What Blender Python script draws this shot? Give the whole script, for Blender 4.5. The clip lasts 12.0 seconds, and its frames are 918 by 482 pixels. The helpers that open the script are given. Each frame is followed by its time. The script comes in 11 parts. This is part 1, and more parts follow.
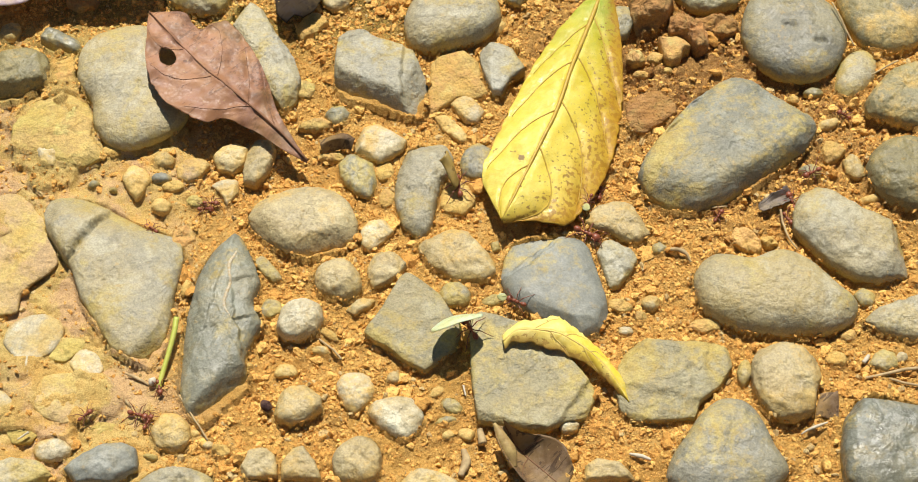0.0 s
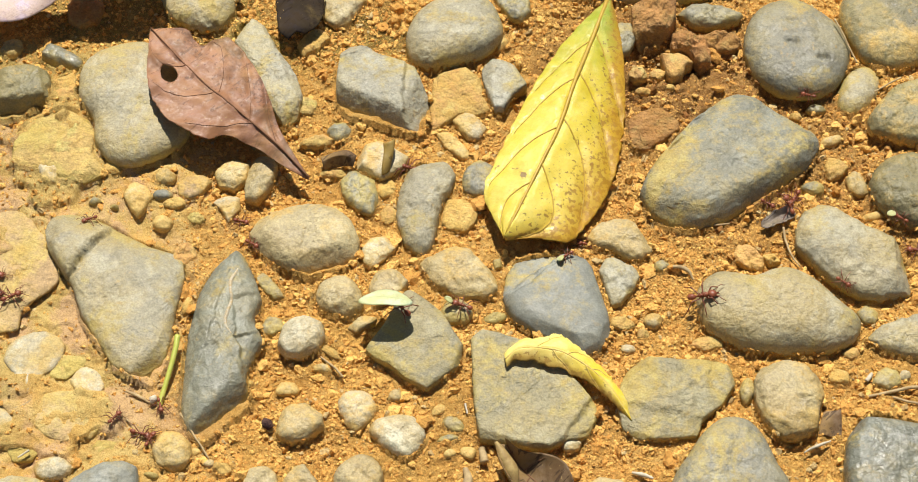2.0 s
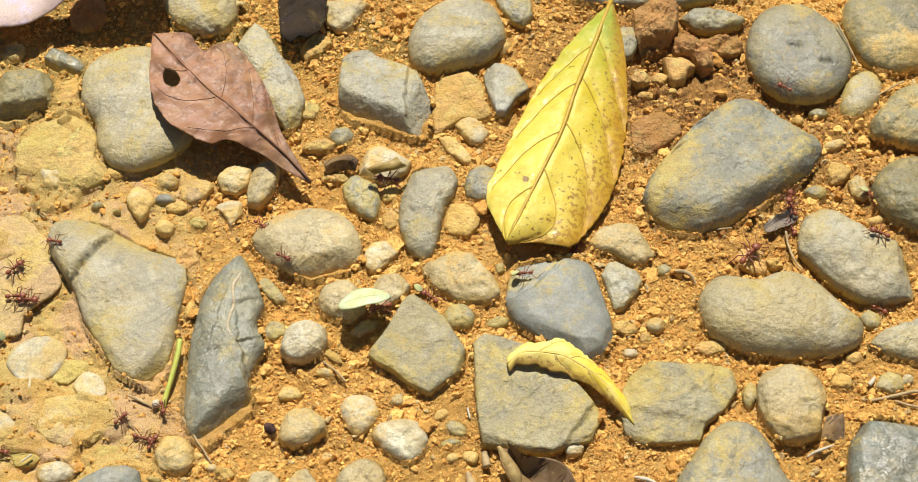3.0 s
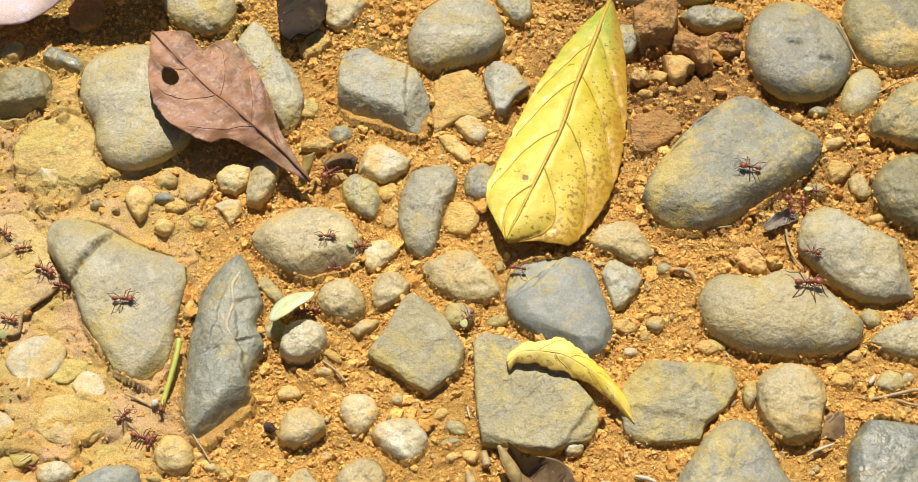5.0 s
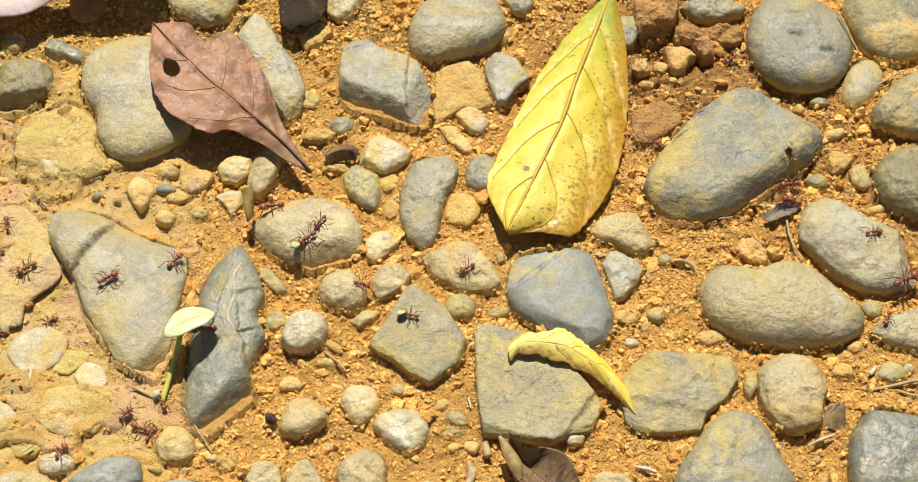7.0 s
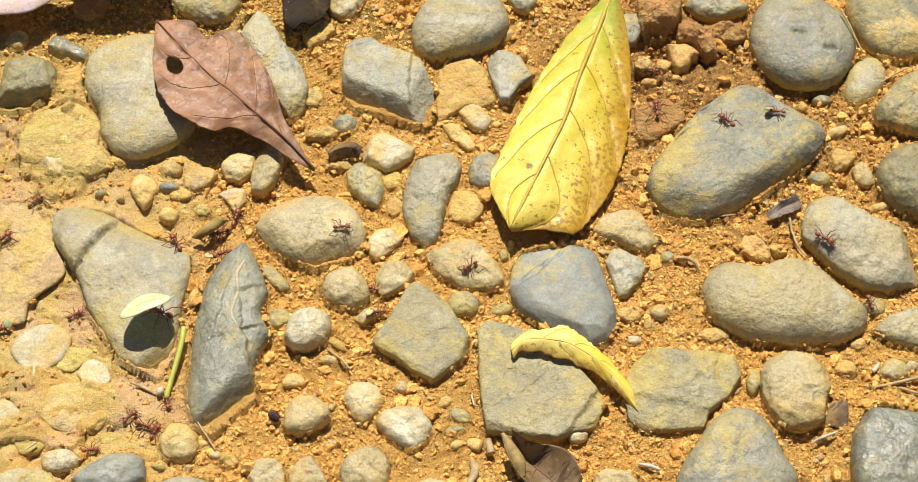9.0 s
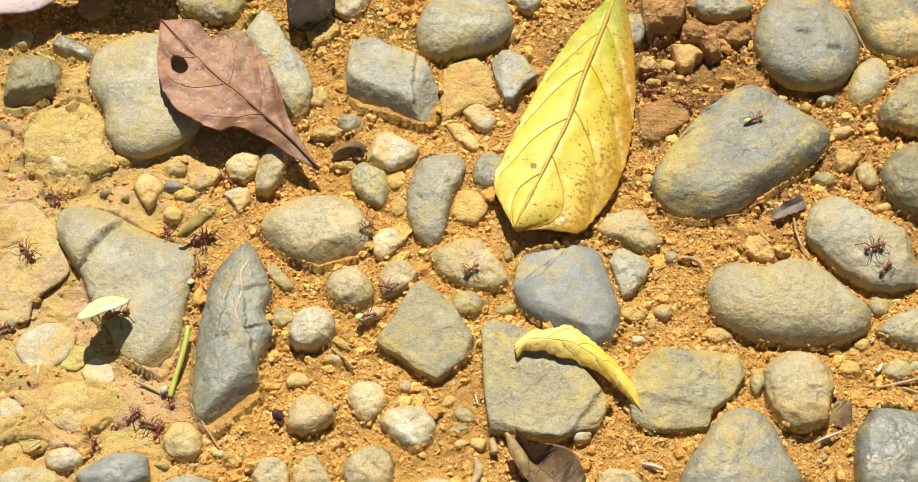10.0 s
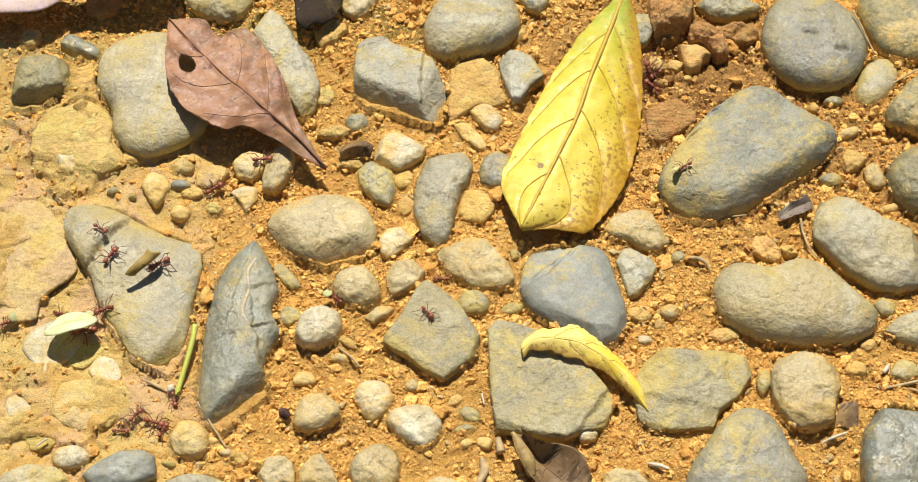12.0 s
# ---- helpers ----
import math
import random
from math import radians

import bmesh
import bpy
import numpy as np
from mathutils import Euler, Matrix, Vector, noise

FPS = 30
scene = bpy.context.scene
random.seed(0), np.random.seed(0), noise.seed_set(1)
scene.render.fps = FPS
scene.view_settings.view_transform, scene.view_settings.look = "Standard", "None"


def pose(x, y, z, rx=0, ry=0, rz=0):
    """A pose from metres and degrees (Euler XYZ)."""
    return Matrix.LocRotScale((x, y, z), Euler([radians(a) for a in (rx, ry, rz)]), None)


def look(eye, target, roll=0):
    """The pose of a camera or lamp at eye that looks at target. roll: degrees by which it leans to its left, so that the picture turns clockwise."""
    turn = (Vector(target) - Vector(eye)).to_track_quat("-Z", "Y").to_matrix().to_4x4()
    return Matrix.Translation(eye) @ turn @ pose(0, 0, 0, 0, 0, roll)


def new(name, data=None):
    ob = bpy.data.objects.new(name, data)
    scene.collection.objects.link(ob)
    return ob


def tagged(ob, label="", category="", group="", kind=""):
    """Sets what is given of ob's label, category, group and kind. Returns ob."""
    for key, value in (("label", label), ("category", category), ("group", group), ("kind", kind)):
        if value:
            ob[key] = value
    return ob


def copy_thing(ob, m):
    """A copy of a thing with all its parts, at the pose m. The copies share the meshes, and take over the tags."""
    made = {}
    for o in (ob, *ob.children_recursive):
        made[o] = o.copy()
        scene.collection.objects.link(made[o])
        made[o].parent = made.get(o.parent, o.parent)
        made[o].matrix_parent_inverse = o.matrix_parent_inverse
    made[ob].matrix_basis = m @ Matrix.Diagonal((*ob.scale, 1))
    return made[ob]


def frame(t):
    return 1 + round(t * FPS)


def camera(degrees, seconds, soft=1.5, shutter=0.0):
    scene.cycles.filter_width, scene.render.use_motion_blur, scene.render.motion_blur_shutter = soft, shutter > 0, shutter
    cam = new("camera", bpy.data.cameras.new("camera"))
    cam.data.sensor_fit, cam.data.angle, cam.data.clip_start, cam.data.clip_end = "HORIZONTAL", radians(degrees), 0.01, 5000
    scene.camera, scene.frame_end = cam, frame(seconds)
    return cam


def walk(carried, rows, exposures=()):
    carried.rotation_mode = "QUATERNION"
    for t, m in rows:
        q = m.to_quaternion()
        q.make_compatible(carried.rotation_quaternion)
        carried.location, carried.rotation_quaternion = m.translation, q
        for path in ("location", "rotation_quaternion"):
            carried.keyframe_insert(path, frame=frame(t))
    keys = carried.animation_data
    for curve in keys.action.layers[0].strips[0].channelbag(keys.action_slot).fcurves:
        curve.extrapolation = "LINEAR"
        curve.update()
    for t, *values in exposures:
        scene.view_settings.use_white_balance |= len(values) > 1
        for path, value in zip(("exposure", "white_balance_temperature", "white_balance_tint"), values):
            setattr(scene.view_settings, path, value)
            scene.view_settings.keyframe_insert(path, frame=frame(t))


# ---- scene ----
cam = camera(28, 12.0, soft=1.0)
PATH = [
    (0, pose(0.00000, -0.34589, 0.54693, 31.8681, -0.1504, -0.0478)),
    (0.5, pose(0.00000, -0.34510, 0.54693, 31.9652, -0.1630, -0.0192)),
    (1, pose(0.00000, -0.34437, 0.54693, 32.0585, -0.1591, -0.0093)),
    (1.5, pose(0.00000, -0.34367, 0.54693, 32.1351, -0.1464, 0.0013)),
    (2, pose(0.00000, -0.34303, 0.54693, 32.1908, -0.1223, 0.0174)),
    (2.5, pose(0.00000, -0.34273, 0.54693, 32.2456, -0.0820, 0.0257)),
    (3, pose(0.00000, -0.34285, 0.54693, 32.3112, -0.0406, 0.0289)),
    (5, pose(0.00000, -0.34095, 0.54693, 32.1251, -0.0200, -0.0308)),
    (5.5, pose(0.00000, -0.34128, 0.54693, 32.1045, -0.0118, -0.0345)),
    (6, pose(0.00000, -0.34155, 0.54693, 32.0637, -0.0048, -0.0250)),
    (6.5, pose(0.00000, -0.34176, 0.54693, 31.9994, 0.0043, -0.0157)),
    (7, pose(0.00000, -0.34196, 0.54693, 31.9253, 0.0211, -0.0319)),
    (9, pose(0.00000, -0.34275, 0.54693, 31.9039, 0.1022, 0.0184)),
    (9.5, pose(0.00000, -0.34299, 0.54693, 31.9248, 0.1316, 0.0958)),
    (10, pose(0.00000, -0.34338, 0.54693, 31.9404, 0.1553, 0.1718)),
    (10.5, pose(0.00000, -0.34359, 0.54693, 31.9402, 0.1789, 0.2379)),
    (11, pose(0.00000, -0.34367, 0.54693, 31.9412, 0.2061, 0.2939)),
    (11.5, pose(0.00000, -0.34392, 0.54693, 31.9625, 0.2289, 0.3560)),
    (12, pose(0.00000, -0.34432, 0.54693, 31.9953, 0.2472, 0.4250)),
]
walk(cam, PATH, exposures=((0, 0.27), (5, 0.28), (7, 0.31), (9, 0.34), (12, 0.34)))

# ---- light: high sun from behind, a little from one side, clear sky ----
SUN_ELEVATION, SUN_TURN = 61.0, 3.0
sky_world = bpy.data.worlds.new("sky")
scene.world = sky_world
sky_world.use_nodes = True
sky = sky_world.node_tree.nodes.new("ShaderNodeTexSky")
sky.sky_type, sky.sun_disc = "NISHITA", False
sky.sun_elevation, sky.sun_rotation = radians(SUN_ELEVATION), radians(-SUN_TURN)
background = sky_world.node_tree.nodes["Background"]
background.inputs["Strength"].default_value = 0.046
sky_world.node_tree.links.new(sky.outputs[0], background.inputs["Color"])
sun_data = bpy.data.lights.new("sun", "SUN")
sun_data.energy, sun_data.angle, sun_data.color = 5.0, radians(0.53), (1.0, 0.958, 0.872)
sun = new("sun", sun_data)
to_sun = Vector((-math.sin(radians(SUN_TURN)) * math.cos(radians(SUN_ELEVATION)),
                 math.cos(radians(SUN_TURN)) * math.cos(radians(SUN_ELEVATION)), math.sin(radians(SUN_ELEVATION))))
sun.matrix_world = look(to_sun * 5, (0, 0, 0))


# ---- materials ----
class Nodes:
    """A short way to wire a node material."""

    def __init__(self, name):
        self.material = bpy.data.materials.new(name)
        self.material.use_nodes = True
        self.tree = self.material.node_tree
        self.shader = self.tree.nodes["Principled BSDF"]
        self.out = self.tree.nodes["Material Output"]

    def add(self, kind, **values):
        node = self.tree.nodes.new(kind)
        for key, value in values.items():
            node.inputs[key.replace("_", " ")].default_value = value
        return node

    def link(self, a, b):
        self.tree.links.new(a, b)

    def coords(self, jitter=True):
        """Object space in metres, shifted for each object so that no two share a pattern."""
        place = self.tree.nodes.new("ShaderNodeTexCoord").outputs["Object"]
        if not jitter:
            return place
        info = self.tree.nodes.new("ShaderNodeObjectInfo")
        shift = self.tree.nodes.new("ShaderNodeVectorMath")
        shift.operation = "MULTIPLY_ADD"
        self.link(info.outputs["Random"], shift.inputs[0])
        shift.inputs[1].default_value = (3.1, 1.7, 2.3)
        self.link(place, shift.inputs[2])
        return shift.outputs[0]

    def noise(self, vector, scale, detail=4.0, roughness=0.55, distortion=0.0):
        node = self.add("ShaderNodeTexNoise", Scale=scale, Detail=detail, Roughness=roughness, Distortion=distortion)
        self.link(vector, node.inputs["Vector"])
        return node.outputs["Fac"]

    def ramp(self, fac, low, high, a=0.0, b=1.0):
        node = self.add("ShaderNodeMapRange")
        node.interpolation_type = "SMOOTHSTEP"
        node.inputs["From Min"].default_value, node.inputs["From Max"].default_value = low, high
        node.inputs["To Min"].default_value, node.inputs["To Max"].default_value = a, b
        self.link(fac, node.inputs["Value"])
        return node.outputs["Result"]

    def math(self, op, a, b):
        node = self.tree.nodes.new("ShaderNodeMath")
        node.operation = op
        for socket, value in zip(node.inputs, (a, b)):
            if isinstance(value, (int, float)):
                socket.default_value = value
            else:
                self.link(value, socket)
        return node.outputs[0]

    def mix(self, fac, a, b, blend="MIX"):
        node = self.tree.nodes.new("ShaderNodeMix")
        node.data_type, node.blend_type = "RGBA", blend
        for socket, value in ((node.inputs[0], fac), (node.inputs[6], a), (node.inputs[7], b)):
            if isinstance(value, (int, float)):
                socket.default_value = value
            elif isinstance(value, tuple):
                socket.default_value = (*value, 1.0)
            else:
                self.link(value, socket)
        return node.outputs[2]

    def bump(self, height, distance, strength=1.0, after=None):
        node = self.add("ShaderNodeBump", Distance=distance, Strength=strength)
        self.link(height, node.inputs["Height"])
        if after:
            self.link(after, node.inputs["Normal"])
        return node.outputs["Normal"]

    def finish(self, colour, roughness, normal=None, specular=0.4):
        for name, value in (("Base Color", colour), ("Roughness", roughness), ("Normal", normal)):
            if value is None:
                continue
            if isinstance(value, (int, float)):
                self.shader.inputs[name].default_value = value
            elif isinstance(value, tuple):
                self.shader.inputs[name].default_value = (*value, 1.0)
            else:
                self.link(value, self.shader.inputs[name])
        self.shader.inputs["Specular IOR Level"].default_value = specular
        return self.material


OCHRE = (0.56, 0.39, 0.12)
OLIVE_DUST = (0.425, 0.34, 0.105)


def stone_material(name, base, second, dust, rough=0.56, speckle=0.5, dust_colour=OCHRE, bump=0.00035, stain=0.6, tone=0.75):
    """River stone: soft two-tone mottling, sandy grain, dark spots painted for the shade in pits, and ochre clay dust,
    thickest where it meets the soil.
    """
    m = Nodes(name)
    at = m.coords()
    info = m.tree.nodes.new("ShaderNodeObjectInfo").outputs["Random"]
    low = m.tree.nodes.new("ShaderNodeSeparateXYZ")
    m.link(m.tree.nodes.new("ShaderNodeTexCoord").outputs["Object"], low.inputs[0])
    broad, mid = m.noise(at, 34, 4, 0.55, 0.5), m.noise(at, 150, 5, 0.6, 0.3)
    grain, fine = m.noise(at, 560, 4, 0.6), m.noise(at, 1500, 2, 0.5)
    colour = m.mix(m.ramp(broad, 0.36, 0.64), base, second)
    colour = m.mix(m.ramp(mid, 0.50, 0.68, 0.0, 0.5), colour, tuple(min(1, c * k) for c, k in zip(base, (1.40, 1.40, 1.36))))
    colour = m.mix(m.ramp(mid, 0.32, 0.45, 0.45, 0.0), colour, tuple(c * 0.6 for c in base))
    colour = m.mix(m.ramp(grain, 0.54, 0.70, 0.0, speckle * 0.8), colour, tuple(min(1, c * 1.5) for c in base))
    colour = m.mix(m.ramp(grain, 0.30, 0.46, speckle * 0.7, 0.0), colour, tuple(c * 0.55 for c in base))
    worn = m.ramp(m.noise(at, 70, 5, 0.62, 0.4), 0.52, 0.64, 0.0, 0.55)
    colour = m.mix(worn, colour, tuple(min(0.62, c * k) for c, k in zip(base, (1.6, 1.62, 1.66))))
    patches = m.math("ADD", m.math("MULTIPLY", m.noise(at, 52, 5, 0.62, 0.6), 0.76), m.math("MULTIPLY", grain, 0.24))
    patches = m.math("ADD", patches, m.math("MULTIPLY", m.math("SUBTRACT", info, 0.5), 0.08))
    patches = m.math("ADD", patches, m.ramp(low.outputs[2], -0.001, 0.007, 0.36 * stain, 0.0))
    cover = m.ramp(patches, 0.575 - 0.22 * dust, 0.755 - 0.22 * dust, 0.03, 0.9)
    colour = m.mix(cover, colour, m.mix(m.ramp(mid, 0.3, 0.7), dust_colour, tuple(c * k for c, k in zip(dust_colour, (0.84, 0.74, 0.58)))))
    blotch = m.ramp(m.noise(at, 120, 5, 0.62, 0.6), 0.50, 0.74, 0.0, tone * 0.8)
    colour = m.mix(blotch, colour, (0.38, 0.285, 0.095))
    spots = m.ramp(m.noise(at, 300, 4, 0.6), 0.60, 0.72, 0.0, min(0.5, tone * 0.7))
    colour = m.mix(spots, colour, (0.48, 0.31, 0.08))
    # dark spots put the shade of small pits into the colour, without relief
    pits = m.ramp(m.noise(at, 520, 3, 0.6), 0.68, 0.76, 0.0, 0.55)
    colour = m.mix(pits, colour, tuple(c * 0.35 for c in base))
    value = m.tree.nodes.new("ShaderNodeHueSaturation")
    m.link(m.math("MULTIPLY", m.ramp(info, 0, 1, 0.98, 1.14), m.ramp(fine, 0.34, 0.66, 0.88, 1.10)), value.inputs["Value"])
    m.link(colour, value.inputs["Color"])
    normal = m.bump(m.noise(at, 110, 5, 0.62), bump * 3.4, 0.8)
    normal = m.bump(m.noise(at, 300, 5, 0.65, 0.4), bump * 2.6, 0.9, normal)
    normal = m.bump(fine, bump * 0.3, 0.5, normal)
    gloss = m.math("ADD", m.ramp(mid, 0.3, 0.7, rough - 0.14, rough + 0.04), m.math("MULTIPLY", cover, 0.16))
    return m.finish(value.outputs[0], gloss, normal, 0.48)


STONES = {
    "grey": stone_material("grey_stone", (0.182, 0.175, 0.136), (0.255, 0.225, 0.132), 0.46, 0.56, 0.6, OLIVE_DUST, 0.00028, tone=0.5),
    "light": stone_material("light_grey_stone", (0.296, 0.28, 0.216), (0.364, 0.32, 0.193), 0.38, 0.55, 0.6, OLIVE_DUST, 0.0004, tone=0.45),
    "olive": stone_material("olive_stone", (0.156, 0.142, 0.0799), (0.25, 0.21, 0.0893), 0.36, 0.56),
    "blue": stone_material("blue_grey_stone", (0.172, 0.178, 0.153), (0.213, 0.21, 0.164), 0.20, 0.62, 0.35, OLIVE_DUST, 0.00012, tone=0.25),
    "slab": stone_material("fractured_olive_stone", (0.213, 0.192, 0.117), (0.281, 0.235, 0.122), 0.40, 0.58, 0.5, OLIVE_DUST, 0.00045, tone=0.4),
    "rugged": stone_material("rugged_grey_stone", (0.156, 0.158, 0.127), (0.213, 0.198, 0.132), 0.36, 0.55, 0.6, OLIVE_DUST, 0.0004, tone=0.45),
    "slate": stone_material("dark_slate_stone", (0.168, 0.172, 0.132), (0.244, 0.225, 0.15), 0.36, 0.50, 0.5, OLIVE_DUST, tone=0.35, bump=0.0003),
    "dusty": stone_material("dusty_stone", (0.286, 0.26, 0.179), (0.374, 0.3, 0.146), 0.50, 0.57, 0.6, OLIVE_DUST, tone=0.55),
    "tan": stone_material("tan_stone", (0.395, 0.325, 0.179), (0.385, 0.285, 0.122), 0.50, 0.58, 0.5, tone=0.5),
    "pale": stone_material("pale_stone", (0.478, 0.42, 0.282), (0.416, 0.34, 0.188), 0.38, 0.54, 0.45, tone=0.45),
    "bare": stone_material("washed_pale_stone", (0.43, 0.395, 0.30), (0.46, 0.38, 0.21), 0.62, 0.58, 0.7, (0.54, 0.40, 0.14), tone=0.5, stain=0.25),
    "brown": stone_material("brown_stone", (0.27, 0.18, 0.10), (0.32, 0.22, 0.12), 0.3, 0.52),
    "clay": stone_material("orange_clay", (0.58, 0.345, 0.115), (0.49, 0.26, 0.082), 0.5, 0.8, 0.5, bump=0.0007),
    "mud": stone_material("packed_mud", (0.54, 0.375, 0.12), (0.47, 0.305, 0.095), 0.42, 0.7, 0.6, (0.50, 0.40, 0.115), 0.0007),
    "rosy": stone_material("pinkish_dried_mud", (0.43, 0.285, 0.135), (0.45, 0.325, 0.105), 0.36, 0.66, 0.5, (0.55, 0.42, 0.13), 0.0005, tone=0.4, stain=0.3),
    "wet": stone_material("wet_slate_stone", (0.13, 0.135, 0.108), (0.208, 0.195, 0.132), 0.30, 0.36, 0.5, OLIVE_DUST, 0.0003, tone=0.4),
    "redclay": stone_material("red_brown_clay", (0.34, 0.165, 0.052), (0.43, 0.23, 0.072), 0.34, 0.88, 0.7, (0.42, 0.24, 0.08), 0.0012),
}


def soil_material():
    m = Nodes("ochre_soil")
    at = m.coords(False)
    kind = m.tree.nodes.new("ShaderNodeAttribute")
    kind.attribute_name = "soil"
    split = m.tree.nodes.new("ShaderNodeSeparateColor")
    m.link(kind.outputs["Color"], split.inputs[0])
    red, algae_shade, packed = split.outputs
    broad, mid, fine = m.noise(at, 28, 6, 0.65, 0.5), m.noise(at, 150, 7, 0.7), m.noise(at, 900, 6, 0.75)
    colour = m.mix(m.ramp(broad, 0.32, 0.68), (0.68, 0.385, 0.09), (0.58, 0.30, 0.066))
    colour = m.mix(m.ramp(mid, 0.45, 0.72, 0.0, 0.7), colour, (0.76, 0.49, 0.165))
    colour = m.mix(m.ramp(mid, 0.28, 0.44, 0.5, 0.0), colour, (0.43, 0.215, 0.05))
    colour = m.mix(m.ramp(fine, 0.30, 0.46, 0.6, 0.0), colour, (0.28, 0.12, 0.028))
    colour = m.mix(m.ramp(fine, 0.56, 0.74, 0.0, 0.6), colour, (0.74, 0.50, 0.20))
    colour = m.mix(m.math("MULTIPLY", red, 0.85), colour, m.mix(m.ramp(mid, 0.35, 0.65), (0.25, 0.115, 0.034), (0.47, 0.25, 0.075)))
    green = m.math("MULTIPLY", algae_shade, m.ramp(m.noise(at, 75, 6, 0.7, 1.0), 0.30, 0.56))
    # dark end of the algae tone also paints the shade under the pale leaf
    colour = m.mix(m.math("MULTIPLY", green, 0.75), colour, m.mix(m.ramp(fine, 0.38, 0.66), (0.06, 0.05, 0.012), (0.36, 0.29, 0.05)))
    pale = m.math("MULTIPLY", packed, m.ramp(m.noise(at, 48, 6, 0.66), 0.30, 0.58, 0.15, 0.85))
    colour = m.mix(pale, colour, m.mix(m.ramp(mid, 0.38, 0.62), (0.50, 0.36, 0.115), (0.63, 0.485, 0.18)))
    rosy = m.math("MULTIPLY", packed, m.ramp(m.noise(at, 38, 5, 0.65, 0.4), 0.48, 0.60, 0.0, 0.8))
    colour = m.mix(rosy, colour, (0.58, 0.37, 0.20))
    sand = m.noise(at, 2000, 2, 0.5)
    colour = m.mix(m.ramp(sand, 0.36, 0.50, 0.35, 0.0), colour, (0.32, 0.15, 0.04))
    colour = m.mix(m.ramp(sand, 0.54, 0.66, 0.0, 0.3), colour, (0.84, 0.58, 0.22))
    loose = m.ramp(packed, 0.0, 1.0, 1.0, 0.5)
    normal = m.bump(m.math("MULTIPLY", mid, loose), 0.0016, 0.8)
    normal = m.bump(m.math("MULTIPLY", fine, loose), 0.0015, 1.0, normal)
    normal = m.bump(sand, 0.0004, 0.8, normal)
    return m.finish(colour, m.ramp(mid, 0.3, 0.7, 0.75, 0.95), normal, 0.25)


def crumb_material(name, light, dark):
    m = Nodes(name)
    at = m.coords(False)
    island = m.tree.nodes.new("ShaderNodeNewGeometry").outputs["Random Per Island"]
    colour = m.mix(m.ramp(island, 0.0, 1.0), dark, light)
    colour = m.mix(m.ramp(m.noise(at, 1100, 4, 0.7), 0.34, 0.56, 0.75, 0.0), colour, tuple(c * 0.5 for c in dark))
    return m.finish(colour, 0.88, m.bump(m.noise(at, 2200, 4, 0.7), 0.0003, 0.8), 0.2)


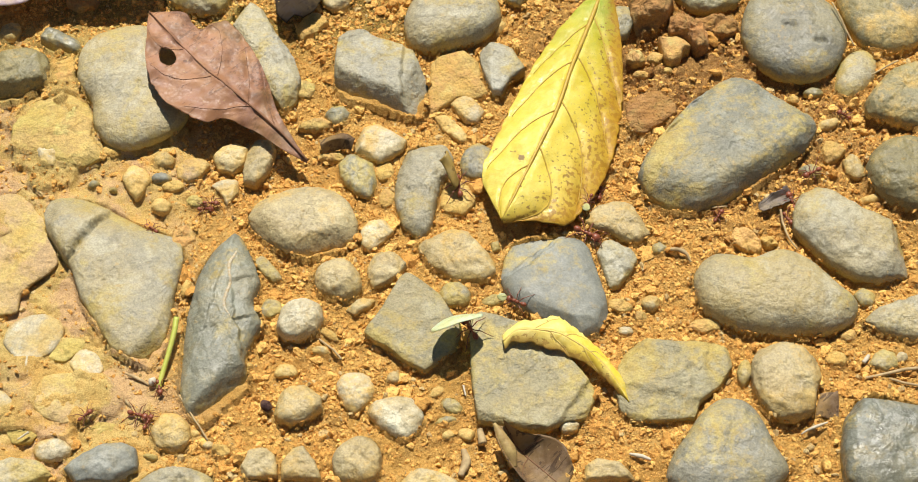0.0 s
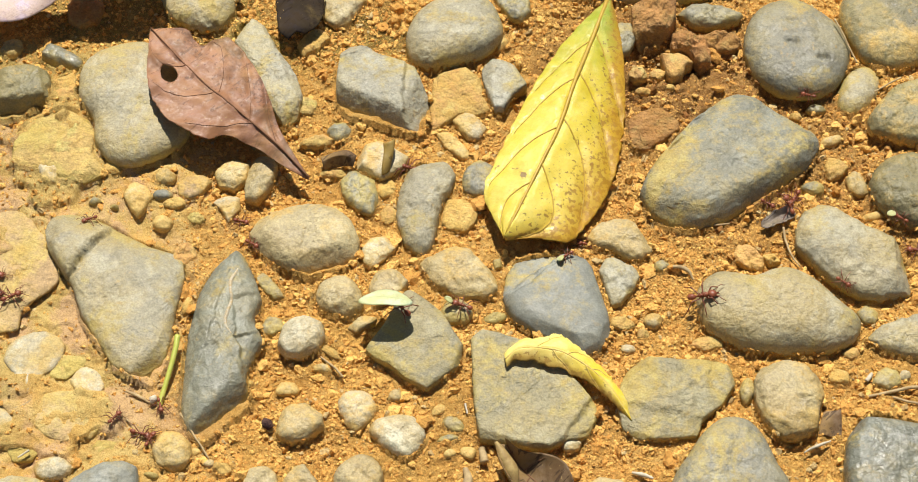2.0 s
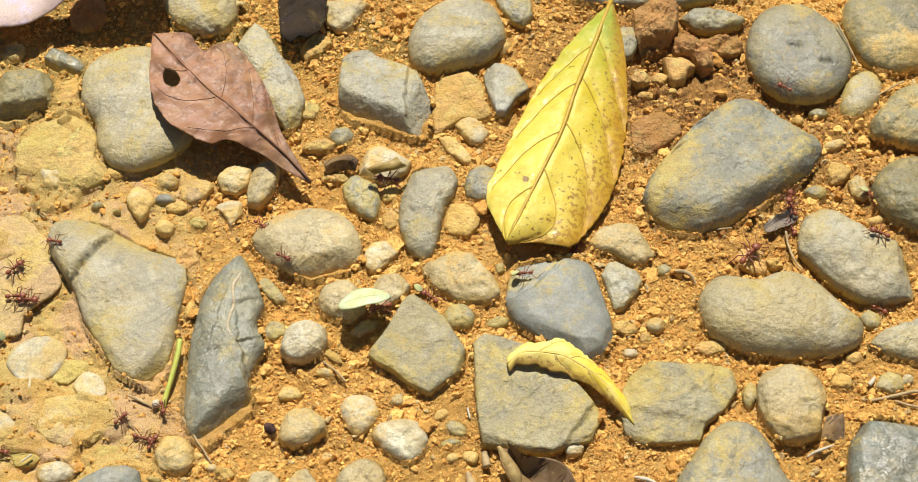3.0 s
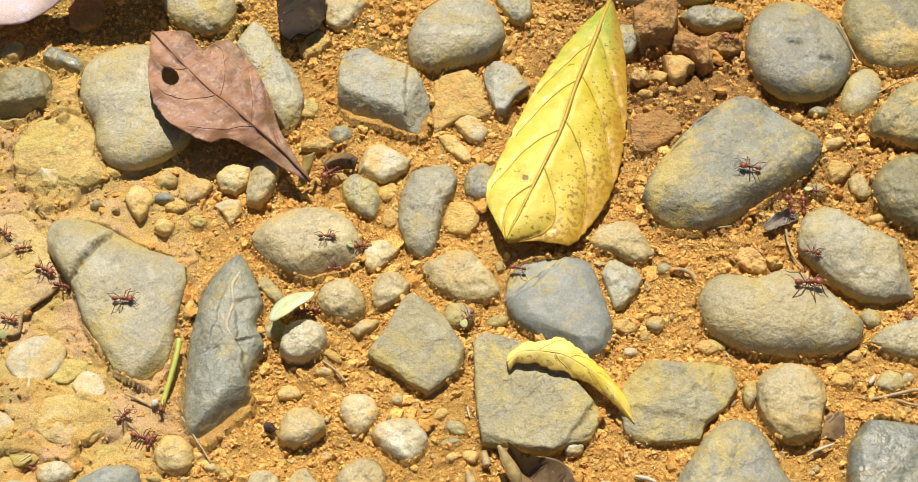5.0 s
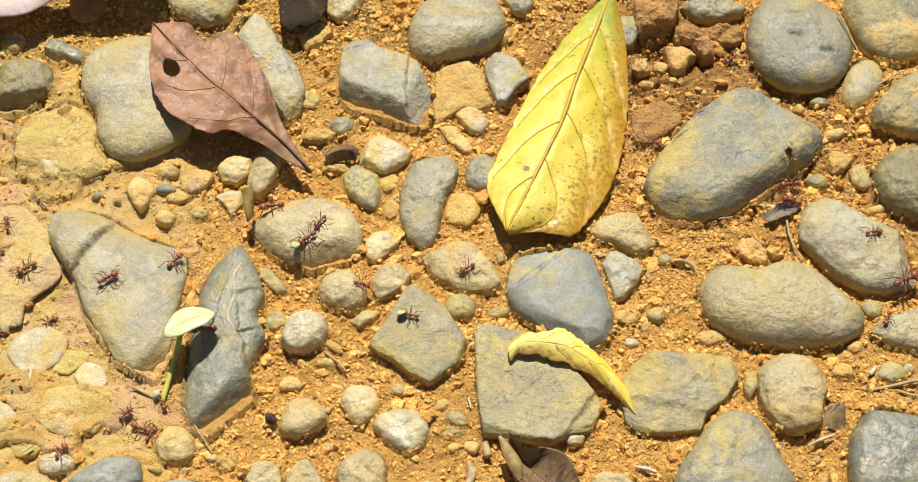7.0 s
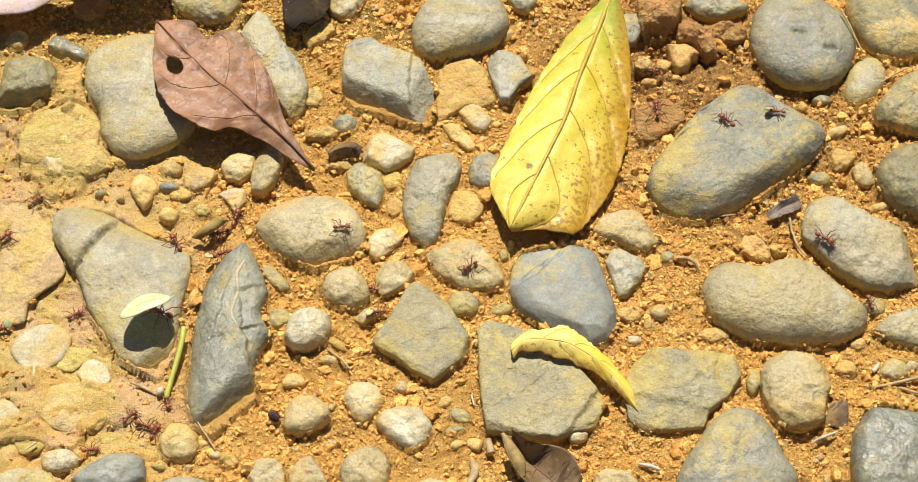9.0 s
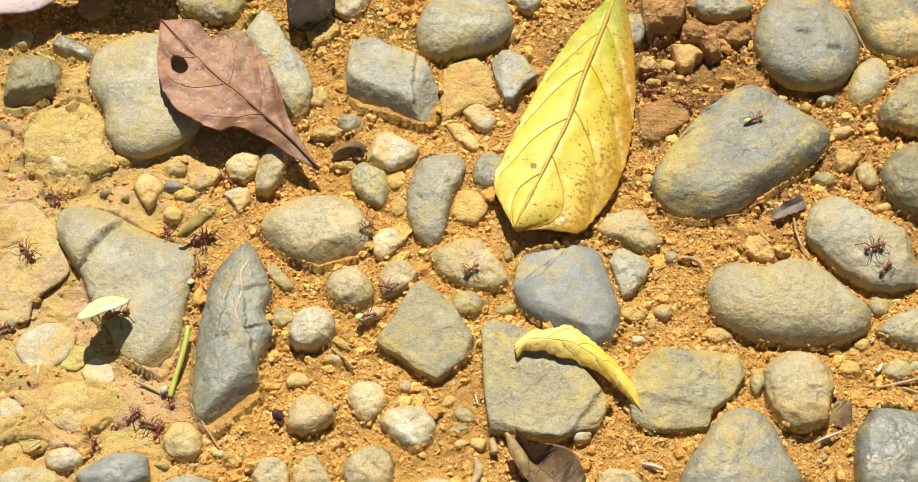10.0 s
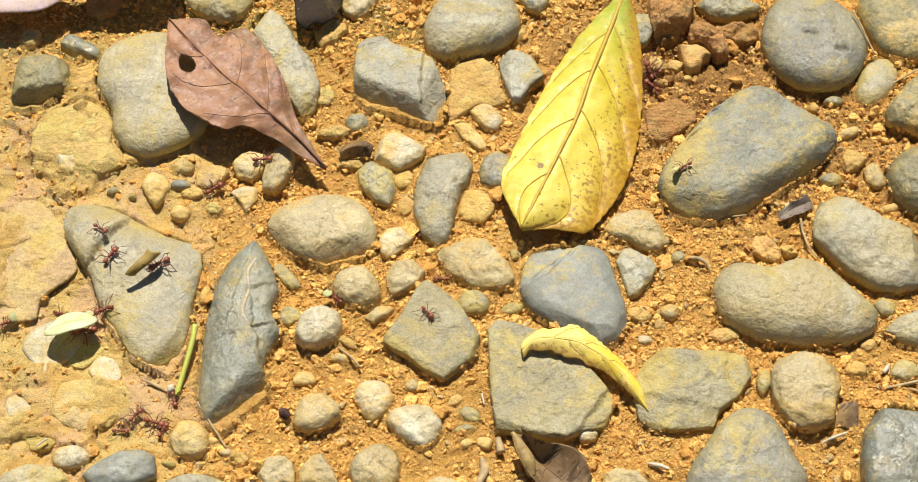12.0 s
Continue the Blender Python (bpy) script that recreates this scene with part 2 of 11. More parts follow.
def leaf_material(name, colours, speck, vein_scale=60.0, rough=0.45, translucent=0.18, specks=0.6, weave=0.35, gloss=0.3, rim=None, dusty=0.0, crease_shade=0.0, green=0.0):
    """A blade: its colour runs from stalk to apex (U) with mottling, fine cross veins and brown specks."""
    m = Nodes(name)
    at = m.coords(False)
    uv = m.tree.nodes.new("ShaderNodeUVMap").outputs[0]
    split = m.tree.nodes.new("ShaderNodeSeparateXYZ")
    m.link(uv, split.inputs[0])
    broad, fine = m.noise(at, 70, 5, 0.6), m.noise(at, 900, 4, 0.6)
    run = m.math("ADD", split.outputs[0], m.math("MULTIPLY", m.math("SUBTRACT", broad, 0.5), 0.35))
    colour = m.mix(m.ramp(run, 0.25, 0.65), colours[0], colours[1])
    colour = m.mix(m.ramp(run, 0.62, 1.0), colour, colours[2])
    colour = m.mix(m.ramp(m.noise(at, 160, 6, 0.7), 0.40, 0.68, 0.0, 0.6), colour, tuple(min(1, c * k) for c, k in zip(colours[0], (1.04, 1.16, 1.9))))
    colour = m.mix(m.ramp(m.noise(at, 110, 6, 0.7, 0.5), 0.30, 0.48, 0.5, 0.0), colour, tuple(c * k for c, k in zip(colours[1], (0.78, 0.66, 0.5))))
    wave = m.add("ShaderNodeTexWave", Scale=vein_scale, Distortion=9.0, Detail=4.0, Detail_Scale=1.2)
    m.link(uv, wave.inputs["Vector"])
    web = m.math("MULTIPLY", wave.outputs["Fac"], m.ramp(fine, 0.3, 0.6))
    colour = m.mix(m.ramp(web, 0.5, 0.9, 0.0, weave), colour, tuple(c * 0.6 for c in colours[1]))
    big = m.ramp(m.math("ADD", m.noise(at, 190, 4, 0.6), m.math("MULTIPLY", split.outputs[1], 0.05)), 0.675, 0.715, 0.0, specks)
    side = m.math("ADD", m.math("MULTIPLY", split.outputs[1], 0.35), m.math("MULTIPLY", m.noise(at, 640, 3, 0.55), 0.8))
    small = m.ramp(side, 0.71, 0.765, 0.0, specks * 0.9)
    colour = m.mix(m.math("MAXIMUM", big, small), colour, speck)
    if green:
        fresh = m.math("ADD", m.math("SUBTRACT", split.outputs[0], m.math("MULTIPLY", split.outputs[1], 0.7)), m.math("MULTIPLY", m.math("SUBTRACT", broad, 0.5), 0.8))
        colour = m.mix(m.ramp(fresh, 0.25, 0.8, 0.0, green), colour, (0.40, 0.44, 0.035))
    if rim:
        far = m.math("ADD", m.math("MULTIPLY", split.outputs[1], 1.0), m.math("MULTIPLY", m.math("SUBTRACT", m.noise(at, 120, 6, 0.7), 0.5), 0.5))
        colour = m.mix(m.ramp(far, 0.6, 1.05, 0.0, 0.85), colour, rim)
    if crease_shade:
        colour = m.mix(m.ramp(m.noise(at, 60, 5, 0.6, 0.5), 0.46, 0.64, 0.0, 0.65), colour, tuple(c * 0.68 for c in colours[2]))
        colour = m.mix(m.ramp(m.noise(at, 80, 5, 0.6, 0.5), 0.50, 0.66, 0.0, 0.5), colour, tuple(min(1, c * 1.35) for c in colours[0]))
        lean = m.add("ShaderNodeMapping")
        lean.vector_type = "TEXTURE"
        lean.inputs["Rotation"].default_value = (0, 0, radians(42))
        lean.inputs["Scale"].default_value = (1 / 120, 1 / 480, 1 / 120)
        m.link(at, lean.inputs["Vector"])
        # folds are colour only: streaks darkened as their shade, ridges painted lighter
        fold_tones = m.noise(lean.outputs[0], 1.0, 3, 0.6, 0.4)
        colour = m.mix(m.ramp(fold_tones, 0.60, 0.64, 0.0, crease_shade), colour, speck)
        colour = m.mix(m.ramp(fold_tones, 0.28, 0.42, crease_shade * 0.5, 0.0), colour, tuple(min(1, c * 1.5) for c in colours[0]))
    if dusty:
        colour = m.mix(m.ramp(m.noise(at, 640, 2, 0.5), 0.70, 0.74, 0.0, dusty), colour, OCHRE)
        colour = m.mix(m.ramp(m.noise(at, 55, 5, 0.6), 0.5, 0.7, 0.0, dusty * 0.35), colour, OCHRE)
    normal = m.bump(web, 0.00012, min(1.0, weave * 2.0))
    normal = m.bump(m.noise(at, 240, 5, 0.65), 0.0004, 0.6, normal)
    m.finish(colour, m.ramp(fine, 0.3, 0.7, rough - 0.08, rough + 0.12), normal, gloss)
    glow = m.tree.nodes.new("ShaderNodeBsdfTranslucent")
    m.link(colour, glow.inputs["Color"])
    blend = m.add("ShaderNodeMixShader", Fac=translucent)
    m.link(m.shader.outputs[0], blend.inputs[1])
    m.link(glow.outputs[0], blend.inputs[2])
    m.link(blend.outputs[0], m.out.inputs["Surface"])
    return m.material


def plain_material(name, base, second, rough=0.5, scale=300.0, bump=0.0002, specular=0.4):
    m = Nodes(name)
    at = m.coords()
    grain = m.noise(at, scale, 5, 0.65)
    return m.finish(m.mix(m.ramp(grain, 0.3, 0.7), base, second), rough, m.bump(m.noise(at, scale * 4, 4, 0.6), bump, 0.7), specular)


SOIL = soil_material()
CRUMB = crumb_material("soil_crumb", (0.85, 0.525, 0.15), (0.61, 0.305, 0.072))
GRIT = crumb_material("stone_grit", (0.64, 0.48, 0.22), (0.50, 0.34, 0.14))
YELLOW_LEAF = leaf_material("yellow_leaf", ((0.79, 0.615, 0.085), (0.67, 0.525, 0.035), (0.26, 0.38, 0.03)), (0.17, 0.075, 0.02), 60.0, 0.38, 0.12, 0.85, 0.28, 0.5, (0.50, 0.25, 0.015), green=0.4)
BROWN_LEAF = leaf_material("brown_leaf", ((0.36, 0.18, 0.085), (0.27, 0.125, 0.058), (0.19, 0.085, 0.042)), (0.09, 0.04, 0.02), 24.0, 0.5, 0.06, 0.6, 0.06, 0.3, dusty=0.4, crease_shade=0.5)
CURLED_LEAF = leaf_material("pale_yellow_leaf", ((0.84, 0.67, 0.17), (0.80, 0.60, 0.06), (0.77, 0.575, 0.04)), (0.30, 0.15, 0.04), 20.0, 0.5, 0.15, 0.8, 0.12, rim=(0.52, 0.30, 0.06))
DARK_LEAF = leaf_material("dark_leaf", ((0.045, 0.033, 0.022), (0.055, 0.04, 0.026), (0.04, 0.03, 0.02)), (0.02, 0.015, 0.012), 18.0, 0.9, 0.03, 0.6, 0.05, 0.02, dusty=0.8, crease_shade=0.5)
PINK_LEAF = leaf_material("pinkish_dry_leaf", ((0.62, 0.47, 0.40), (0.56, 0.40, 0.33), (0.50, 0.30, 0.22)), (0.3, 0.15, 0.1), 20.0, 0.5, 0.08, 0.3, 0.2)
ROT_LEAF = leaf_material("rotting_leaf", ((0.30, 0.19, 0.075), (0.15, 0.09, 0.042), (0.115, 0.068, 0.035)), (0.05, 0.03, 0.02), 20.0, 0.6, 0.05, 0.6, 0.1, 0.15, crease_shade=0.7, dusty=0.4)
GREY_SCRAP = leaf_material("grey_leaf_scrap", ((0.30, 0.24, 0.17), (0.26, 0.20, 0.14), (0.20, 0.155, 0.11)), (0.05, 0.04, 0.03), 20.0, 0.45, 0.04, crease_shade=0.6, dusty=0.6)
CUT_LEAF = leaf_material("cut_green_leaf", ((0.74, 0.77, 0.42), (0.72, 0.75, 0.40), (0.70, 0.74, 0.38)), (0.58, 0.64, 0.28), 12.0, 0.42, 0.35, 0.15, 0.2)
BIT_LEAF = leaf_material("yellow_green_leaf_bit", ((0.66, 0.66, 0.30), (0.64, 0.63, 0.28), (0.60, 0.60, 0.25)), (0.42, 0.50, 0.16), 12.0, 0.4, 0.25, 0.15, 0.2)
CUT_BROWN = leaf_material("cut_brown_leaf", ((0.40, 0.27, 0.07), (0.28, 0.17, 0.045), (0.22, 0.13, 0.035)), (0.12, 0.06, 0.02), 12.0, 0.45, 0.2, crease_shade=0.6)
YELLOW_VEIN = plain_material("yellow_vein", (0.50, 0.33, 0.04), (0.40, 0.25, 0.03), 0.4)
PALE_VEIN = plain_material("pale_vein", (0.72, 0.53, 0.16), (0.62, 0.44, 0.10), 0.5)
BROWN_VEIN = plain_material("brown_vein", (0.17, 0.08, 0.042), (0.23, 0.115, 0.06), 0.6, specular=0.15)
GREEN_STALK = plain_material("green_stalk", (0.42, 0.47, 0.07), (0.50, 0.50, 0.10), 0.4)
QUARTZ = plain_material("quartz", (0.50, 0.45, 0.34), (0.42, 0.30, 0.14), 0.5, 900.0)
TWIG = plain_material("dry_twig", (0.52, 0.39, 0.20), (0.33, 0.23, 0.11), 0.8)
CHIP = plain_material("white_chip", (0.62, 0.55, 0.42), (0.40, 0.34, 0.23), 0.7)
ROLL = plain_material("dry_leaf_roll", (0.46, 0.33, 0.12), (0.30, 0.19, 0.07), 0.6)
HUSK = plain_material("dark_husk", (0.055, 0.03, 0.03), (0.13, 0.07, 0.05), 0.9, 700.0, 0.0009, 0.2)
SHELL = plain_material("red_brown_chitin", (0.27, 0.075, 0.03), (0.19, 0.05, 0.022), 0.42, 900.0, 0.00006, 0.5)
LIMB = plain_material("dark_red_limb", (0.22, 0.065, 0.028), (0.15, 0.043, 0.02), 0.45, 900.0, 0.00003, 0.5)


# ---- shaping helpers ----
def value_noise(p):
    """Smooth noise from -1 to 1 at points p (n, 3)."""
    cell = np.floor(p).astype(np.int64)
    f = p - cell
    f = f * f * (3 - 2 * f)
    total = np.zeros(len(p))
    for dx in (0, 1):
        for dy in (0, 1):
            for dz in (0, 1):
                h = (cell[:, 0] + dx) * 374761393 + (cell[:, 1] + dy) * 668265263 + (cell[:, 2] + dz) * 974634777
                h = ((h ^ (h >> 13)) * 1274126177) & 0xFFFFFFFF
                h = (h ^ (h >> 16)) & 0xFFFF
                weight = np.abs(1 - dx - f[:, 0]) * np.abs(1 - dy - f[:, 1]) * np.abs(1 - dz - f[:, 2])
                total += weight * h
    return total / 32767.5 - 1


def fbm(p, octaves=3, gain=0.5):
    total, size = np.zeros(len(p)), 1.0
    for i in range(octaves):
        total += size * value_noise(p * 2.03 ** i + 17.3 * i)
        size *= gain
    return total


def mesh_of(name, verts, faces, material, smooth=True):
    me = bpy.data.meshes.new(name)
    me.from_pydata(verts.tolist() if isinstance(verts, np.ndarray) else verts, [], faces.tolist() if isinstance(faces, np.ndarray) else faces)
    me.materials.append(material)
    if smooth:
        me.polygons.foreach_set("use_smooth", np.ones(len(me.polygons), dtype=bool))
    me.update()
    return me


def part(name, me, parent, label="", m=None):
    ob = new(name, me)
    ob.parent = parent
    if m is not None:
        ob.matrix_basis = m
    return tagged(ob, label)


def closed_curve(points, count, roundness):
    """count points along a closed outline, between straight runs and a smooth curve through its corners."""
    p = np.array(points, float)
    n = len(p)
    out = []
    for k in range(n):
        a, b, c, d = p[k - 1], p[k], p[(k + 1) % n], p[(k + 2) % n]
        for t in np.linspace(0, 1, 12, endpoint=False):
            curve = 0.5 * (2 * b + (c - a) * t + (2 * a - 5 * b + 4 * c - d) * t * t + (3 * b - a - 3 * c + d) * t ** 3)
            out.append(roundness * curve + (1 - roundness) * (b + (c - b) * t))
    out = np.array(out)
    closed = np.vstack([out, out[:1]])
    run = np.concatenate([[0], np.cumsum(np.linalg.norm(np.diff(closed, axis=0), axis=1))])
    at = np.linspace(0, run[-1], count, endpoint=False)
    return np.stack([np.interp(at, run, closed[:, i]) for i in (0, 1)], 1)


def open_curve(points, count):
    """count points evenly along a smooth curve through the given ones."""
    p = np.array(points, float)
    p = np.vstack([2 * p[0] - p[1], p, 2 * p[-1] - p[-2]])
    out = []
    for k in range(1, len(p) - 2):
        a, b, c, d = p[k - 1], p[k], p[k + 1], p[k + 2]
        for t in np.linspace(0, 1, 14, endpoint=False):
            out.append(0.5 * (2 * b + (c - a) * t + (2 * a - 5 * b + 4 * c - d) * t * t + (3 * b - a - 3 * c + d) * t ** 3))
    out = np.array(out + [p[-2]])
    run = np.concatenate([[0], np.cumsum(np.linalg.norm(np.diff(out, axis=0), axis=1))])
    at = np.linspace(0, run[-1], count)
    return np.stack([np.interp(at, run, out[:, i]) for i in range(out.shape[1])], 1)


def tube(points, radii, sides=7):
    """Vertices and faces of a tapered tube along 3D points, with closed ends."""
    p = np.array(points, float)
    r = np.interp(np.linspace(0, 1, len(p)), np.linspace(0, 1, len(radii)), radii)
    way = np.gradient(p, axis=0)
    way /= np.linalg.norm(way, axis=1)[:, None] + 1e-12
    up = np.tile([0.13, 0.21, 1.0], (len(p), 1))
    side = np.cross(way, up)
    side /= np.linalg.norm(side, axis=1)[:, None] + 1e-12
    other = np.cross(side, way)
    ang = np.linspace(0, 2 * np.pi, sides, endpoint=False)
    verts = (p[:, None] + r[:, None, None] * (np.cos(ang)[None, :, None] * side[:, None] + np.sin(ang)[None, :, None] * other[:, None])).reshape(-1, 3)
    faces = []
    for i in range(len(p) - 1):
        for j in range(sides):
            k = (j + 1) % sides
            faces.append((i * sides + j, i * sides + k, (i + 1) * sides + k, (i + 1) * sides + j))
    faces += [tuple(range(sides))[::-1], tuple((len(p) - 1) * sides + j for j in range(sides))]
    return verts, faces


def joined(pieces):
    verts, faces, base = [], [], 0
    for v, f in pieces:
        v = np.asarray(v, float)
        verts.append(v)
        faces += [tuple(int(i) + base for i in face) for face in f]
        base += len(v)
    return np.vstack(verts), faces


def ball(centre, radii, rings=8, sides=12, shape=None):
    """An ellipsoid; shape may bend its unit points."""
    th = np.linspace(0, np.pi, rings + 1)
    pts = [(0, 0, 1)] + [(math.sin(t) * math.cos(a), math.sin(t) * math.sin(a), math.cos(t)) for t in th[1:-1]
                         for a in np.linspace(0, 2 * np.pi, sides, endpoint=False)] + [(0, 0, -1)]
    pts = np.array(pts)
    if shape:
        pts = shape(pts)
    faces = [(0, 1 + j, 1 + (j + 1) % sides) for j in range(sides)]
    for i in range(rings - 2):
        for j in range(sides):
            a, b = 1 + i * sides + j, 1 + i * sides + (j + 1) % sides
            faces.append((a, a + sides, b + sides, b))
    last, start = len(pts) - 1, 1 + (rings - 2) * sides
    faces += [(last, start + (j + 1) % sides, start + j) for j in range(sides)]
    return pts * np.array(radii) + np.array(centre), faces


# ---- ground: one sheet of soil, fine where the stones lie ----
def soil_kind(x, y):
    """Shares of loose red soil, algae with the pale leaf's shade, and packed mud at a place in the plan."""
    q = np.stack([x * 14, y * 14, np.full_like(x, 3.3)], 1)
    wob = fbm(q, 3) * 0.02
    red = np.clip(1 - np.hypot((x - 0.085 + wob) / 0.055, (y - 0.075) / 0.045), 0, 1) * 1.8
    red += np.clip(1 - np.hypot((x - 0.13 + wob) / 0.10, (y - 0.03) / 0.06), 0, 1) * 0.7
    algae_shade = np.clip(1 - np.hypot((x + 0.12 + wob) / 0.085, (y - 0.092) / 0.042), 0, 1) * 2.6
    algae_shade += np.clip(1 - np.hypot((x + 0.03 + wob) / 0.035, (y - 0.09) / 0.025), 0, 1) * 1.4
    algae_shade += np.clip(1 - np.hypot((x + 0.15 + wob) / 0.04, (y + 0.03) / 0.05), 0, 1) * 0.9
    algae_shade += np.clip(1 - np.hypot((x + 0.145 + wob) / 0.04, (y - 0.035) / 0.03), 0, 1) * 1.1
    packed = np.clip((-0.085 - x + wob) / 0.03, 0, 1) * (0.7 + 0.3 * np.clip((0.05 - y + wob) / 0.03, 0, 1))
    packed = packed * (0.15 + 0.85 * np.clip((0.09 - y + wob) / 0.015, 0, 1))
    packed = packed * np.exp(-np.maximum(0, np.hypot(x, y) - 0.22) / 0.05)
    return np.clip(red, 0, 1), np.clip(algae_shade, 0, 1), packed


MUD_PLATES = ((-0.142, 0.034, 0.018, 0.016, 0.0022), (-0.128, 0.062, 0.024, 0.017, 0.003), (-0.165, 0.055, 0.02, 0.012, 0.0018), (-0.156, -0.009, 0.020, 0.024, 0.0030), (-0.142, -0.068, 0.026, 0.014, 0.0026))


def soil_height(x, y):
    """Height of the soil in metres at plan places."""
    red, algae_shade, packed = soil_kind(x, y)
    p = np.stack([x, y, np.zeros_like(x)], 1)
    near = np.exp(-np.maximum(0, np.hypot(x, y * 1.3) - 0.3) / 0.2)
    loose = (0.55 + 0.8 * red) * (1 - 0.45 * packed)
    z = 0.0011 * fbm(p * 32 + 5, 2) + 0.0016 * loose * fbm(p * 120 + 9, 2)
    z += 0.0017 * loose * np.abs(fbm(p * 250 + 2, 2)) + 0.0010 * (loose + 0.1) * np.abs(fbm(p * 620 + 4, 2)) - 0.0011 * loose
    z += 0.0011 * packed * np.clip(fbm(p * 60 + 13, 3) * 1.6, -0.8, 0.5) + 0.0006 * packed * fbm(p * 210 + 3, 3)
    cracks = np.abs(fbm(p * 75 + 31, 2))
    z -= 0.0013 * packed * np.exp(-(cracks / 0.04) ** 2)
    for px, py, rx, ry, rise in MUD_PLATES:
        r = np.hypot((x - px) / rx, (y - py) / ry) + 0.30 * fbm(p * 70 + 21, 4)
        t = np.clip((1.05 - r) / 0.12, 0, 1)
        z += rise * t * t * (3 - 2 * t)
    z -= 0.0055 * np.exp(-((x - 0.080) / 0.013) ** 2 - ((y - 0.0805) / 0.005) ** 2)
    return (z + 0.0008) * near


# ---- stones: outline in millimetres round the centre, height over the soil ----
FOOTPRINTS, HEIGHTS = [], []


def stone(x, y, outline, height, label, look_of="grey", n=3.0, name="stone", facets=0, roundness=None, tilt=(0, 0), grooves=(), ledges=(), rough=1.0, sink=4.0, planes=()):
    """A stone half set in the soil. n: from a dome (2) to a flat-topped block (6); facets: flat broken faces;
    tilt: how far its top leans; grooves: (x0, y0, x1, y1, width, depth) in millimetres;
    ledges: (width, drop, lines), where all that lies to the right of every line (x0, y0, x1, y1) is broken away by drop;
    planes: (turn, lean, reach), flat faces by the bearing and slope of their normal in degrees and their distance from the foot."""
    seed = len(FOOTPRINTS)
    if roundness is None:
        roundness = 0.25 if n > 3.4 else 0.45 if facets > 1 else 0.85
    rng = np.random.default_rng(seed + 11)
    pts = np.array(outline, float)
    size = float(np.sqrt(np.mean((pts ** 2).sum(1))))
    around = int(np.clip(2 * np.pi * size / 0.55, 28, 280))
    rim = closed_curve(pts, around, roundness)
    FOOTPRINTS.append((x + rim[::max(1, around // 60), 0], y + rim[::max(1, around // 60), 1]))
    HEIGHTS.append(height)
    low = 0.16 * height
    phi = np.linspace(0, np.pi / 2, 400)
    prof = np.stack([np.sin(phi) ** (2 / n), low + (height - low) * np.cos(phi) ** (2 / n)], 1)
    prof = np.vstack([prof, [(0.985, low * 0.4), (0.93, -0.4 * sink), (0.80, -sink)]])
    run = np.concatenate([[0], np.cumsum(np.hypot(np.diff(prof[:, 0]) * size, np.diff(prof[:, 1])))])
    rings = int(np.clip(run[-1] / 0.55, 10, 70))
    at = np.linspace(0, run[-1], rings + 1)[1:]
    rho, zz = np.interp(at, run, prof[:, 0]), np.interp(at, run, prof[:, 1])
    body = np.concatenate([rho[:, None, None] * rim[None], np.repeat(zz[:, None, None], around, 1)], 2).reshape(-1, 3)
    p = np.vstack([[0, 0, height], body])
    up = np.clip(p[:, 2] / height, 0, 1)
    p[:, 2] += up * height * (tilt[0] * p[:, 0] + tilt[1] * p[:, 1]) / size
    for cut in range(facets + (9 if facets or n > 3.4 else 0)):
        turn, lean = rng.uniform(0, 2 * np.pi), radians(rng.uniform(25, 72) if cut < facets else rng.uniform(10, 60))
        d = np.array([math.cos(turn) * math.sin(lean), math.sin(turn) * math.sin(lean), math.cos(lean)])
        reach = p @ d
        keep = rng.uniform(0.84, 0.94) if d[1] > -0.25 else rng.uniform(0.95, 0.985)
        if cut >= facets:
            keep = rng.uniform(0.945, 0.985)
        over = np.maximum(0, reach - keep * reach.max())
        p -= 0.92 * over[:, None] * d
    for turn, lean, reach in planes:
        turn, lean = radians(turn), radians(lean)
        d = np.array([math.cos(turn) * math.sin(lean), math.sin(turn) * math.sin(lean), math.cos(lean)])
        over = p @ d - reach
        over = 0.5 * (over + np.sqrt(over ** 2 + (0.09 * size) ** 2)) * np.clip(p[:, 2] / 1.5, 0, 1)
        p -= 0.94 * over[:, None] * d
    q = p + rng.uniform(0, 400, 3)
    way = p / (np.linalg.norm(p, axis=1)[:, None] + 1e-9)
    way[:, :2] *= 0.45
    bulge = rough * (0.045 * size * fbm(q * (1.3 / size), 2) * (0.25 + 0.75 * up) + 0.018 * size * fbm(q * (4.0 / size), 3))
    ridge = 1 - 2 * np.abs(value_noise(q * (2.4 / size) + 5))
    bulge += rough * (0.028 * size * ridge * up + 0.42 * fbm(q * 0.42, 3) + 0.16 * fbm(q * 1.5, 1))
    p += way * bulge[:, None] * (0.6 if n > 4 else 1.0)
    for x0, y0, x1, y1, width, depth in grooves:
        a, b = np.array([x0, y0]), np.array([x1, y1])
        t = np.clip(((p[:, :2] - a) @ (b - a)) / ((b - a) @ (b - a)), 0, 1)
        away = np.abs(np.linalg.norm(p[:, :2] - a - t[:, None] * (b - a), axis=1) + 0.9 * fbm(q * 0.3 + 9, 3))
        p[:, 2] -= 1.6 * depth * up * np.exp(-(away / width) ** 2)
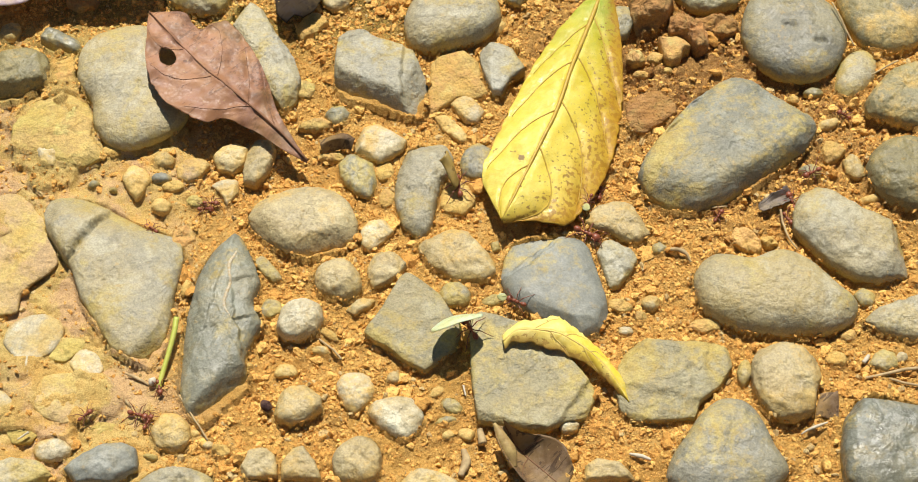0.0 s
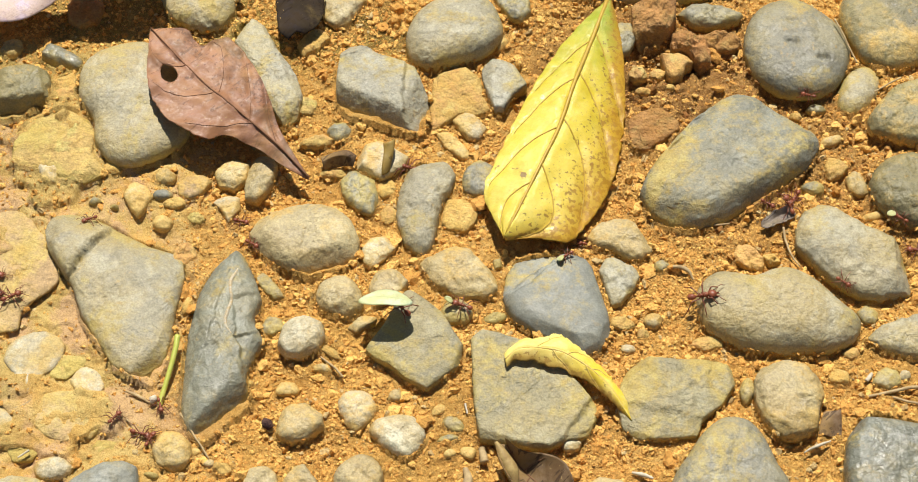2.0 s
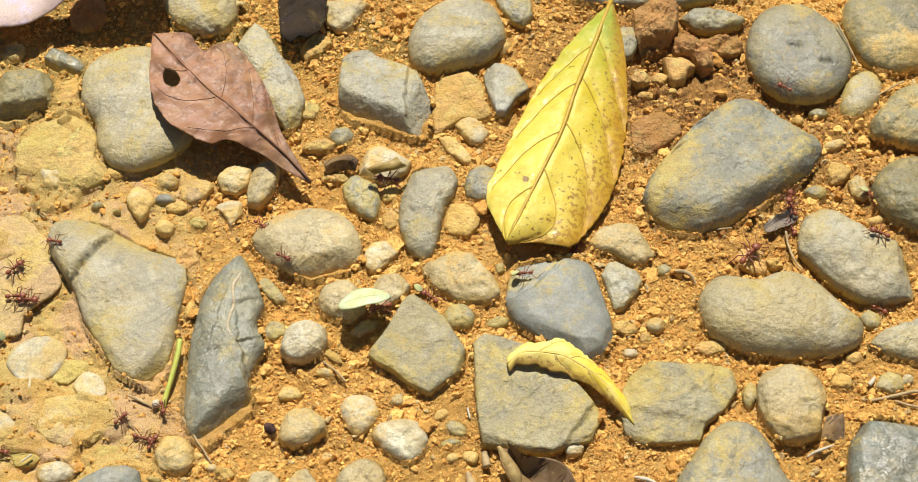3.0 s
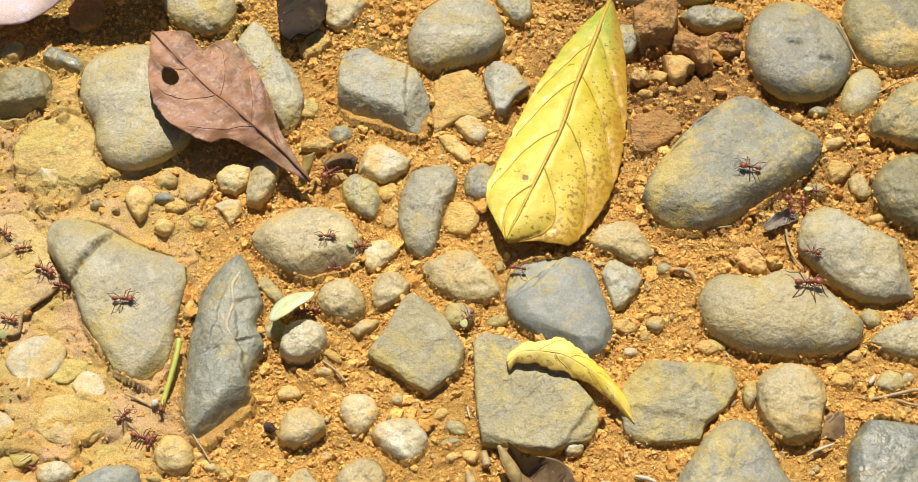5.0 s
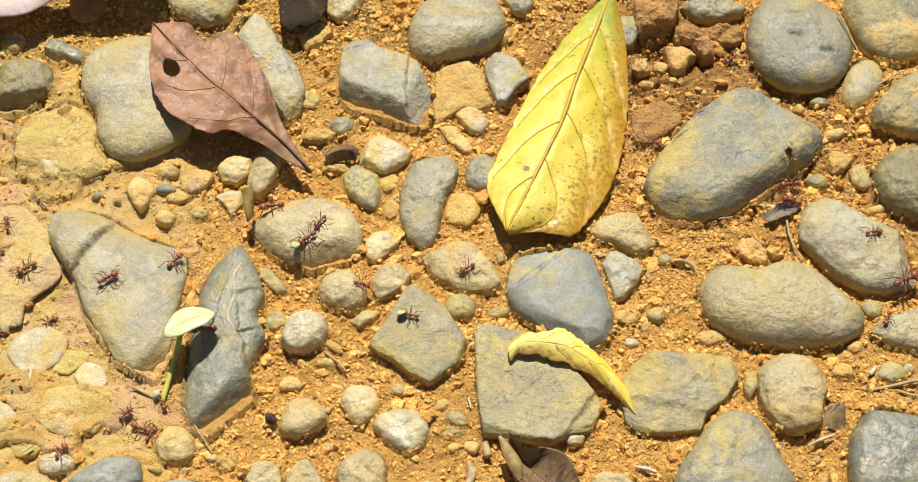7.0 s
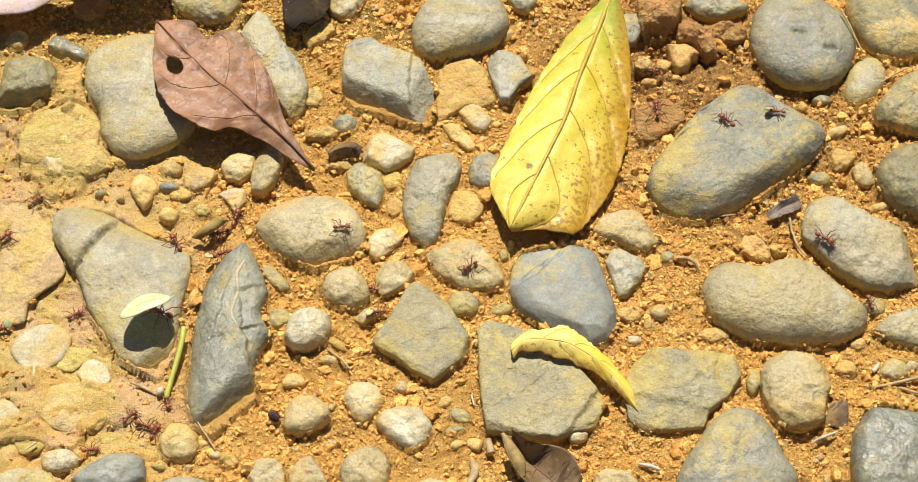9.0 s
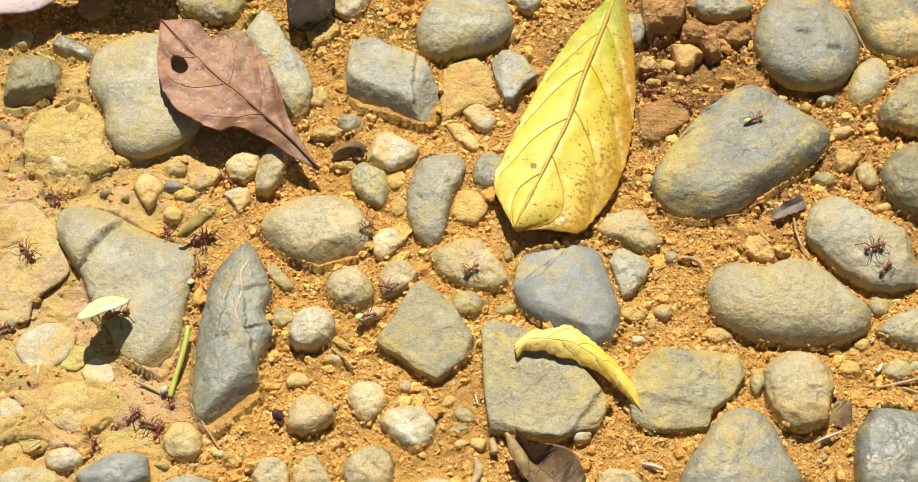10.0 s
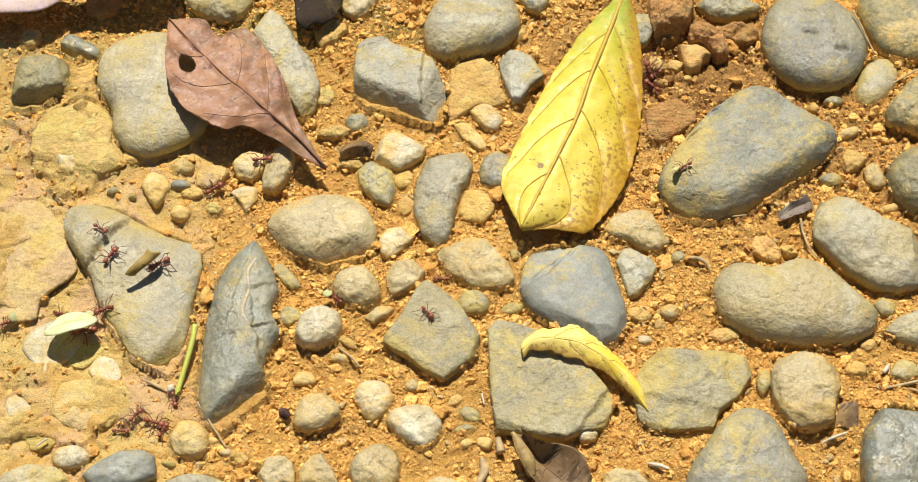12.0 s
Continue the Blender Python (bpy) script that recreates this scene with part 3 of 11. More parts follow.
    for width, drop, lines in ledges:
        share = np.ones(len(p))
        for x0, y0, x1, y1 in lines:
            d = np.array([y1 - y0, x0 - x1]) / math.hypot(x1 - x0, y1 - y0)
            away = (p[:, :2] - np.array([x0, y0])) @ d + 1.1 * fbm(q * 0.22, 3)
            t = np.clip(away / width + 0.5, 0, 1)
            share *= t * t * (3 - 2 * t)
        p[:, 2] -= drop * up * share
    j = np.arange(around)
    k = (j + 1) % around
    faces = [(0, 1 + int(a), 1 + int(b)) for a, b in zip(j, k)]
    for r in range(rings - 1):
        s, e = 1 + r * around, 1 + (r + 1) * around
        faces += np.stack([s + j, e + j, e + k, s + k], 1).tolist()
    ob = new(name, mesh_of(name, p / 1000, faces, STONES[look_of]))
    ob.location = (x / 1000, y / 1000, float(soil_height(np.array([x / 1000]), np.array([y / 1000]))[0]) * 0.5)
    return tagged(ob, label, "stone" if name == "stone" else name.replace("_", " "), "stones bedded in the soil")


stone(-142.3, 39.3, ((-17.1, -8.0), (-9.5, -10.3), (-2.0, -12.2), (1.8, -15.1), (9.9, -16.0), (17.4, -11.8), (12.2, -3.9), (11.8, 5.0), (8.3, 13.1), (2.7, 16.0), (-4.6, 14.3), (-11.7, 11.1), (-17.4, 5.0)), 4.3, "flat yellow clay mound, stained green", "mud", n=4.2, name="clay_lump", facets=2, rough=1.5)
stone(-140.7, 102.8, ((-5.7, -5.5), (-1.5, -9.0), (4.9, -6.2), (7.1, 0.6), (5.0, 9.0), (-4.9, 7.8), (-7.1, 1.8)), 4.7, "brown clay lump in the leaf's shade", "redclay", n=4, name="clay_lump", facets=3, rough=1.3)
stone(-158.3, 61.8, ((-10.0, -10.7), (-2.5, -11.4), (3.7, -7.6), (9.5, -3.4), (10.0, 2.9), (8.2, 8.8), (3.1, 11.4), (-3.7, 11.4), (-10.0, 8.8)), 10, "olive-grey rounded stone bedded in the soil", "olive", n=4, facets=1, planes=((-82, 72, 7.6), (60, 30, 13.0)))
stone(-146.4, 79.4, ((-4.5, -4.0), (2.2, -6.5), (8.1, -4.7), (7.2, -0.5), (-1.9, 5.3), (-6.4, 6.5), (-8.1, 0.7)), 5.5, "small grey-green stone with pale edge", "wet", n=5, facets=1, planes=((60, 42, 5.4), (-115, 65, 4.0)))
stone(-166.2, 84.8, ((1.4, -4.3), (4.3, -0.0), (2.4, 4.3), (-2.6, 2.9), (-4.3, -2.4)), 4.1, "small olive-brown pebble bedded in the soil", "olive", n=2.5)
stone(-145.2, 65.5, ((-4.0, -7.0), (1.4, -7.0), (6.2, -4.6), (6.3, 3.8), (3.5, 7.0), (-2.8, 3.8), (-6.3, 0.2)), 2.8, "small orange clay lump", "clay", n=4, name="clay_lump", facets=2)
stone(-116.8, 56.9, ((-14.8, -7.2), (-12.7, -18.1), (-6.8, -25.7), (2.7, -27.1), (12.9, -22.4), (19.8, -15.6), (21.2, -3.5), (14.5, 16.4), (2.9, 27.1), (-5.8, 27.1), (-15.3, 23.6), (-21.2, 16.4), (-21.0, 2.7)), 9.7, "large rounded grey stone, dusty, beneath a brown leaf", "dusty", n=3, rough=0.6)
stone(-97.4, 101.3, ((-13.5, 9.5), (-11.9, -0.8), (-7.2, -5.9), (1.8, -9.5), (9.4, -7.8), (13.5, -0.0), (12.0, 9.5)), 8.5, "rounded tan stone bedded in the soil", "dusty", n=2.8)
stone(-70.2, 72.9, ((-8.6, 3.0), (-0.3, -13.7), (7.6, -24.5), (12.8, -20.8), (14.0, -11.4), (11.1, -1.8), (4.2, 9.0), (-1.7, 20.6), (-6.9, 24.5), (-11.2, 22.5), (-14.0, 16.4)), 8.5, "long grey stone beside a brown leaf", "light", n=3.8, facets=3)
stone(-53.1, 87.8, ((-3.5, -7.0), (1.4, -4.1), (6.5, 1.6), (1.1, 7.0), (-2.7, 3.3), (-6.5, -1.6)), 4.1, "ochre clay lump bedded in the soil", "clay", n=3.5, name="clay_lump", facets=3, rough=1.6)
stone(-42.6, 101.3, ((-8.3, 7.2), (-7.4, -2.9), (-3.6, -7.2), (1.9, -6.5), (6.6, 1.9), (8.3, 7.2)), 6.1, "tan stone bedded in the soil", "tan", n=3, facets=2)
stone(-26.5, 63.3, ((-17.5, -4.2), (-12.7, -12.1), (-4.1, -14.3), (6.5, -17.6), (14.6, -19.2), (16.7, -13.2), (17.5, -4.2), (14.5, 1.5), (11.7, 8.3), (6.3, 10.6), (-2.4, 14.1), (-8.9, 18.5), (-13.3, 19.2), (-16.5, 15.7)), 11.5, "pale grey angular block with a shaded broken face", "light", n=9, facets=1, tilt=(0.03, -0.03), rough=0.8, planes=((-115, 64, 12.2), (-25, 50, 15.5)), ledges=((0.8, 1.3, ((8, -14, 7, 10),)), (1.0, 0.8, ((-20, 14, 4, 16),)),))
stone(-0.8, 91.2, ((-14.2, -15.7), (-7.6, -17.6), (2.1, -14.7), (12.0, -10.4), (17.9, -3.2), (18.0, 4.1), (13.2, 13.9), (2.2, 17.6), (-8.9, 12.6), (-15.4, 5.3), (-18.0, -3.2), (-17.0, -11.6)), 12.1, "large smooth rounded tan stone", "dusty", n=2.8, rough=0.4)
stone(15.7, 87.6, ((2.3, 3.0), (-0.6, 2.8), (-3.4, 1.2), (-3.7, -1.5), (-1.7, -3.0), (1.4, -2.9), (3.4, -0.8), (3.7, 1.4)), 3.5, "small pale egg-shaped pebble", "pale", n=2.4)
stone(21.3, 104.4, ((-7.1, 7.0), (-5.6, 0.2), (-1.2, -5.4), (3.3, -7.0), (7.1, -2.1), (5.6, 7.0)), 5.3, "small dark grey stone", n=4, facets=2)
stone(17.8, 66.7, ((-7.9, 1.8), (-6.2, -4.8), (-3.6, -11.5), (-0.4, -11.9), (2.8, -6.0), (8.3, -0.4), (5.1, 6.3), (0.8, 11.9), (-4.6, 11.2), (-8.3, 7.4)), 6.9, "grey angular stone bedded in the soil", "light", n=6, facets=4)
stone(1.2, 61.3, ((-10.2, 1.0), (-11.2, -6.4), (-9.5, -14.6), (-4.2, -11.2), (0.1, -7.6), (5.4, -8.8), (11.2, -5.2), (8.7, 1.0), (7.7, 9.6), (2.3, 14.6), (-4.2, 13.8), (-9.6, 8.4)), 4.1, "flat orange clay stone", "clay", n=5, name="clay_lump", facets=2, rough=1.3)
stone(4.9, 49.5, ((-4.0, -1.9), (-0.4, -6.1), (3.8, -5.9), (6.2, -1.2), (1.1, 5.4), (-2.5, 6.1), (-6.2, 2.1)), 4.1, "pale cream pebble bedded in the soil", "pale", n=3.8, facets=2)
stone(-0.8, 41.0, ((-3.3, -0.7), (3.1, -6.2), (6.5, -4.9), (4.1, -0.3), (-2.6, 6.2), (-6.5, 5.1)), 2.8, "tan elongated pebble bedded in the soil", "tan", n=4, facets=1)
stone(-42.5, 46.1, ((-0.7, -5.0), (3.5, -3.1), (4.7, 1.0), (1.6, 5.0), (-2.0, 4.1), (-4.7, -0.1)), 4.1, "small dark grey pebble", "slate", n=2.6, facets=2)
stone(-26.4, 32.7, ((-9.0, -3.5), (-4.7, -6.2), (0.5, -8.2), (7.8, -3.1), (9.4, 1.0), (4.6, 4.5), (-1.3, 8.2), (-5.9, 7.2), (-9.4, 1.0)), 6.1, "pale cream angular stone", "pale", n=4.5, facets=4)
stone(-34.3, 19.2, ((-6.0, -0.9), (-0.7, -7.4), (4.5, -9.5), (6.9, -4.1), (5.3, 5.6), (1.1, 8.8), (-3.1, 9.5), (-6.9, 4.5)), 5.3, "dark grey stone bedded in the soil", "slate", n=4, facets=3)
stone(-10.6, 13.2, ((-10.4, -0.0), (-9.7, -8.1), (-6.5, -16.0), (-1.4, -19.4), (2.7, -16.0), (4.1, -8.1), (5.7, 1.1), (8.8, 6.9), (10.4, 14.0), (6.7, 19.2), (0.4, 19.4), (-5.9, 16.3), (-8.9, 9.3)), 7.3, "long rounded speckled grey stone", "dusty", n=3, facets=1)
stone(8.4, 26.0, ((-5.5, -5.7), (-0.9, -7.9), (6.3, -6.6), (5.8, 4.2), (0.2, 7.9), (-4.0, 5.3), (-6.3, -0.1)), 4.7, "grey stone tucked under the yellow leaf", n=4, facets=2)
stone(1.5, 10.3, ((-6.4, -3.2), (-4.3, -5.6), (1.8, -6.7), (5.6, -2.1), (6.4, 3.4), (1.9, 6.7), (-4.4, 6.7), (-6.0, 2.3)), 3.2, "flat orange clay lump", "clay", n=5, name="clay_lump", rough=1.4)
stone(-52.7, -1.7, ((-18.2, -1.8), (-13.0, -6.8), (-4.8, -11.8), (3.4, -14.8), (13.4, -10.6), (19.0, -7.0), (19.7, 0.6), (16.2, 7.7), (10.0, 13.7), (0.7, 14.8), (-7.4, 13.1), (-16.5, 8.7), (-19.7, 2.6)), 9.7, "broad tan stone with a flattened top", "tan", n=4.5, facets=1, planes=((120, 30, 13.5), (-70, 58, 11.8), (-20, 45, 16.0), (-140, 50, 13.5)))
stone(-26.8, -5.6, ((-5.5, -4.4), (-2.4, -6.6), (2.6, -2.7), (5.8, 1.7), (2.5, 6.6), (-2.6, 6.2), (-5.8, 2.7)), 4.7, "small pale grey pebble", "pale", n=3.8, facets=2)
stone(-23.1, -19.9, ((-6.4, -3.4), (-4.7, -7.6), (-0.7, -6.0), (4.3, -2.4), (6.8, 2.6), (2.2, 7.6), (-3.9, 6.6), (-6.8, 1.6)), 5.3, "tan pebble bedded in the soil", "tan", n=3.8, facets=2)
stone(-39.7, -23.9, ((-6.6, -4.5), (-2.0, -7.3), (4.0, -7.9), (8.2, -4.1), (7.3, 1.9), (3.8, 6.9), (-1.3, 7.9), (-6.3, 5.9), (-8.2, 0.9)), 7.8, "round cream pebble bedded in the soil", "tan", n=2.8)
stone(0.9, -13.8, ((-9.7, -3.7), (-5.7, -6.7), (-0.7, -10.4), (8.4, -10.8), (13.6, -7.2), (12.4, -1.3), (8.4, 3.8), (3.4, 9.8), (-0.7, 10.8), (-9.8, 6.8), (-13.6, 3.8)), 6.7, "flattened tan stone bedded in the soil", "tan", n=4, facets=4)
stone(14.4, -9.2, ((-1.0, -2.1), (1.8, -1.0), (1.0, 2.1), (-1.8, 1.2)), 2.8, "tiny dark grey pebble", "slate", n=4, facets=2)
stone(0.2, -29.5, ((-4.0, -3.8), (-0.0, -5.0), (4.6, -3.6), (5.6, 0.5), (2.0, 5.0), (-3.0, 4.2), (-5.6, 0.5)), 4.7, "small round grey pebble", n=2.6)
stone(-13.9, -40.8, ((-13.4, -7.3), (-8.5, -10.0), (-2.5, -15.2), (4.3, -18.8), (9.2, -15.0), (15.0, -9.8), (16.4, -2.6), (13.1, 2.7), (9.1, 10.1), (3.1, 15.4), (-1.9, 18.8), (-4.9, 16.5), (-10.7, 4.8), (-16.4, -4.2)), 6.2, "flat-topped diamond-shaped grey-tan stone", "slab", n=16, facets=1, rough=0.7)
stone(34.2, -25.9, ((-17.1, -2.1), (-14.2, -7.2), (-7.3, -12.0), (0.6, -16.1), (9.3, -20.1), (14.3, -18.5), (18.2, -12.9), (17.7, -4.7), (15.0, 5.5), (12.8, 13.8), (9.3, 19.0), (1.3, 20.1), (-6.8, 19.0), (-13.9, 16.9), (-16.9, 11.7), (-18.2, 3.4)), 9.1, "smooth blue-grey stone under the yellow leaf", "blue", n=3.8, rough=0.22, ledges=((1.2, 3.2, ((7, 22, -11, 8),)), (0.8, 1.6, ((16, 26, 2, 15),)),))
stone(56.5, -16.9, ((-5.0, -4.1), (-3.2, -9.8), (-0.2, -9.4), (5.0, -3.1), (7.0, 2.1), (4.3, 6.3), (-1.6, 9.8), (-4.7, 9.0), (-7.0, 4.2)), 5.3, "small smooth grey stone", "light", n=3.8, facets=1)
stone(57.0, -0.2, ((-8.9, -3.5), (-2.8, -4.5), (2.2, -7.5), (7.3, -8.5), (11.3, -4.3), (8.6, 1.8), (5.6, 6.9), (0.6, 8.5), (-6.6, 6.9), (-11.3, 0.8)), 6.2, "tan stone dusted with soil", "tan", n=4, facets=3)
stone(25.8, -59.5, ((-20.5, 6.2), (-19.8, -6.0), (-17.9, -18.1), (-13.1, -19.1), (-5.5, -21.1), (3.1, -22.3), (9.8, -19.1), (17.6, -17.2), (20.9, -10.0), (19.0, -1.0), (13.4, 6.2), (6.7, 14.4), (-3.0, 17.5), (-10.8, 22.3), (-16.7, 22.1), (-20.9, 18.5)), 6.9, "large flat-topped grey stone", "slab", n=16, facets=3, rough=1.2, ledges=((1.2, 1.4, ((6, -24, 24, 4),)),))
stone(73.4, -62.5, ((-18.9, 3.5), (-19.7, -4.6), (-18.4, -11.8), (-12.8, -15.3), (-3.2, -15.1), (5.5, -14.3), (7.7, -8.6), (14.8, -2.6), (19.7, 5.5), (18.6, 12.7), (11.9, 14.7), (0.1, 14.1), (-9.6, 15.3), (-14.6, 12.7), (-18.1, 7.5)), 5.5, "rough grey-yellow stone half buried in soil", "slab", n=12, facets=4, rough=1.5, ledges=((3, 1, ((-22, -2, 4, -8),)), (2.5, 1, ((10, -20, 12, 16),)),))
stone(110.4, -63.7, ((-11.5, -2.7), (-9.4, -8.6), (-4.8, -13.7), (1.9, -14.1), (7.8, -11.1), (9.1, -4.5), (11.5, 1.0), (10.6, 6.6), (6.0, 12.6), (-0.7, 14.1), (-8.5, 12.2), (-11.5, 6.6)), 9.7, "rounded tan stone bedded in the soil", "tan", n=3.8, facets=1)
stone(88.3, -87.6, ((-19.6, -12.0), (-10.5, -17.7), (8.2, -17.7), (19.6, -9.1), (16.0, 0.5), (12.8, 9.2), (8.4, 15.7), (2.8, 17.7), (-2.0, 16.5), (-7.1, 12.1), (-13.2, 3.4), (-18.3, -4.4)), 10.3, "large smooth grey stone", "grey", n=3.2, rough=0.45)
stone(141.9, -87.0, ((-16.2, -13.0), (-8.1, -18.3), (14.7, -13.9), (16.4, 9.7), (7.5, 17.0), (-3.8, 18.3), (-9.8, 15.2), (-14.3, 8.8), (-16.4, -1.3)), 11.5, "dark wet-looking grey stone with a shiny face", "wet", n=5, facets=2, planes=((-75, 40, 21.0), (110, 35, 19.0), (20, 40, 20.0)))
stone(109.6, -29.4, ((-25.2, -6.0), (-17.6, -12.0), (-8.0, -16.0), (5.8, -16.6), (15.6, -16.0), (24.8, -11.6), (27.7, -4.5), (21.9, 2.6), (13.6, 11.8), (3.9, 16.6), (-8.3, 13.9), (-18.2, 15.4), (-24.4, 11.8), (-27.7, 4.6)), 13.3, "large smooth egg-shaped tan-grey stone", "dusty", n=2.6, rough=0.45, grooves=((-14, 16, -6, 14, 5, 2.0),))
stone(137.6, -5.5, ((-19.2, 1.7), (-14.2, -5.6), (-7.6, -12.9), (0.1, -18.0), (8.0, -19.0), (18.6, -17.0), (19.2, -10.4), (16.9, 3.1), (12.0, 6.3), (4.2, 10.5), (-5.5, 18.0), (-10.5, 19.0), (-15.8, 15.8), (-19.0, 8.4)), 9.1, "grey stone with yellow clay stains", "dusty", n=4, facets=3)
stone(97.7, 32.4, ((-29.6, -23.4), (-22.5, -27.7), (-12.3, -29.0), (-1.9, -25.1), (8.8, -18.6), (19.6, -10.9), (28.5, -3.2), (33.0, 4.6), (31.9, 10.2), (27.6, 14.8), (19.6, 20.5), (11.6, 27.8), (5.3, 29.0), (-1.2, 26.9), (-12.2, 18.2), (-21.1, 6.9), (-30.0, -6.5), (-33.0, -15.3)), 13, "largest grey stone with a rough flat top", "rugged", n=5.5, rough=0.8, planes=((-57, 60, 19.0), (137, 38, 18.5), (50, 45, 27.0), (-110, 50, 27.5)), ledges=((1.2, 2.2, ((-22, 2, -8, 20), (0, 6, -22, 2),)),))
stone(127.1, 83.5, ((-19.1, -6.0), (-15.7, -14.4), (-7.5, -21.0), (2.1, -22.2), (10.9, -19.4), (16.9, -11.5), (19.6, -1.9), (17.4, 7.9), (10.4, 16.5), (2.0, 22.2), (-9.1, 20.7), (-16.1, 14.0), (-19.6, 3.0)), 11, "round grey stone with small pits", n=3, rough=0.5, grooves=((-4, -2, -2, -2, 1.5, 0.8), (6, -9, 9, -9, 1.0, 0.7), (-3, 8, 0, 8, 1.2, 0.6),))
stone(163.9, 94.0, ((-17.1, -6.4), (-12.4, -15.6), (-4.1, -20.2), (4.7, -18.5), (11.8, -13.2), (19.5, -1.0), (14.8, 17.7), (-4.9, 20.2), (-16.5, 13.9), (-19.5, 3.9)), 10.5, "round grey-brown stone bedded in the soil", "olive", n=3, rough=0.5)
stone(148.6, 65.6, ((-7.9, -8.5), (-4.9, -10.9), (0.6, -9.3), (6.6, -1.8), (8.4, 5.5), (4.6, 10.9), (-0.9, 9.7), (-5.7, 4.3), (-8.4, -4.2)), 6.4, "smooth egg-shaped olive-tan stone", "dusty", n=2.2, rough=0.3)
stone(164.7, 55.1, ((-14.5, -9.0), (-9.8, -11.8), (-0.6, -15.0), (12.3, -13.4), (14.9, 13.3), (5.4, 15.0), (-1.3, 12.1), (-9.5, 3.9), (-14.9, -4.2)), 10.3, "tan-grey rounded stone bedded in the soil", "olive", n=3.4, facets=1)
stone(160.5, 19.6, ((-12.6, -5.0), (-7.0, -11.5), (0.9, -15.3), (11.5, -11.5), (13.6, 10.9), (3.6, 15.3), (-3.8, 14.2), (-10.4, 9.8), (-13.6, 3.1)), 11.5, "rounded olive stone bedded in the soil", "olive", n=2.9)
stone(152.7, -38.7, ((-7.7, -6.6), (2.0, -8.9), (14.1, -4.4), (9.0, 8.9), (-1.1, 6.0), (-9.1, 3.2), (-14.1, -1.5)), 6.7, "flat tan-grey stone bedded in the soil", "dusty", n=3.8)
stone(96.1, 99.4, ((-7.6, -3.9), (0.1, -5.5), (10.1, -2.7), (12.6, 0.4), (4.7, 4.5), (-8.5, 5.5), (-12.6, 1.4)), 6.2, "flat grey stone bedded in the soil", n=3.8, facets=2)
stone(75.1, 111.8, ((-18.1, -5.5), (6.4, -5.1), (31.4, -0.9), (26.6, 5.5), (-13.6, 4.5), (-31.4, -2.1)), 6.1, "long grey stone bedded in the soil", n=4)
stone(74.5, 95.3, ((-8.3, -5.1), (-6.2, -11.2), (1.6, -9.6), (5.3, -5.7), (7.9, 0.5), (8.3, 10.1), (-1.7, 11.2), (-8.1, 6.7)), 10, "dark red-brown clod of clay over a hollow", "redclay", n=4.5, name="clay_lump", facets=3, rough=3.0, roundness=0.4, planes=((-85, 70, 8.5),))
stone(62.9, 88.7, ((-4.3, -7.5), (1.8, -6.3), (4.9, 0.5), (3.3, 7.0), (-1.1, 7.5), (-4.9, 5.2)), 4.7, "grey stone behind the yellow leaf", n=3.8)
stone(-118.0, -24.1, ((-23.7, 18.7), (-19.5, 12.1), (-13.7, 3.5), (-9.7, -8.3), (-4.1, -16.7), (2.7, -27.1), (9.8, -31.2), (16.9, -34.3), (21.3, -28.1), (22.6, -17.3), (23.4, -4.7), (25.2, 8.2), (22.4, 18.0), (12.0, 21.3), (2.5, 26.9), (-7.1, 32.5), (-16.4, 34.3), (-23.3, 31.4), (-25.2, 25.8)), 10.5, "large grey-tan stone with a cleft", "dusty", n=6, rough=0.8, planes=((67, 33, 17.4), (-55, 66, 31.0), (-8, 62, 25.0), (-148, 62, 15.0)), grooves=((-7, 21, -17, 4, 1.2, 0.8),), ledges=((1.4, 3.0, ((-17, 3, -6, 22),)),))
stone(-77.9, -42.5, ((-13.1, -25.0), (-10.2, -32.4), (-5.1, -37.0), (-0.5, -34.4), (4.0, -28.2), (10.7, -21.9), (8.1, -12.7), (10.6, -4.5), (13.5, 0.8), (10.0, 8.2), (11.6, 16.7), (9.3, 24.3), (4.8, 34.1), (1.6, 37.0), (-5.0, 29.7), (-10.4, 18.9), (-13.0, 3.9), (-13.5, -12.7)), 10.5, "dark slate slab with an uneven ridge", "slate", n=3.4, roundness=0.5, rough=0.7, planes=((178, 45, 12.5), (-48, 66, 19.0)), ledges=((1.0, 0.9, ((1.4, 15, 11, 19), (4.7, 0, 1.4, 15))), (1.0, 1.1, ((4.7, 0, 14.5, 5), (6.8, -10, 4.7, 0))), (1.5, 0.7, ((-2, 14, 3, 38),))))
stone(-51.9, -40.0, ((-5.0, -7.0), (-0.1, -7.7), (5.8, -4.9), (8.0, -0.0), (6.7, 5.2), (0.8, 7.7), (-4.1, 7.0), (-7.0, 3.5), (-8.0, -3.5)), 8.5, "cream rounded stone bedded in the soil", "pale", n=4, facets=1)
stone(-51.2, -72.3, ((-6.0, -6.0), (-2.2, -7.0), (2.6, -5.8), (7.9, -1.1), (7.3, 3.1), (2.5, 7.0), (-3.2, 6.5), (-6.1, 4.0), (-7.9, -2.8)), 7.8, "tan stone with a flat face", "tan", n=4.2, facets=3)
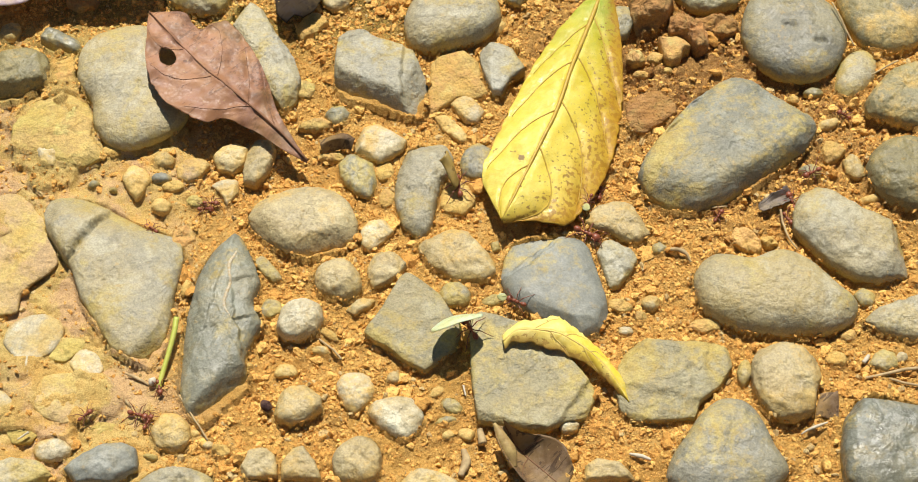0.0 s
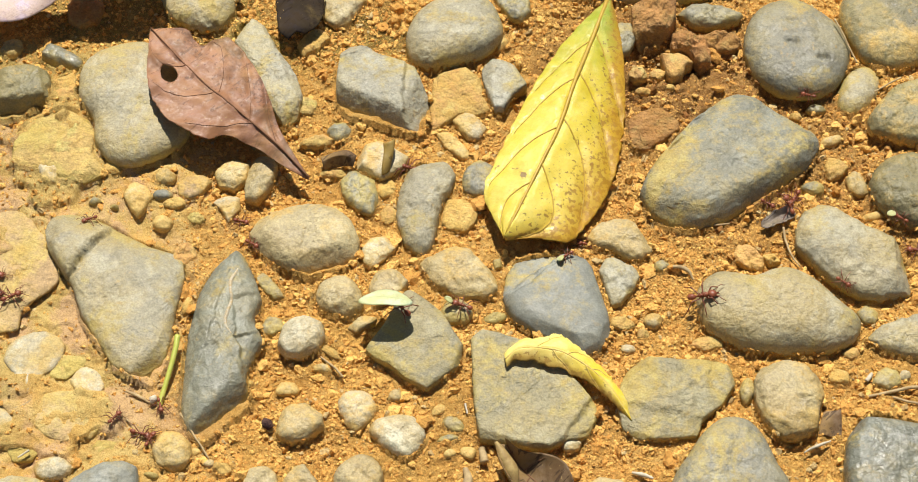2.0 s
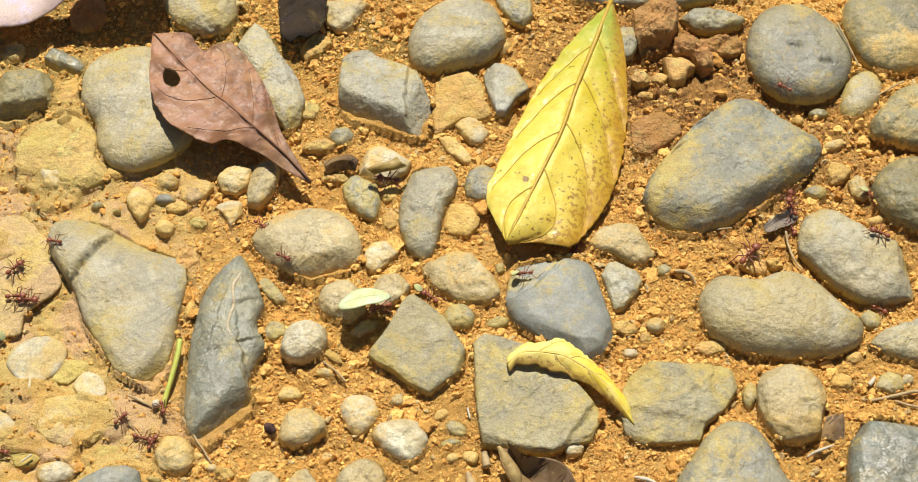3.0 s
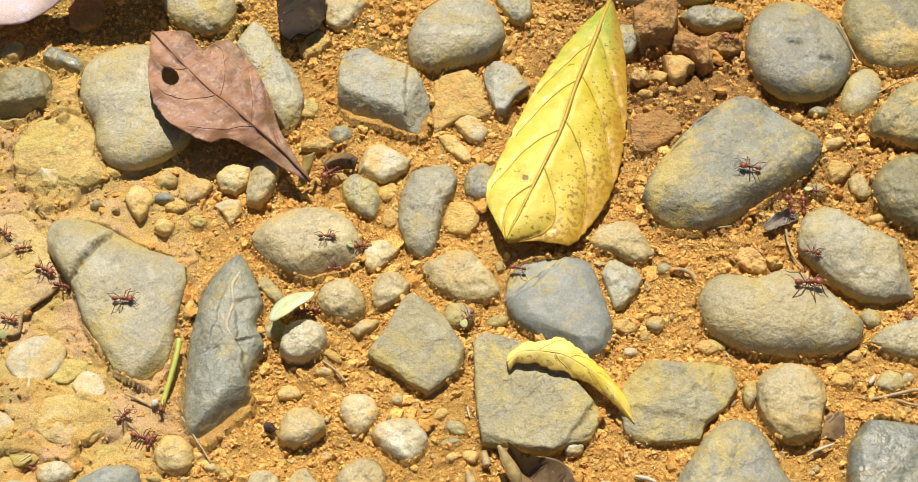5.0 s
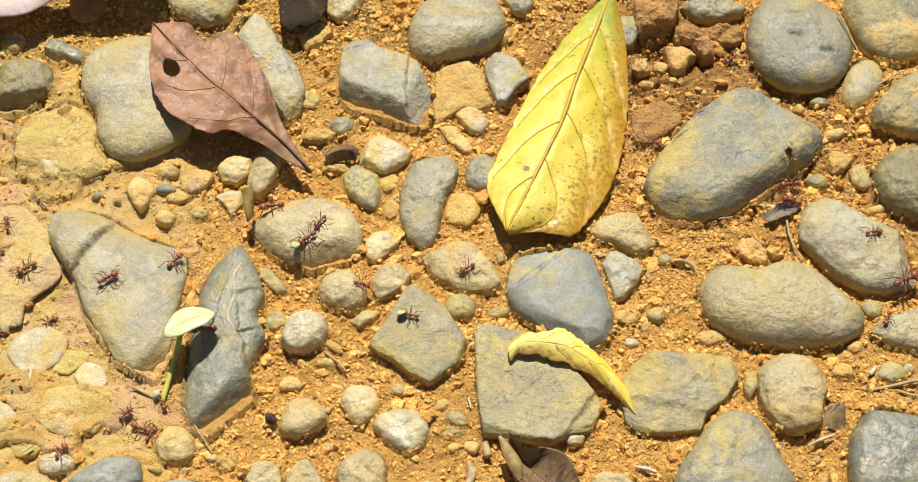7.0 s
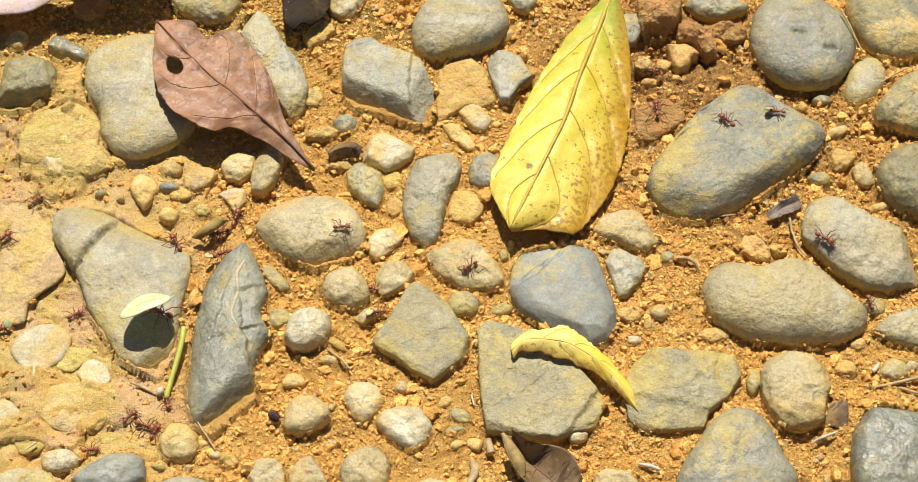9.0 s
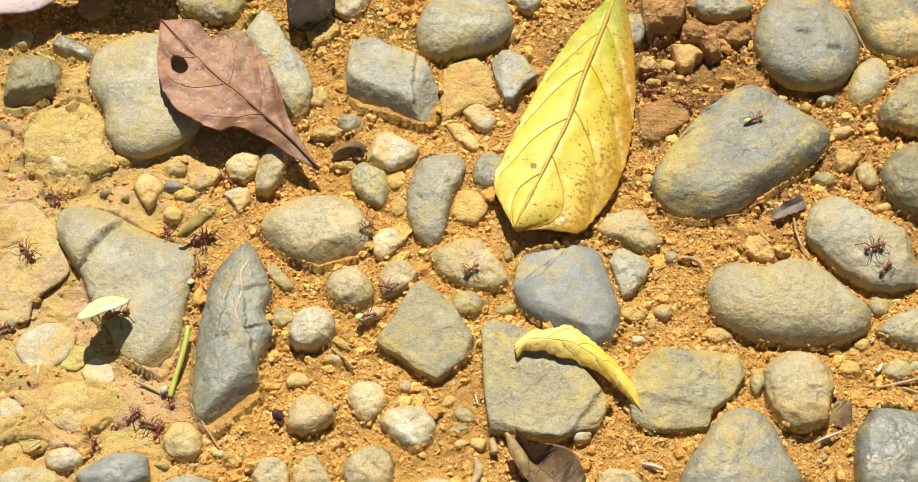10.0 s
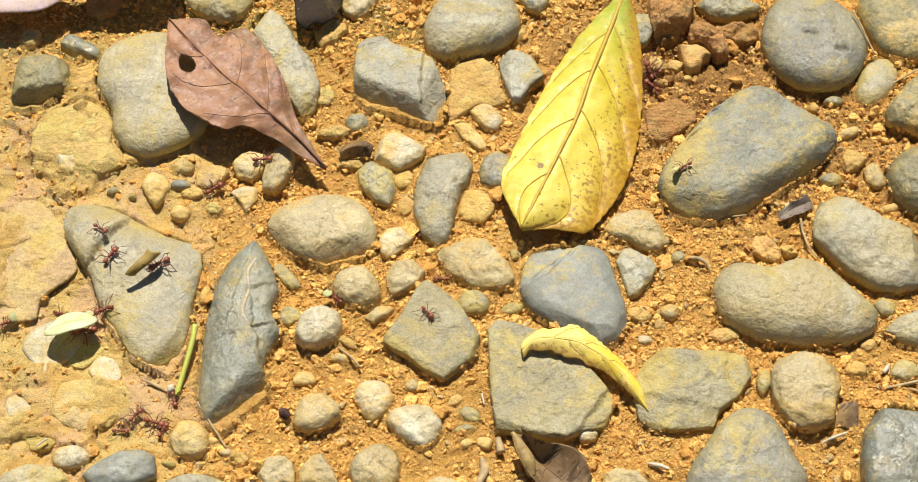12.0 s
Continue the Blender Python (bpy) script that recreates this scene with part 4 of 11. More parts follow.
stone(-32.6, -66.6, ((-3.2, -5.7), (0.1, -7.7), (4.8, -3.9), (6.5, 0.7), (4.7, 6.1), (-0.2, 7.7), (-5.1, 6.1), (-6.5, 1.7)), 5.3, "white-cream pebble bedded in the soil", "pale", n=2.6)
stone(-19.2, -76.2, ((-6.5, -2.0), (-1.6, -5.8), (3.2, -8.1), (7.3, -5.0), (9.4, 1.3), (5.9, 7.1), (1.1, 8.1), (-6.6, 6.2), (-9.4, 2.3)), 6.1, "white-cream flattened pebble bedded in the soil", "pale", n=2.9)
stone(-92.4, -81.7, ((-6.0, -2.3), (-3.4, -5.9), (1.4, -7.2), (5.1, -5.1), (6.6, -0.4), (4.7, 4.3), (-0.2, 7.2), (-4.0, 5.7), (-6.6, 1.5)), 6.1, "rounded tan pebble bedded in the soil", "tan", n=3, facets=1)
stone(-113.8, -93.4, ((-7.2, -7.0), (4.1, -7.0), (11.9, -1.7), (11.0, 5.0), (6.6, 7.0), (-0.0, 6.7), (-5.6, 3.3), (-11.9, -1.7)), 7.3, "smooth pale grey stone", "blue", n=3.8, rough=0.6)
stone(-130.6, -87.5, ((-4.8, -3.1), (-0.9, -4.2), (4.7, -2.9), (6.6, 0.5), (1.4, 4.2), (-4.3, 3.2), (-6.6, 0.5)), 4.7, "cream pebble bedded in the soil", "pale", n=2.6)
stone(-31.3, -91.1, ((-7.1, -5.5), (-3.3, -8.3), (6.1, -7.4), (8.0, 0.4), (5.9, 6.0), (1.1, 8.3), (-4.6, 6.0), (-8.0, 0.4)), 7.3, "rounded tan pebble bedded in the soil", "tan", n=3)
stone(-142.0, -48.3, ((-9.1, -0.6), (-5.7, -4.9), (-3.0, -11.9), (0.9, -11.5), (3.2, -6.0), (7.7, -1.7), (10.1, 5.8), (5.4, 11.3), (-1.6, 11.9), (-8.1, 8.0), (-10.1, 2.6)), 2.3, "pale stone set in packed mud", "bare", n=4, roundness=0.9)
stone(-123.0, -55.9, ((-1.4, -5.0), (2.6, -6.4), (5.9, -1.6), (4.3, 2.6), (0.4, 6.4), (-3.4, 5.8), (-5.9, 0.5)), 1.4, "small pale stone set in packed mud", "bare", n=4, facets=2)
stone(-112.7, 17.2, ((-3.1, -3.2), (0.3, -7.6), (2.3, -5.7), (5.5, 0.6), (2.5, 5.3), (-2.9, 7.6), (-5.5, 1.8)), 3.5, "small flat tan pebble", "tan", n=3.5, facets=2)
stone(-103.8, 26.6, ((2.3, 2.3), (-0.1, 3.6), (-2.6, 2.4), (-4.1, -0.0), (-2.5, -2.6), (0.2, -3.6), (3.0, -2.7), (4.1, -0.0)), 4.2, "small round tan pebble", "tan", n=2.4)
stone(-93.1, 21.9, ((-5.1, -3.2), (-1.3, -5.3), (2.8, -2.8), (6.1, 2.8), (3.5, 5.3), (-2.8, 4.9), (-6.1, 0.6)), 3.8, "reddish-brown pebble bedded in the soil", "brown", n=4, facets=1)
stone(-80.1, 27.6, ((-4.2, -4.8), (1.1, -6.2), (5.8, -2.8), (6.4, 3.5), (1.8, 6.2), (-3.4, 4.2), (-6.4, 0.5)), 5.3, "brown-tan stone under the leaf", "tan", n=3.8, facets=2)
stone(-69.4, 25.0, ((-5.2, -8.6), (-1.0, -9.8), (2.5, -6.5), (5.0, -0.2), (5.7, 6.1), (2.7, 9.8), (-1.5, 9.0), (-4.5, 4.0), (-5.7, -4.7)), 6.6, "upright ochre stone beside the leaf stalk", "tan", n=3.8, facets=3)
stone(-81.3, 13.5, ((-1.2, -1.6), (1.1, -5.7), (4.9, 0.6), (4.9, 5.1), (-0.5, 5.7), (-4.9, 2.9)), 2.8, "small pale wedge-shaped pebble", "pale", n=4, facets=2)
stone(-104.1, 18.9, ((2.2, 1.5), (-0.2, 2.2), (-2.6, 1.6), (-3.8, 0.1), (-2.6, -1.4), (0.0, -2.2), (2.9, -1.6), (3.8, 0.1)), 3.5, "small blue-grey pebble bedded in the soil", "blue", n=2.4)
stone(-122.6, 30.4, ((2.5, 2.3), (-0.2, 3.1), (-2.9, 2.4), (-3.8, 0.2), (-2.4, -1.8), (0.2, -3.1), (2.9, -2.1), (3.8, 0.2)), 3.5, "small orange pebble bedded in the soil", "clay", n=2.4, name="clay_lump")
stone(-145.5, 28.6, ((-1.7, -4.5), (2.6, -5.6), (4.7, -0.3), (-0.3, 5.6), (-4.7, 2.9)), 3.5, "small white pebble bedded in the soil", "bare", n=3.8, facets=1)
stone(-103.3, 7.2, ((2.0, 2.6), (-0.3, 3.4), (-2.7, 2.7), (-3.6, 0.2), (-2.3, -2.2), (0.0, -3.4), (2.5, -2.5), (3.6, 0.2)), 3.5, "small round tan-grey pebble", "tan", n=2.4)
stone(-128.1, 16.7, ((1.6, 1.1), (0.0, 1.8), (-1.4, 1.1), (-2.3, 0.0), (-1.4, -1.2), (0.2, -1.8), (1.6, -1.0), (2.3, 0.0)), 2.8, "tiny grey pebble bedded in the soil", "slate", n=2.4)
stone(-121.1, 14.2, ((1.2, 0.7), (0.0, 1.1), (-1.1, 0.7), (-1.6, -0.1), (-1.1, -1.0), (0.1, -1.1), (1.4, -1.0), (1.6, -0.1)), 2.3, "tiny grey pebble bedded in the soil", "slate", n=2.4)
stone(-64.4, -18.5, ((-1.8, -2.1), (2.3, -5.5), (5.5, -4.2), (2.1, 1.2), (-2.1, 5.5), (-5.5, 3.4)), 2.8, "small grey flake of stone", "dusty", n=4, facets=2)
stone(-62.4, -34.3, ((-3.0, -3.0), (0.0, -3.8), (4.1, -1.2), (2.8, 3.2), (-2.2, 3.8), (-4.1, 0.8)), 3.5, "small grey pebble bedded in the soil", n=3.5, facets=2)
stone(-31.9, -33.4, ((-1.7, -3.7), (3.2, -0.9), (5.1, 2.1), (0.1, 3.7), (-5.1, -1.9)), 3.2, "small wedge of tan stone", "tan", n=3.5, facets=2)
stone(71.6, -10.5, ((1.6, 1.7), (-0.2, 2.7), (-2.3, 1.8), (-3.0, 0.1), (-2.4, -1.7), (-0.4, -2.7), (1.5, -1.5), (3.0, 0.1)), 3.5, "small round grey pebble", n=2.4)
stone(127.3, 22.6, ((3.7, 1.4), (0.9, 3.1), (-2.3, 2.3), (-4.3, 0.7), (-3.4, -1.6), (-0.5, -3.1), (2.7, -2.7), (4.3, -0.9)), 4.1, "small olive-grey pebble bedded in the soil", "slate", n=2.4)
stone(143.5, 24.7, ((-3.6, -3.2), (0.3, -5.6), (4.3, -3.8), (2.1, 2.9), (-0.8, 5.6), (-4.3, 1.8)), 3.5, "small tan stone bedded in the soil", "tan", n=3.5, facets=3)
stone(136.2, 30.7, ((-2.7, -4.9), (1.2, -3.6), (4.9, 0.4), (1.8, 4.3), (-2.4, 4.9), (-4.9, -0.2)), 3.5, "small orange clay lump", "clay", n=3.5, name="clay_lump", facets=3)
stone(101.5, -6.9, ((-0.9, -5.0), (4.4, -5.8), (5.4, -2.2), (3.5, 1.9), (0.7, 5.8), (-3.5, 5.0), (-5.4, -1.1)), 5.3, "crumbly pale orange clay lump", "clay", n=3.5, name="clay_lump", facets=4, rough=2.0)
stone(109.3, -7.5, ((-0.7, -2.1), (3.4, -1.4), (3.4, 1.0), (-0.3, 2.1), (-3.4, 0.5)), 4.2, "crumbly pale orange clay lump", "clay", n=3.5, name="clay_lump", facets=3, rough=2.0)
stone(84.6, -41.1, ((-0.4, -3.2), (5.8, -1.1), (5.8, 3.2), (-2.1, 2.8), (-5.8, -0.1)), 3.2, "pale orange clay chip", "clay", n=3.5, name="clay_lump", facets=3)
stone(97.1, -59.1, ((2.1, 3.7), (0.6, 5.2), (-1.3, 4.0), (-2.6, 0.8), (-2.4, -2.8), (-0.9, -5.2), (1.2, -3.2), (2.6, 0.3)), 4.2, "small upright tan pebble", "dusty", n=2.4)
stone(143.5, -54.8, ((0.0, -4.3), (5.2, -2.1), (4.4, 2.4), (0.4, 4.3), (-2.6, 2.4), (-5.2, -2.1)), 4.2, "small tan-grey pebble bedded in the soil", "dusty", n=3.8, facets=1)
stone(37.9, -79.0, ((1.6, 2.3), (-1.1, 2.4), (-3.3, 1.0), (-3.4, -0.8), (-2.3, -2.2), (0.3, -2.4), (2.6, -1.2), (3.4, 0.9)), 4.1, "small cream pebble bedded in the soil", "pale", n=2.4, facets=2)
stone(-0.7, -71.4, ((3.2, 0.7), (1.1, 2.6), (-1.7, 3.0), (-3.6, 1.7), (-3.5, -0.5), (-1.2, -2.3), (1.7, -3.0), (3.6, -1.6)), 3.5, "small tan-grey pebble bedded in the soil", "dusty", n=2.4)
stone(-2.4, -76.8, ((2.1, 1.8), (-0.4, 1.7), (-2.9, 0.9), (-3.7, -0.5), (-2.4, -1.6), (0.2, -1.8), (2.6, -0.7), (3.7, 0.8)), 2.8, "small flat grey pebble", n=2.4)
stone(-1.9, -82.0, ((1.6, 1.4), (0.0, 1.8), (-1.4, 1.3), (-2.2, 0.2), (-1.7, -1.2), (0.0, -1.8), (1.5, -1.0), (2.2, 0.2)), 2.8, "tiny pale pebble bedded in the soil", "pale", n=2.4)
stone(-20.1, -60.7, ((1.0, 2.2), (-1.2, 2.0), (-2.4, 0.3), (-2.6, -1.6), (-0.7, -2.2), (1.3, -2.1), (2.6, -0.5), (2.6, 1.3)), 2.8, "tiny tan pebble bedded in the soil", "tan", n=2.4)
stone(-5.6, -65.8, ((0.8, 2.2), (-1.2, 1.7), (-2.5, -0.0), (-2.4, -1.6), (-0.9, -2.2), (1.2, -1.6), (2.5, 0.1), (2.5, 1.8)), 2.6, "small orange clay chip", "clay", n=2.4, name="clay_lump", facets=2)
stone(-63.0, -92.7, ((-3.7, -5.6), (6.1, -4.7), (5.2, 2.6), (0.8, 5.6), (-3.9, 4.4), (-6.1, -1.8)), 5.3, "tan pebble bedded in the soil", "tan", n=3.8, facets=1)
stone(-49.2, -92.5, ((-6.2, -5.8), (6.6, -5.8), (4.1, 0.7), (0.2, 5.8), (-3.5, 5.1), (-6.6, -0.2)), 5.3, "tan stone with soil on it", "tan", n=4, facets=2)
stone(87.3, 84.7, ((-7.0, -0.6), (-1.0, -2.8), (3.3, -9.4), (7.0, -7.2), (6.7, 1.0), (2.2, 6.0), (-2.4, 9.4), (-6.5, 6.6)), 9, "arched red-brown clod of clay", "redclay", n=4, name="clay_lump", facets=3, rough=2.8, roundness=0.4)
stone(98.2, 88.3, ((-3.7, -3.6), (3.9, -4.7), (9.7, -1.4), (8.6, 4.7), (-3.1, 3.3), (-9.7, 1.4)), 4.5, "red-brown clod of clay under a grey stone", "redclay", n=4, name="clay_lump", facets=3, rough=2.6, roundness=0.4)
stone(82.2, 76.1, ((-4.4, -4.1), (-2.4, -6.8), (1.7, -4.7), (2.7, -1.4), (6.0, 1.3), (1.5, 6.8), (-1.6, 4.9), (-6.0, 5.7)), 7, "bright orange angular lump of clay", "clay", n=6, name="clay_lump", facets=4, rough=0.9, roundness=0.15)
stone(72.0, 47.4, ((-8.8, -8.1), (-3.0, -9.7), (3.6, -5.0), (9.5, 0.7), (7.7, 5.4), (2.4, 9.7), (-4.2, 7.5), (-9.5, 3.3)), 4.2, "broad brown plate of hardened clay", "redclay", n=7, name="clay_lump", facets=2, rough=2.0, roundness=0.2, planes=((-75, 62, 8.5),))
stone(13.2, -31.0, ((2.4, 2.3), (-0.6, 2.2), (-3.3, 0.8), (-4.1, -1.1), (-2.3, -2.2), (0.6, -2.3), (3.4, -0.9), (4.1, 1.0)), 2.8, "small olive pebble bedded in the soil", n=2.4)
stone(140.4, -29.9, ((-1.6, -3.2), (2.4, -3.6), (3.8, 0.8), (-0.3, 3.6), (-3.8, 0.8)), 3.5, "small grey pebble bedded in the soil", n=4.2, facets=1)
stone(-150.0, -70.3, ((2.4, 3.4), (-1.0, 5.6), (-4.3, 3.9), (-4.9, 0.1), (-3.5, -3.7), (0.3, -5.6), (3.1, -3.2), (4.9, 0.1)), 2.3, "pale stone set in packed mud", "bare", n=2.4)
stone(67.1, -32.4, ((3.5, 1.0), (1.7, 2.9), (-0.9, 3.2), (-2.9, 1.5), (-3.5, -0.9), (-1.8, -2.5), (0.5, -3.2), (2.4, -1.5)), 3.5, "small tan stone in loose soil", "tan", n=4, facets=2)
stone(-42.3, -44.7, ((3.1, -0.6), (1.3, 1.7), (-1.3, 2.8), (-3.2, 2.8), (-3.5, 1.2), (-1.0, -1.1), (1.5, -2.8), (3.5, -2.7)), 2.8, "orange clay chip bedded in the soil", "clay", n=3.5, name="clay_lump", facets=2)
stone(-44.5, -50.6, ((2.3, 0.5), (0.5, 1.8), (-1.9, 1.7), (-3.5, 0.8), (-2.8, -0.8), (-0.4, -1.6), (1.8, -1.8), (3.5, -1.0)), 2.6, "small tan chip bedded in the soil", "tan", n=3.5, facets=2)
stone(50.3, -95.0, ((-7.8, -3.9), (8.2, -3.2), (3.5, 2.8), (-4.1, 3.9), (-8.2, 1.3)), 6.2, "tan stone half buried in soil", "tan", n=3.8)
stone(-140.7, -96.6, ((-11.2, -5.7), (1.0, -5.7), (11.5, -0.5), (6.2, 4.7), (-3.2, 5.7), (-11.5, 1.5)), 5.5, "flat yellow-tan stone bedded in the soil", "dusty", n=4)
stone(-89.3, -99.3, ((-10.7, -5.1), (10.2, -5.1), (11.9, 1.1), (3.9, 5.1), (-5.5, 4.5), (-11.9, 0.3)), 6.1, "yellowish rounded stone bedded in the soil", "dusty", n=3)
stone(-7.8, -99.7, ((-7.9, -4.8), (7.4, -4.8), (9.3, 0.5), (1.4, 4.1), (-4.2, 4.8), (-9.3, 0.5)), 6.1, "tan rounded stone bedded in the soil", "tan", n=3)
stone(-98.6, -90.2, ((2.3, 0.7), (0.3, 1.2), (-1.7, 1.3), (-2.6, 0.5), (-1.8, -0.5), (-0.1, -1.3), (1.7, -1.1), (2.6, -0.4)), 2.8, "small flat grey pebble", n=2.4)
stone(58.2, -42.8, ((1.8, 1.5), (-0.1, 1.9), (-2.1, 1.6), (-2.8, 0.1), (-2.3, -1.3), (-0.2, -1.9), (1.9, -1.3), (2.8, 0.1)), 2.8, "small cream pebble bedded in the soil", "pale", n=2.4)
stone(56.6, -33.6, ((3.7, 0.9), (1.0, 2.7), (-2.3, 2.9), (-4.1, 1.4), (-4.3, -1.0), (-1.1, -2.5), (2.2, -2.9), (4.3, -1.4)), 3.5, "orange clay lump bedded in the soil", "clay", n=4, name="clay_lump", facets=4, rough=1.5)
stone(63.6, -37.3, ((1.4, 1.5), (-0.2, 2.1), (-2.0, 1.6), (-2.3, 0.0), (-2.1, -1.6), (-0.3, -2.1), (1.5, -1.6), (2.3, 0.0)), 2.8, "small orange clay lump", "clay", n=2.4, name="clay_lump", facets=2)
stone(84.7, -49.5, ((1.9, 1.6), (0.1, 1.9), (-1.9, 1.6), (-2.7, 0.2), (-1.8, -1.1), (-0.1, -1.9), (1.7, -1.1), (2.7, 0.2)), 2.6, "small orange clay lump", "clay", n=2.4, name="clay_lump", facets=2)
stone(128.3, -53.7, ((3.8, 1.5), (1.4, 3.1), (-1.5, 3.2), (-3.8, 1.7), (-3.8, -1.1), (-1.4, -3.2), (1.8, -3.0), (3.7, -1.1)), 3.5, "ochre clay lump bedded in the soil", "clay", n=2.4, name="clay_lump", facets=4, rough=1.5)
stone(133.3, -44.5, ((2.5, 1.9), (0.3, 2.6), (-1.7, 1.6), (-3.1, 0.0), (-2.1, -1.6), (-0.1, -2.6), (2.1, -1.7), (3.1, 0.0)), 2.8, "small ochre clay lump", "clay", n=2.4, name="clay_lump", facets=3)
stone(67.2, 72.0, ((3.1, 1.3), (1.4, 2.9), (-1.2, 2.7), (-3.5, 1.2), (-3.4, -1.5), (-1.1, -2.9), (1.6, -2.7), (3.5, -1.1)), 4.1, "ochre clay lump bedded in the soil", "clay", n=4, name="clay_lump", facets=4, rough=1.4)
stone(74.6, 73.2, ((2.7, -0.9), (3.4, 1.2), (1.3, 2.3), (-1.0, 2.5), (-2.7, 1.1), (-3.4, -1.0), (-1.3, -2.2), (1.1, -2.5)), 4.1, "ochre clay lump bedded in the soil", "clay", n=4, name="clay_lump", facets=4, rough=1.4)
stone(79.1, 67.4, ((1.9, 1.1), (0.1, 1.6), (-1.7, 1.1), (-2.4, -0.0), (-1.4, -0.9), (0.0, -1.6), (1.7, -1.0), (2.4, -0.0)), 2.8, "small ochre clay lump", "clay", n=2.4, name="clay_lump", facets=2)
stone(69.2, 65.6, ((2.3, 1.3), (0.1, 1.7), (-2.4, 1.4), (-3.4, -0.1), (-2.1, -1.4), (0.0, -1.7), (2.3, -1.4), (3.4, -0.1)), 2.8, "small ochre clay lump", "clay", n=2.4, name="clay_lump", facets=2)
stone(-95.9, -66.2, ((0.8, 0.6), (0.1, 0.8), (-0.5, 0.6), (-0.9, -0.0), (-0.6, -0.7), (0.1, -0.8), (0.8, -0.6), (0.9, -0.0)), 1.6, "tiny white pebble bedded in the soil", "pale", n=2.4)
stone(-84.9, -81.4, ((1.2, 1.1), (-0.0, 1.7), (-1.4, 1.2), (-2.0, 0.0), (-1.1, -1.0), (0.1, -1.7), (1.5, -1.1), (2.0, 0.0)), 2.8, "small tan pebble bedded in the soil", "tan", n=2.4)
stone(-80.1, -85.6, ((1.4, 1.3), (-0.1, 1.7), (-1.3, 1.1), (-2.0, 0.0), (-1.2, -1.0), (0.0, -1.7), (1.4, -1.2), (2.0, 0.0)), 2.8, "small tan pebble bedded in the soil", "tan", n=2.4, name="stone")
stone(-75.7, -87.9, ((3.1, 0.4), (1.3, 2.0), (-1.1, 2.4), (-3.1, 1.5), (-2.9, -0.5), (-1.3, -2.1), (1.0, -2.4), (2.8, -1.5)), 3.5, "ochre clay lump bedded in the soil", "clay", n=4, name="clay_lump", facets=4, rough=1.5)
stone(-69.1, -56.4, ((1.6, 1.2), (-0.1, 1.8), (-1.6, 1.0), (-2.3, -0.2), (-1.7, -1.6), (-0.0, -1.8), (1.5, -1.4), (2.3, -0.2)), 2.8, "small ochre clay lump", "clay", n=2.4, name="clay_lump", facets=2)
stone(-56.0, -57.7, ((2.7, 1.7), (-0.4, 2.6), (-3.5, 1.7), (-4.2, -0.3), (-3.6, -2.4), (-0.3, -2.6), (3.0, -2.4), (4.2, -0.3)), 2.8, "small dusty tan stone", "tan", n=4, facets=2)
stone(-44.0, 27.8, ((4.1, 0.8), (0.7, 2.0), (-2.9, 1.8), (-5.4, 0.8), (-4.0, -1.1), (-0.1, -1.9), (3.5, -2.0), (5.4, -0.8)), 3.5, "ochre clay lump bedded in the soil", "clay", n=4, name="clay_lump", facets=3, rough=1.5)
stone(-50.5, 41.8, ((4.1, 2.9), (-0.6, 2.6), (-4.4, 1.2), (-6.4, -1.1), (-3.6, -2.4), (0.5, -2.9), (5.1, -1.4), (6.4, 1.1)), 3.5, "ochre clay lump bedded in the soil", "clay", n=4, name="clay_lump", facets=3, rough=1.5)
stone(-55.4, 59.0, ((4.4, 1.9), (1.1, 4.0), (-2.7, 4.5), (-4.5, 1.6), (-4.1, -1.6), (-1.5, -4.2), (2.3, -4.5), (4.5, -1.8)), 2.8, "ochre mud lump bedded in the soil", "mud", n=4, name="clay_lump", facets=3, rough=1.5)
stone(-24.6, 22.0, ((3.1, 1.8), (1.2, 4.4), (-1.5, 3.3), (-3.7, 1.2), (-3.6, -2.1), (-1.6, -4.4), (1.1, -3.6), (3.7, -1.6)), 2.8, "orange clay chip bedded in the soil", "clay", n=3.5, name="clay_lump", facets=3)
stone(-23.7, 10.6, ((2.6, 2.6), (0.8, 4.2), (-1.6, 3.7), (-3.0, 0.7), (-2.6, -2.7), (-0.5, -4.2), (1.7, -3.0), (3.0, -0.4)), 2.6, "orange clay chip bedded in the soil", "clay", n=3.5, name="clay_lump", facets=3)
stone(-24.5, -38.3, ((1.8, 1.2), (-0.1, 1.5), (-1.9, 1.2), (-2.7, 0.0), (-2.0, -1.1), (-0.1, -1.5), (1.6, -0.9), (2.7, 0.0)), 2.3, "small tan chip bedded in the soil", "tan", n=4)
stone(-91.8, 9.3, ((2.9, 0.7), (0.9, 2.0), (-1.8, 2.6), (-3.3, 1.2), (-2.6, -0.8), (-0.7, -2.6), (2.0, -2.5), (3.3, -1.1)), 2.8, "ochre mud lump bedded in the soil", "mud", n=4, name="clay_lump", facets=3, rough=1.5)
stone(-99.4, 15.4, ((3.2, 2.0), (0.0, 2.6), (-2.5, 1.6), (-4.3, 0.0), (-3.0, -1.9), (0.2, -2.6), (2.7, -1.5), (4.3, 0.0)), 2.8, "small ochre clay lump", "clay", n=4, name="clay_lump", facets=3, rough=1.5)
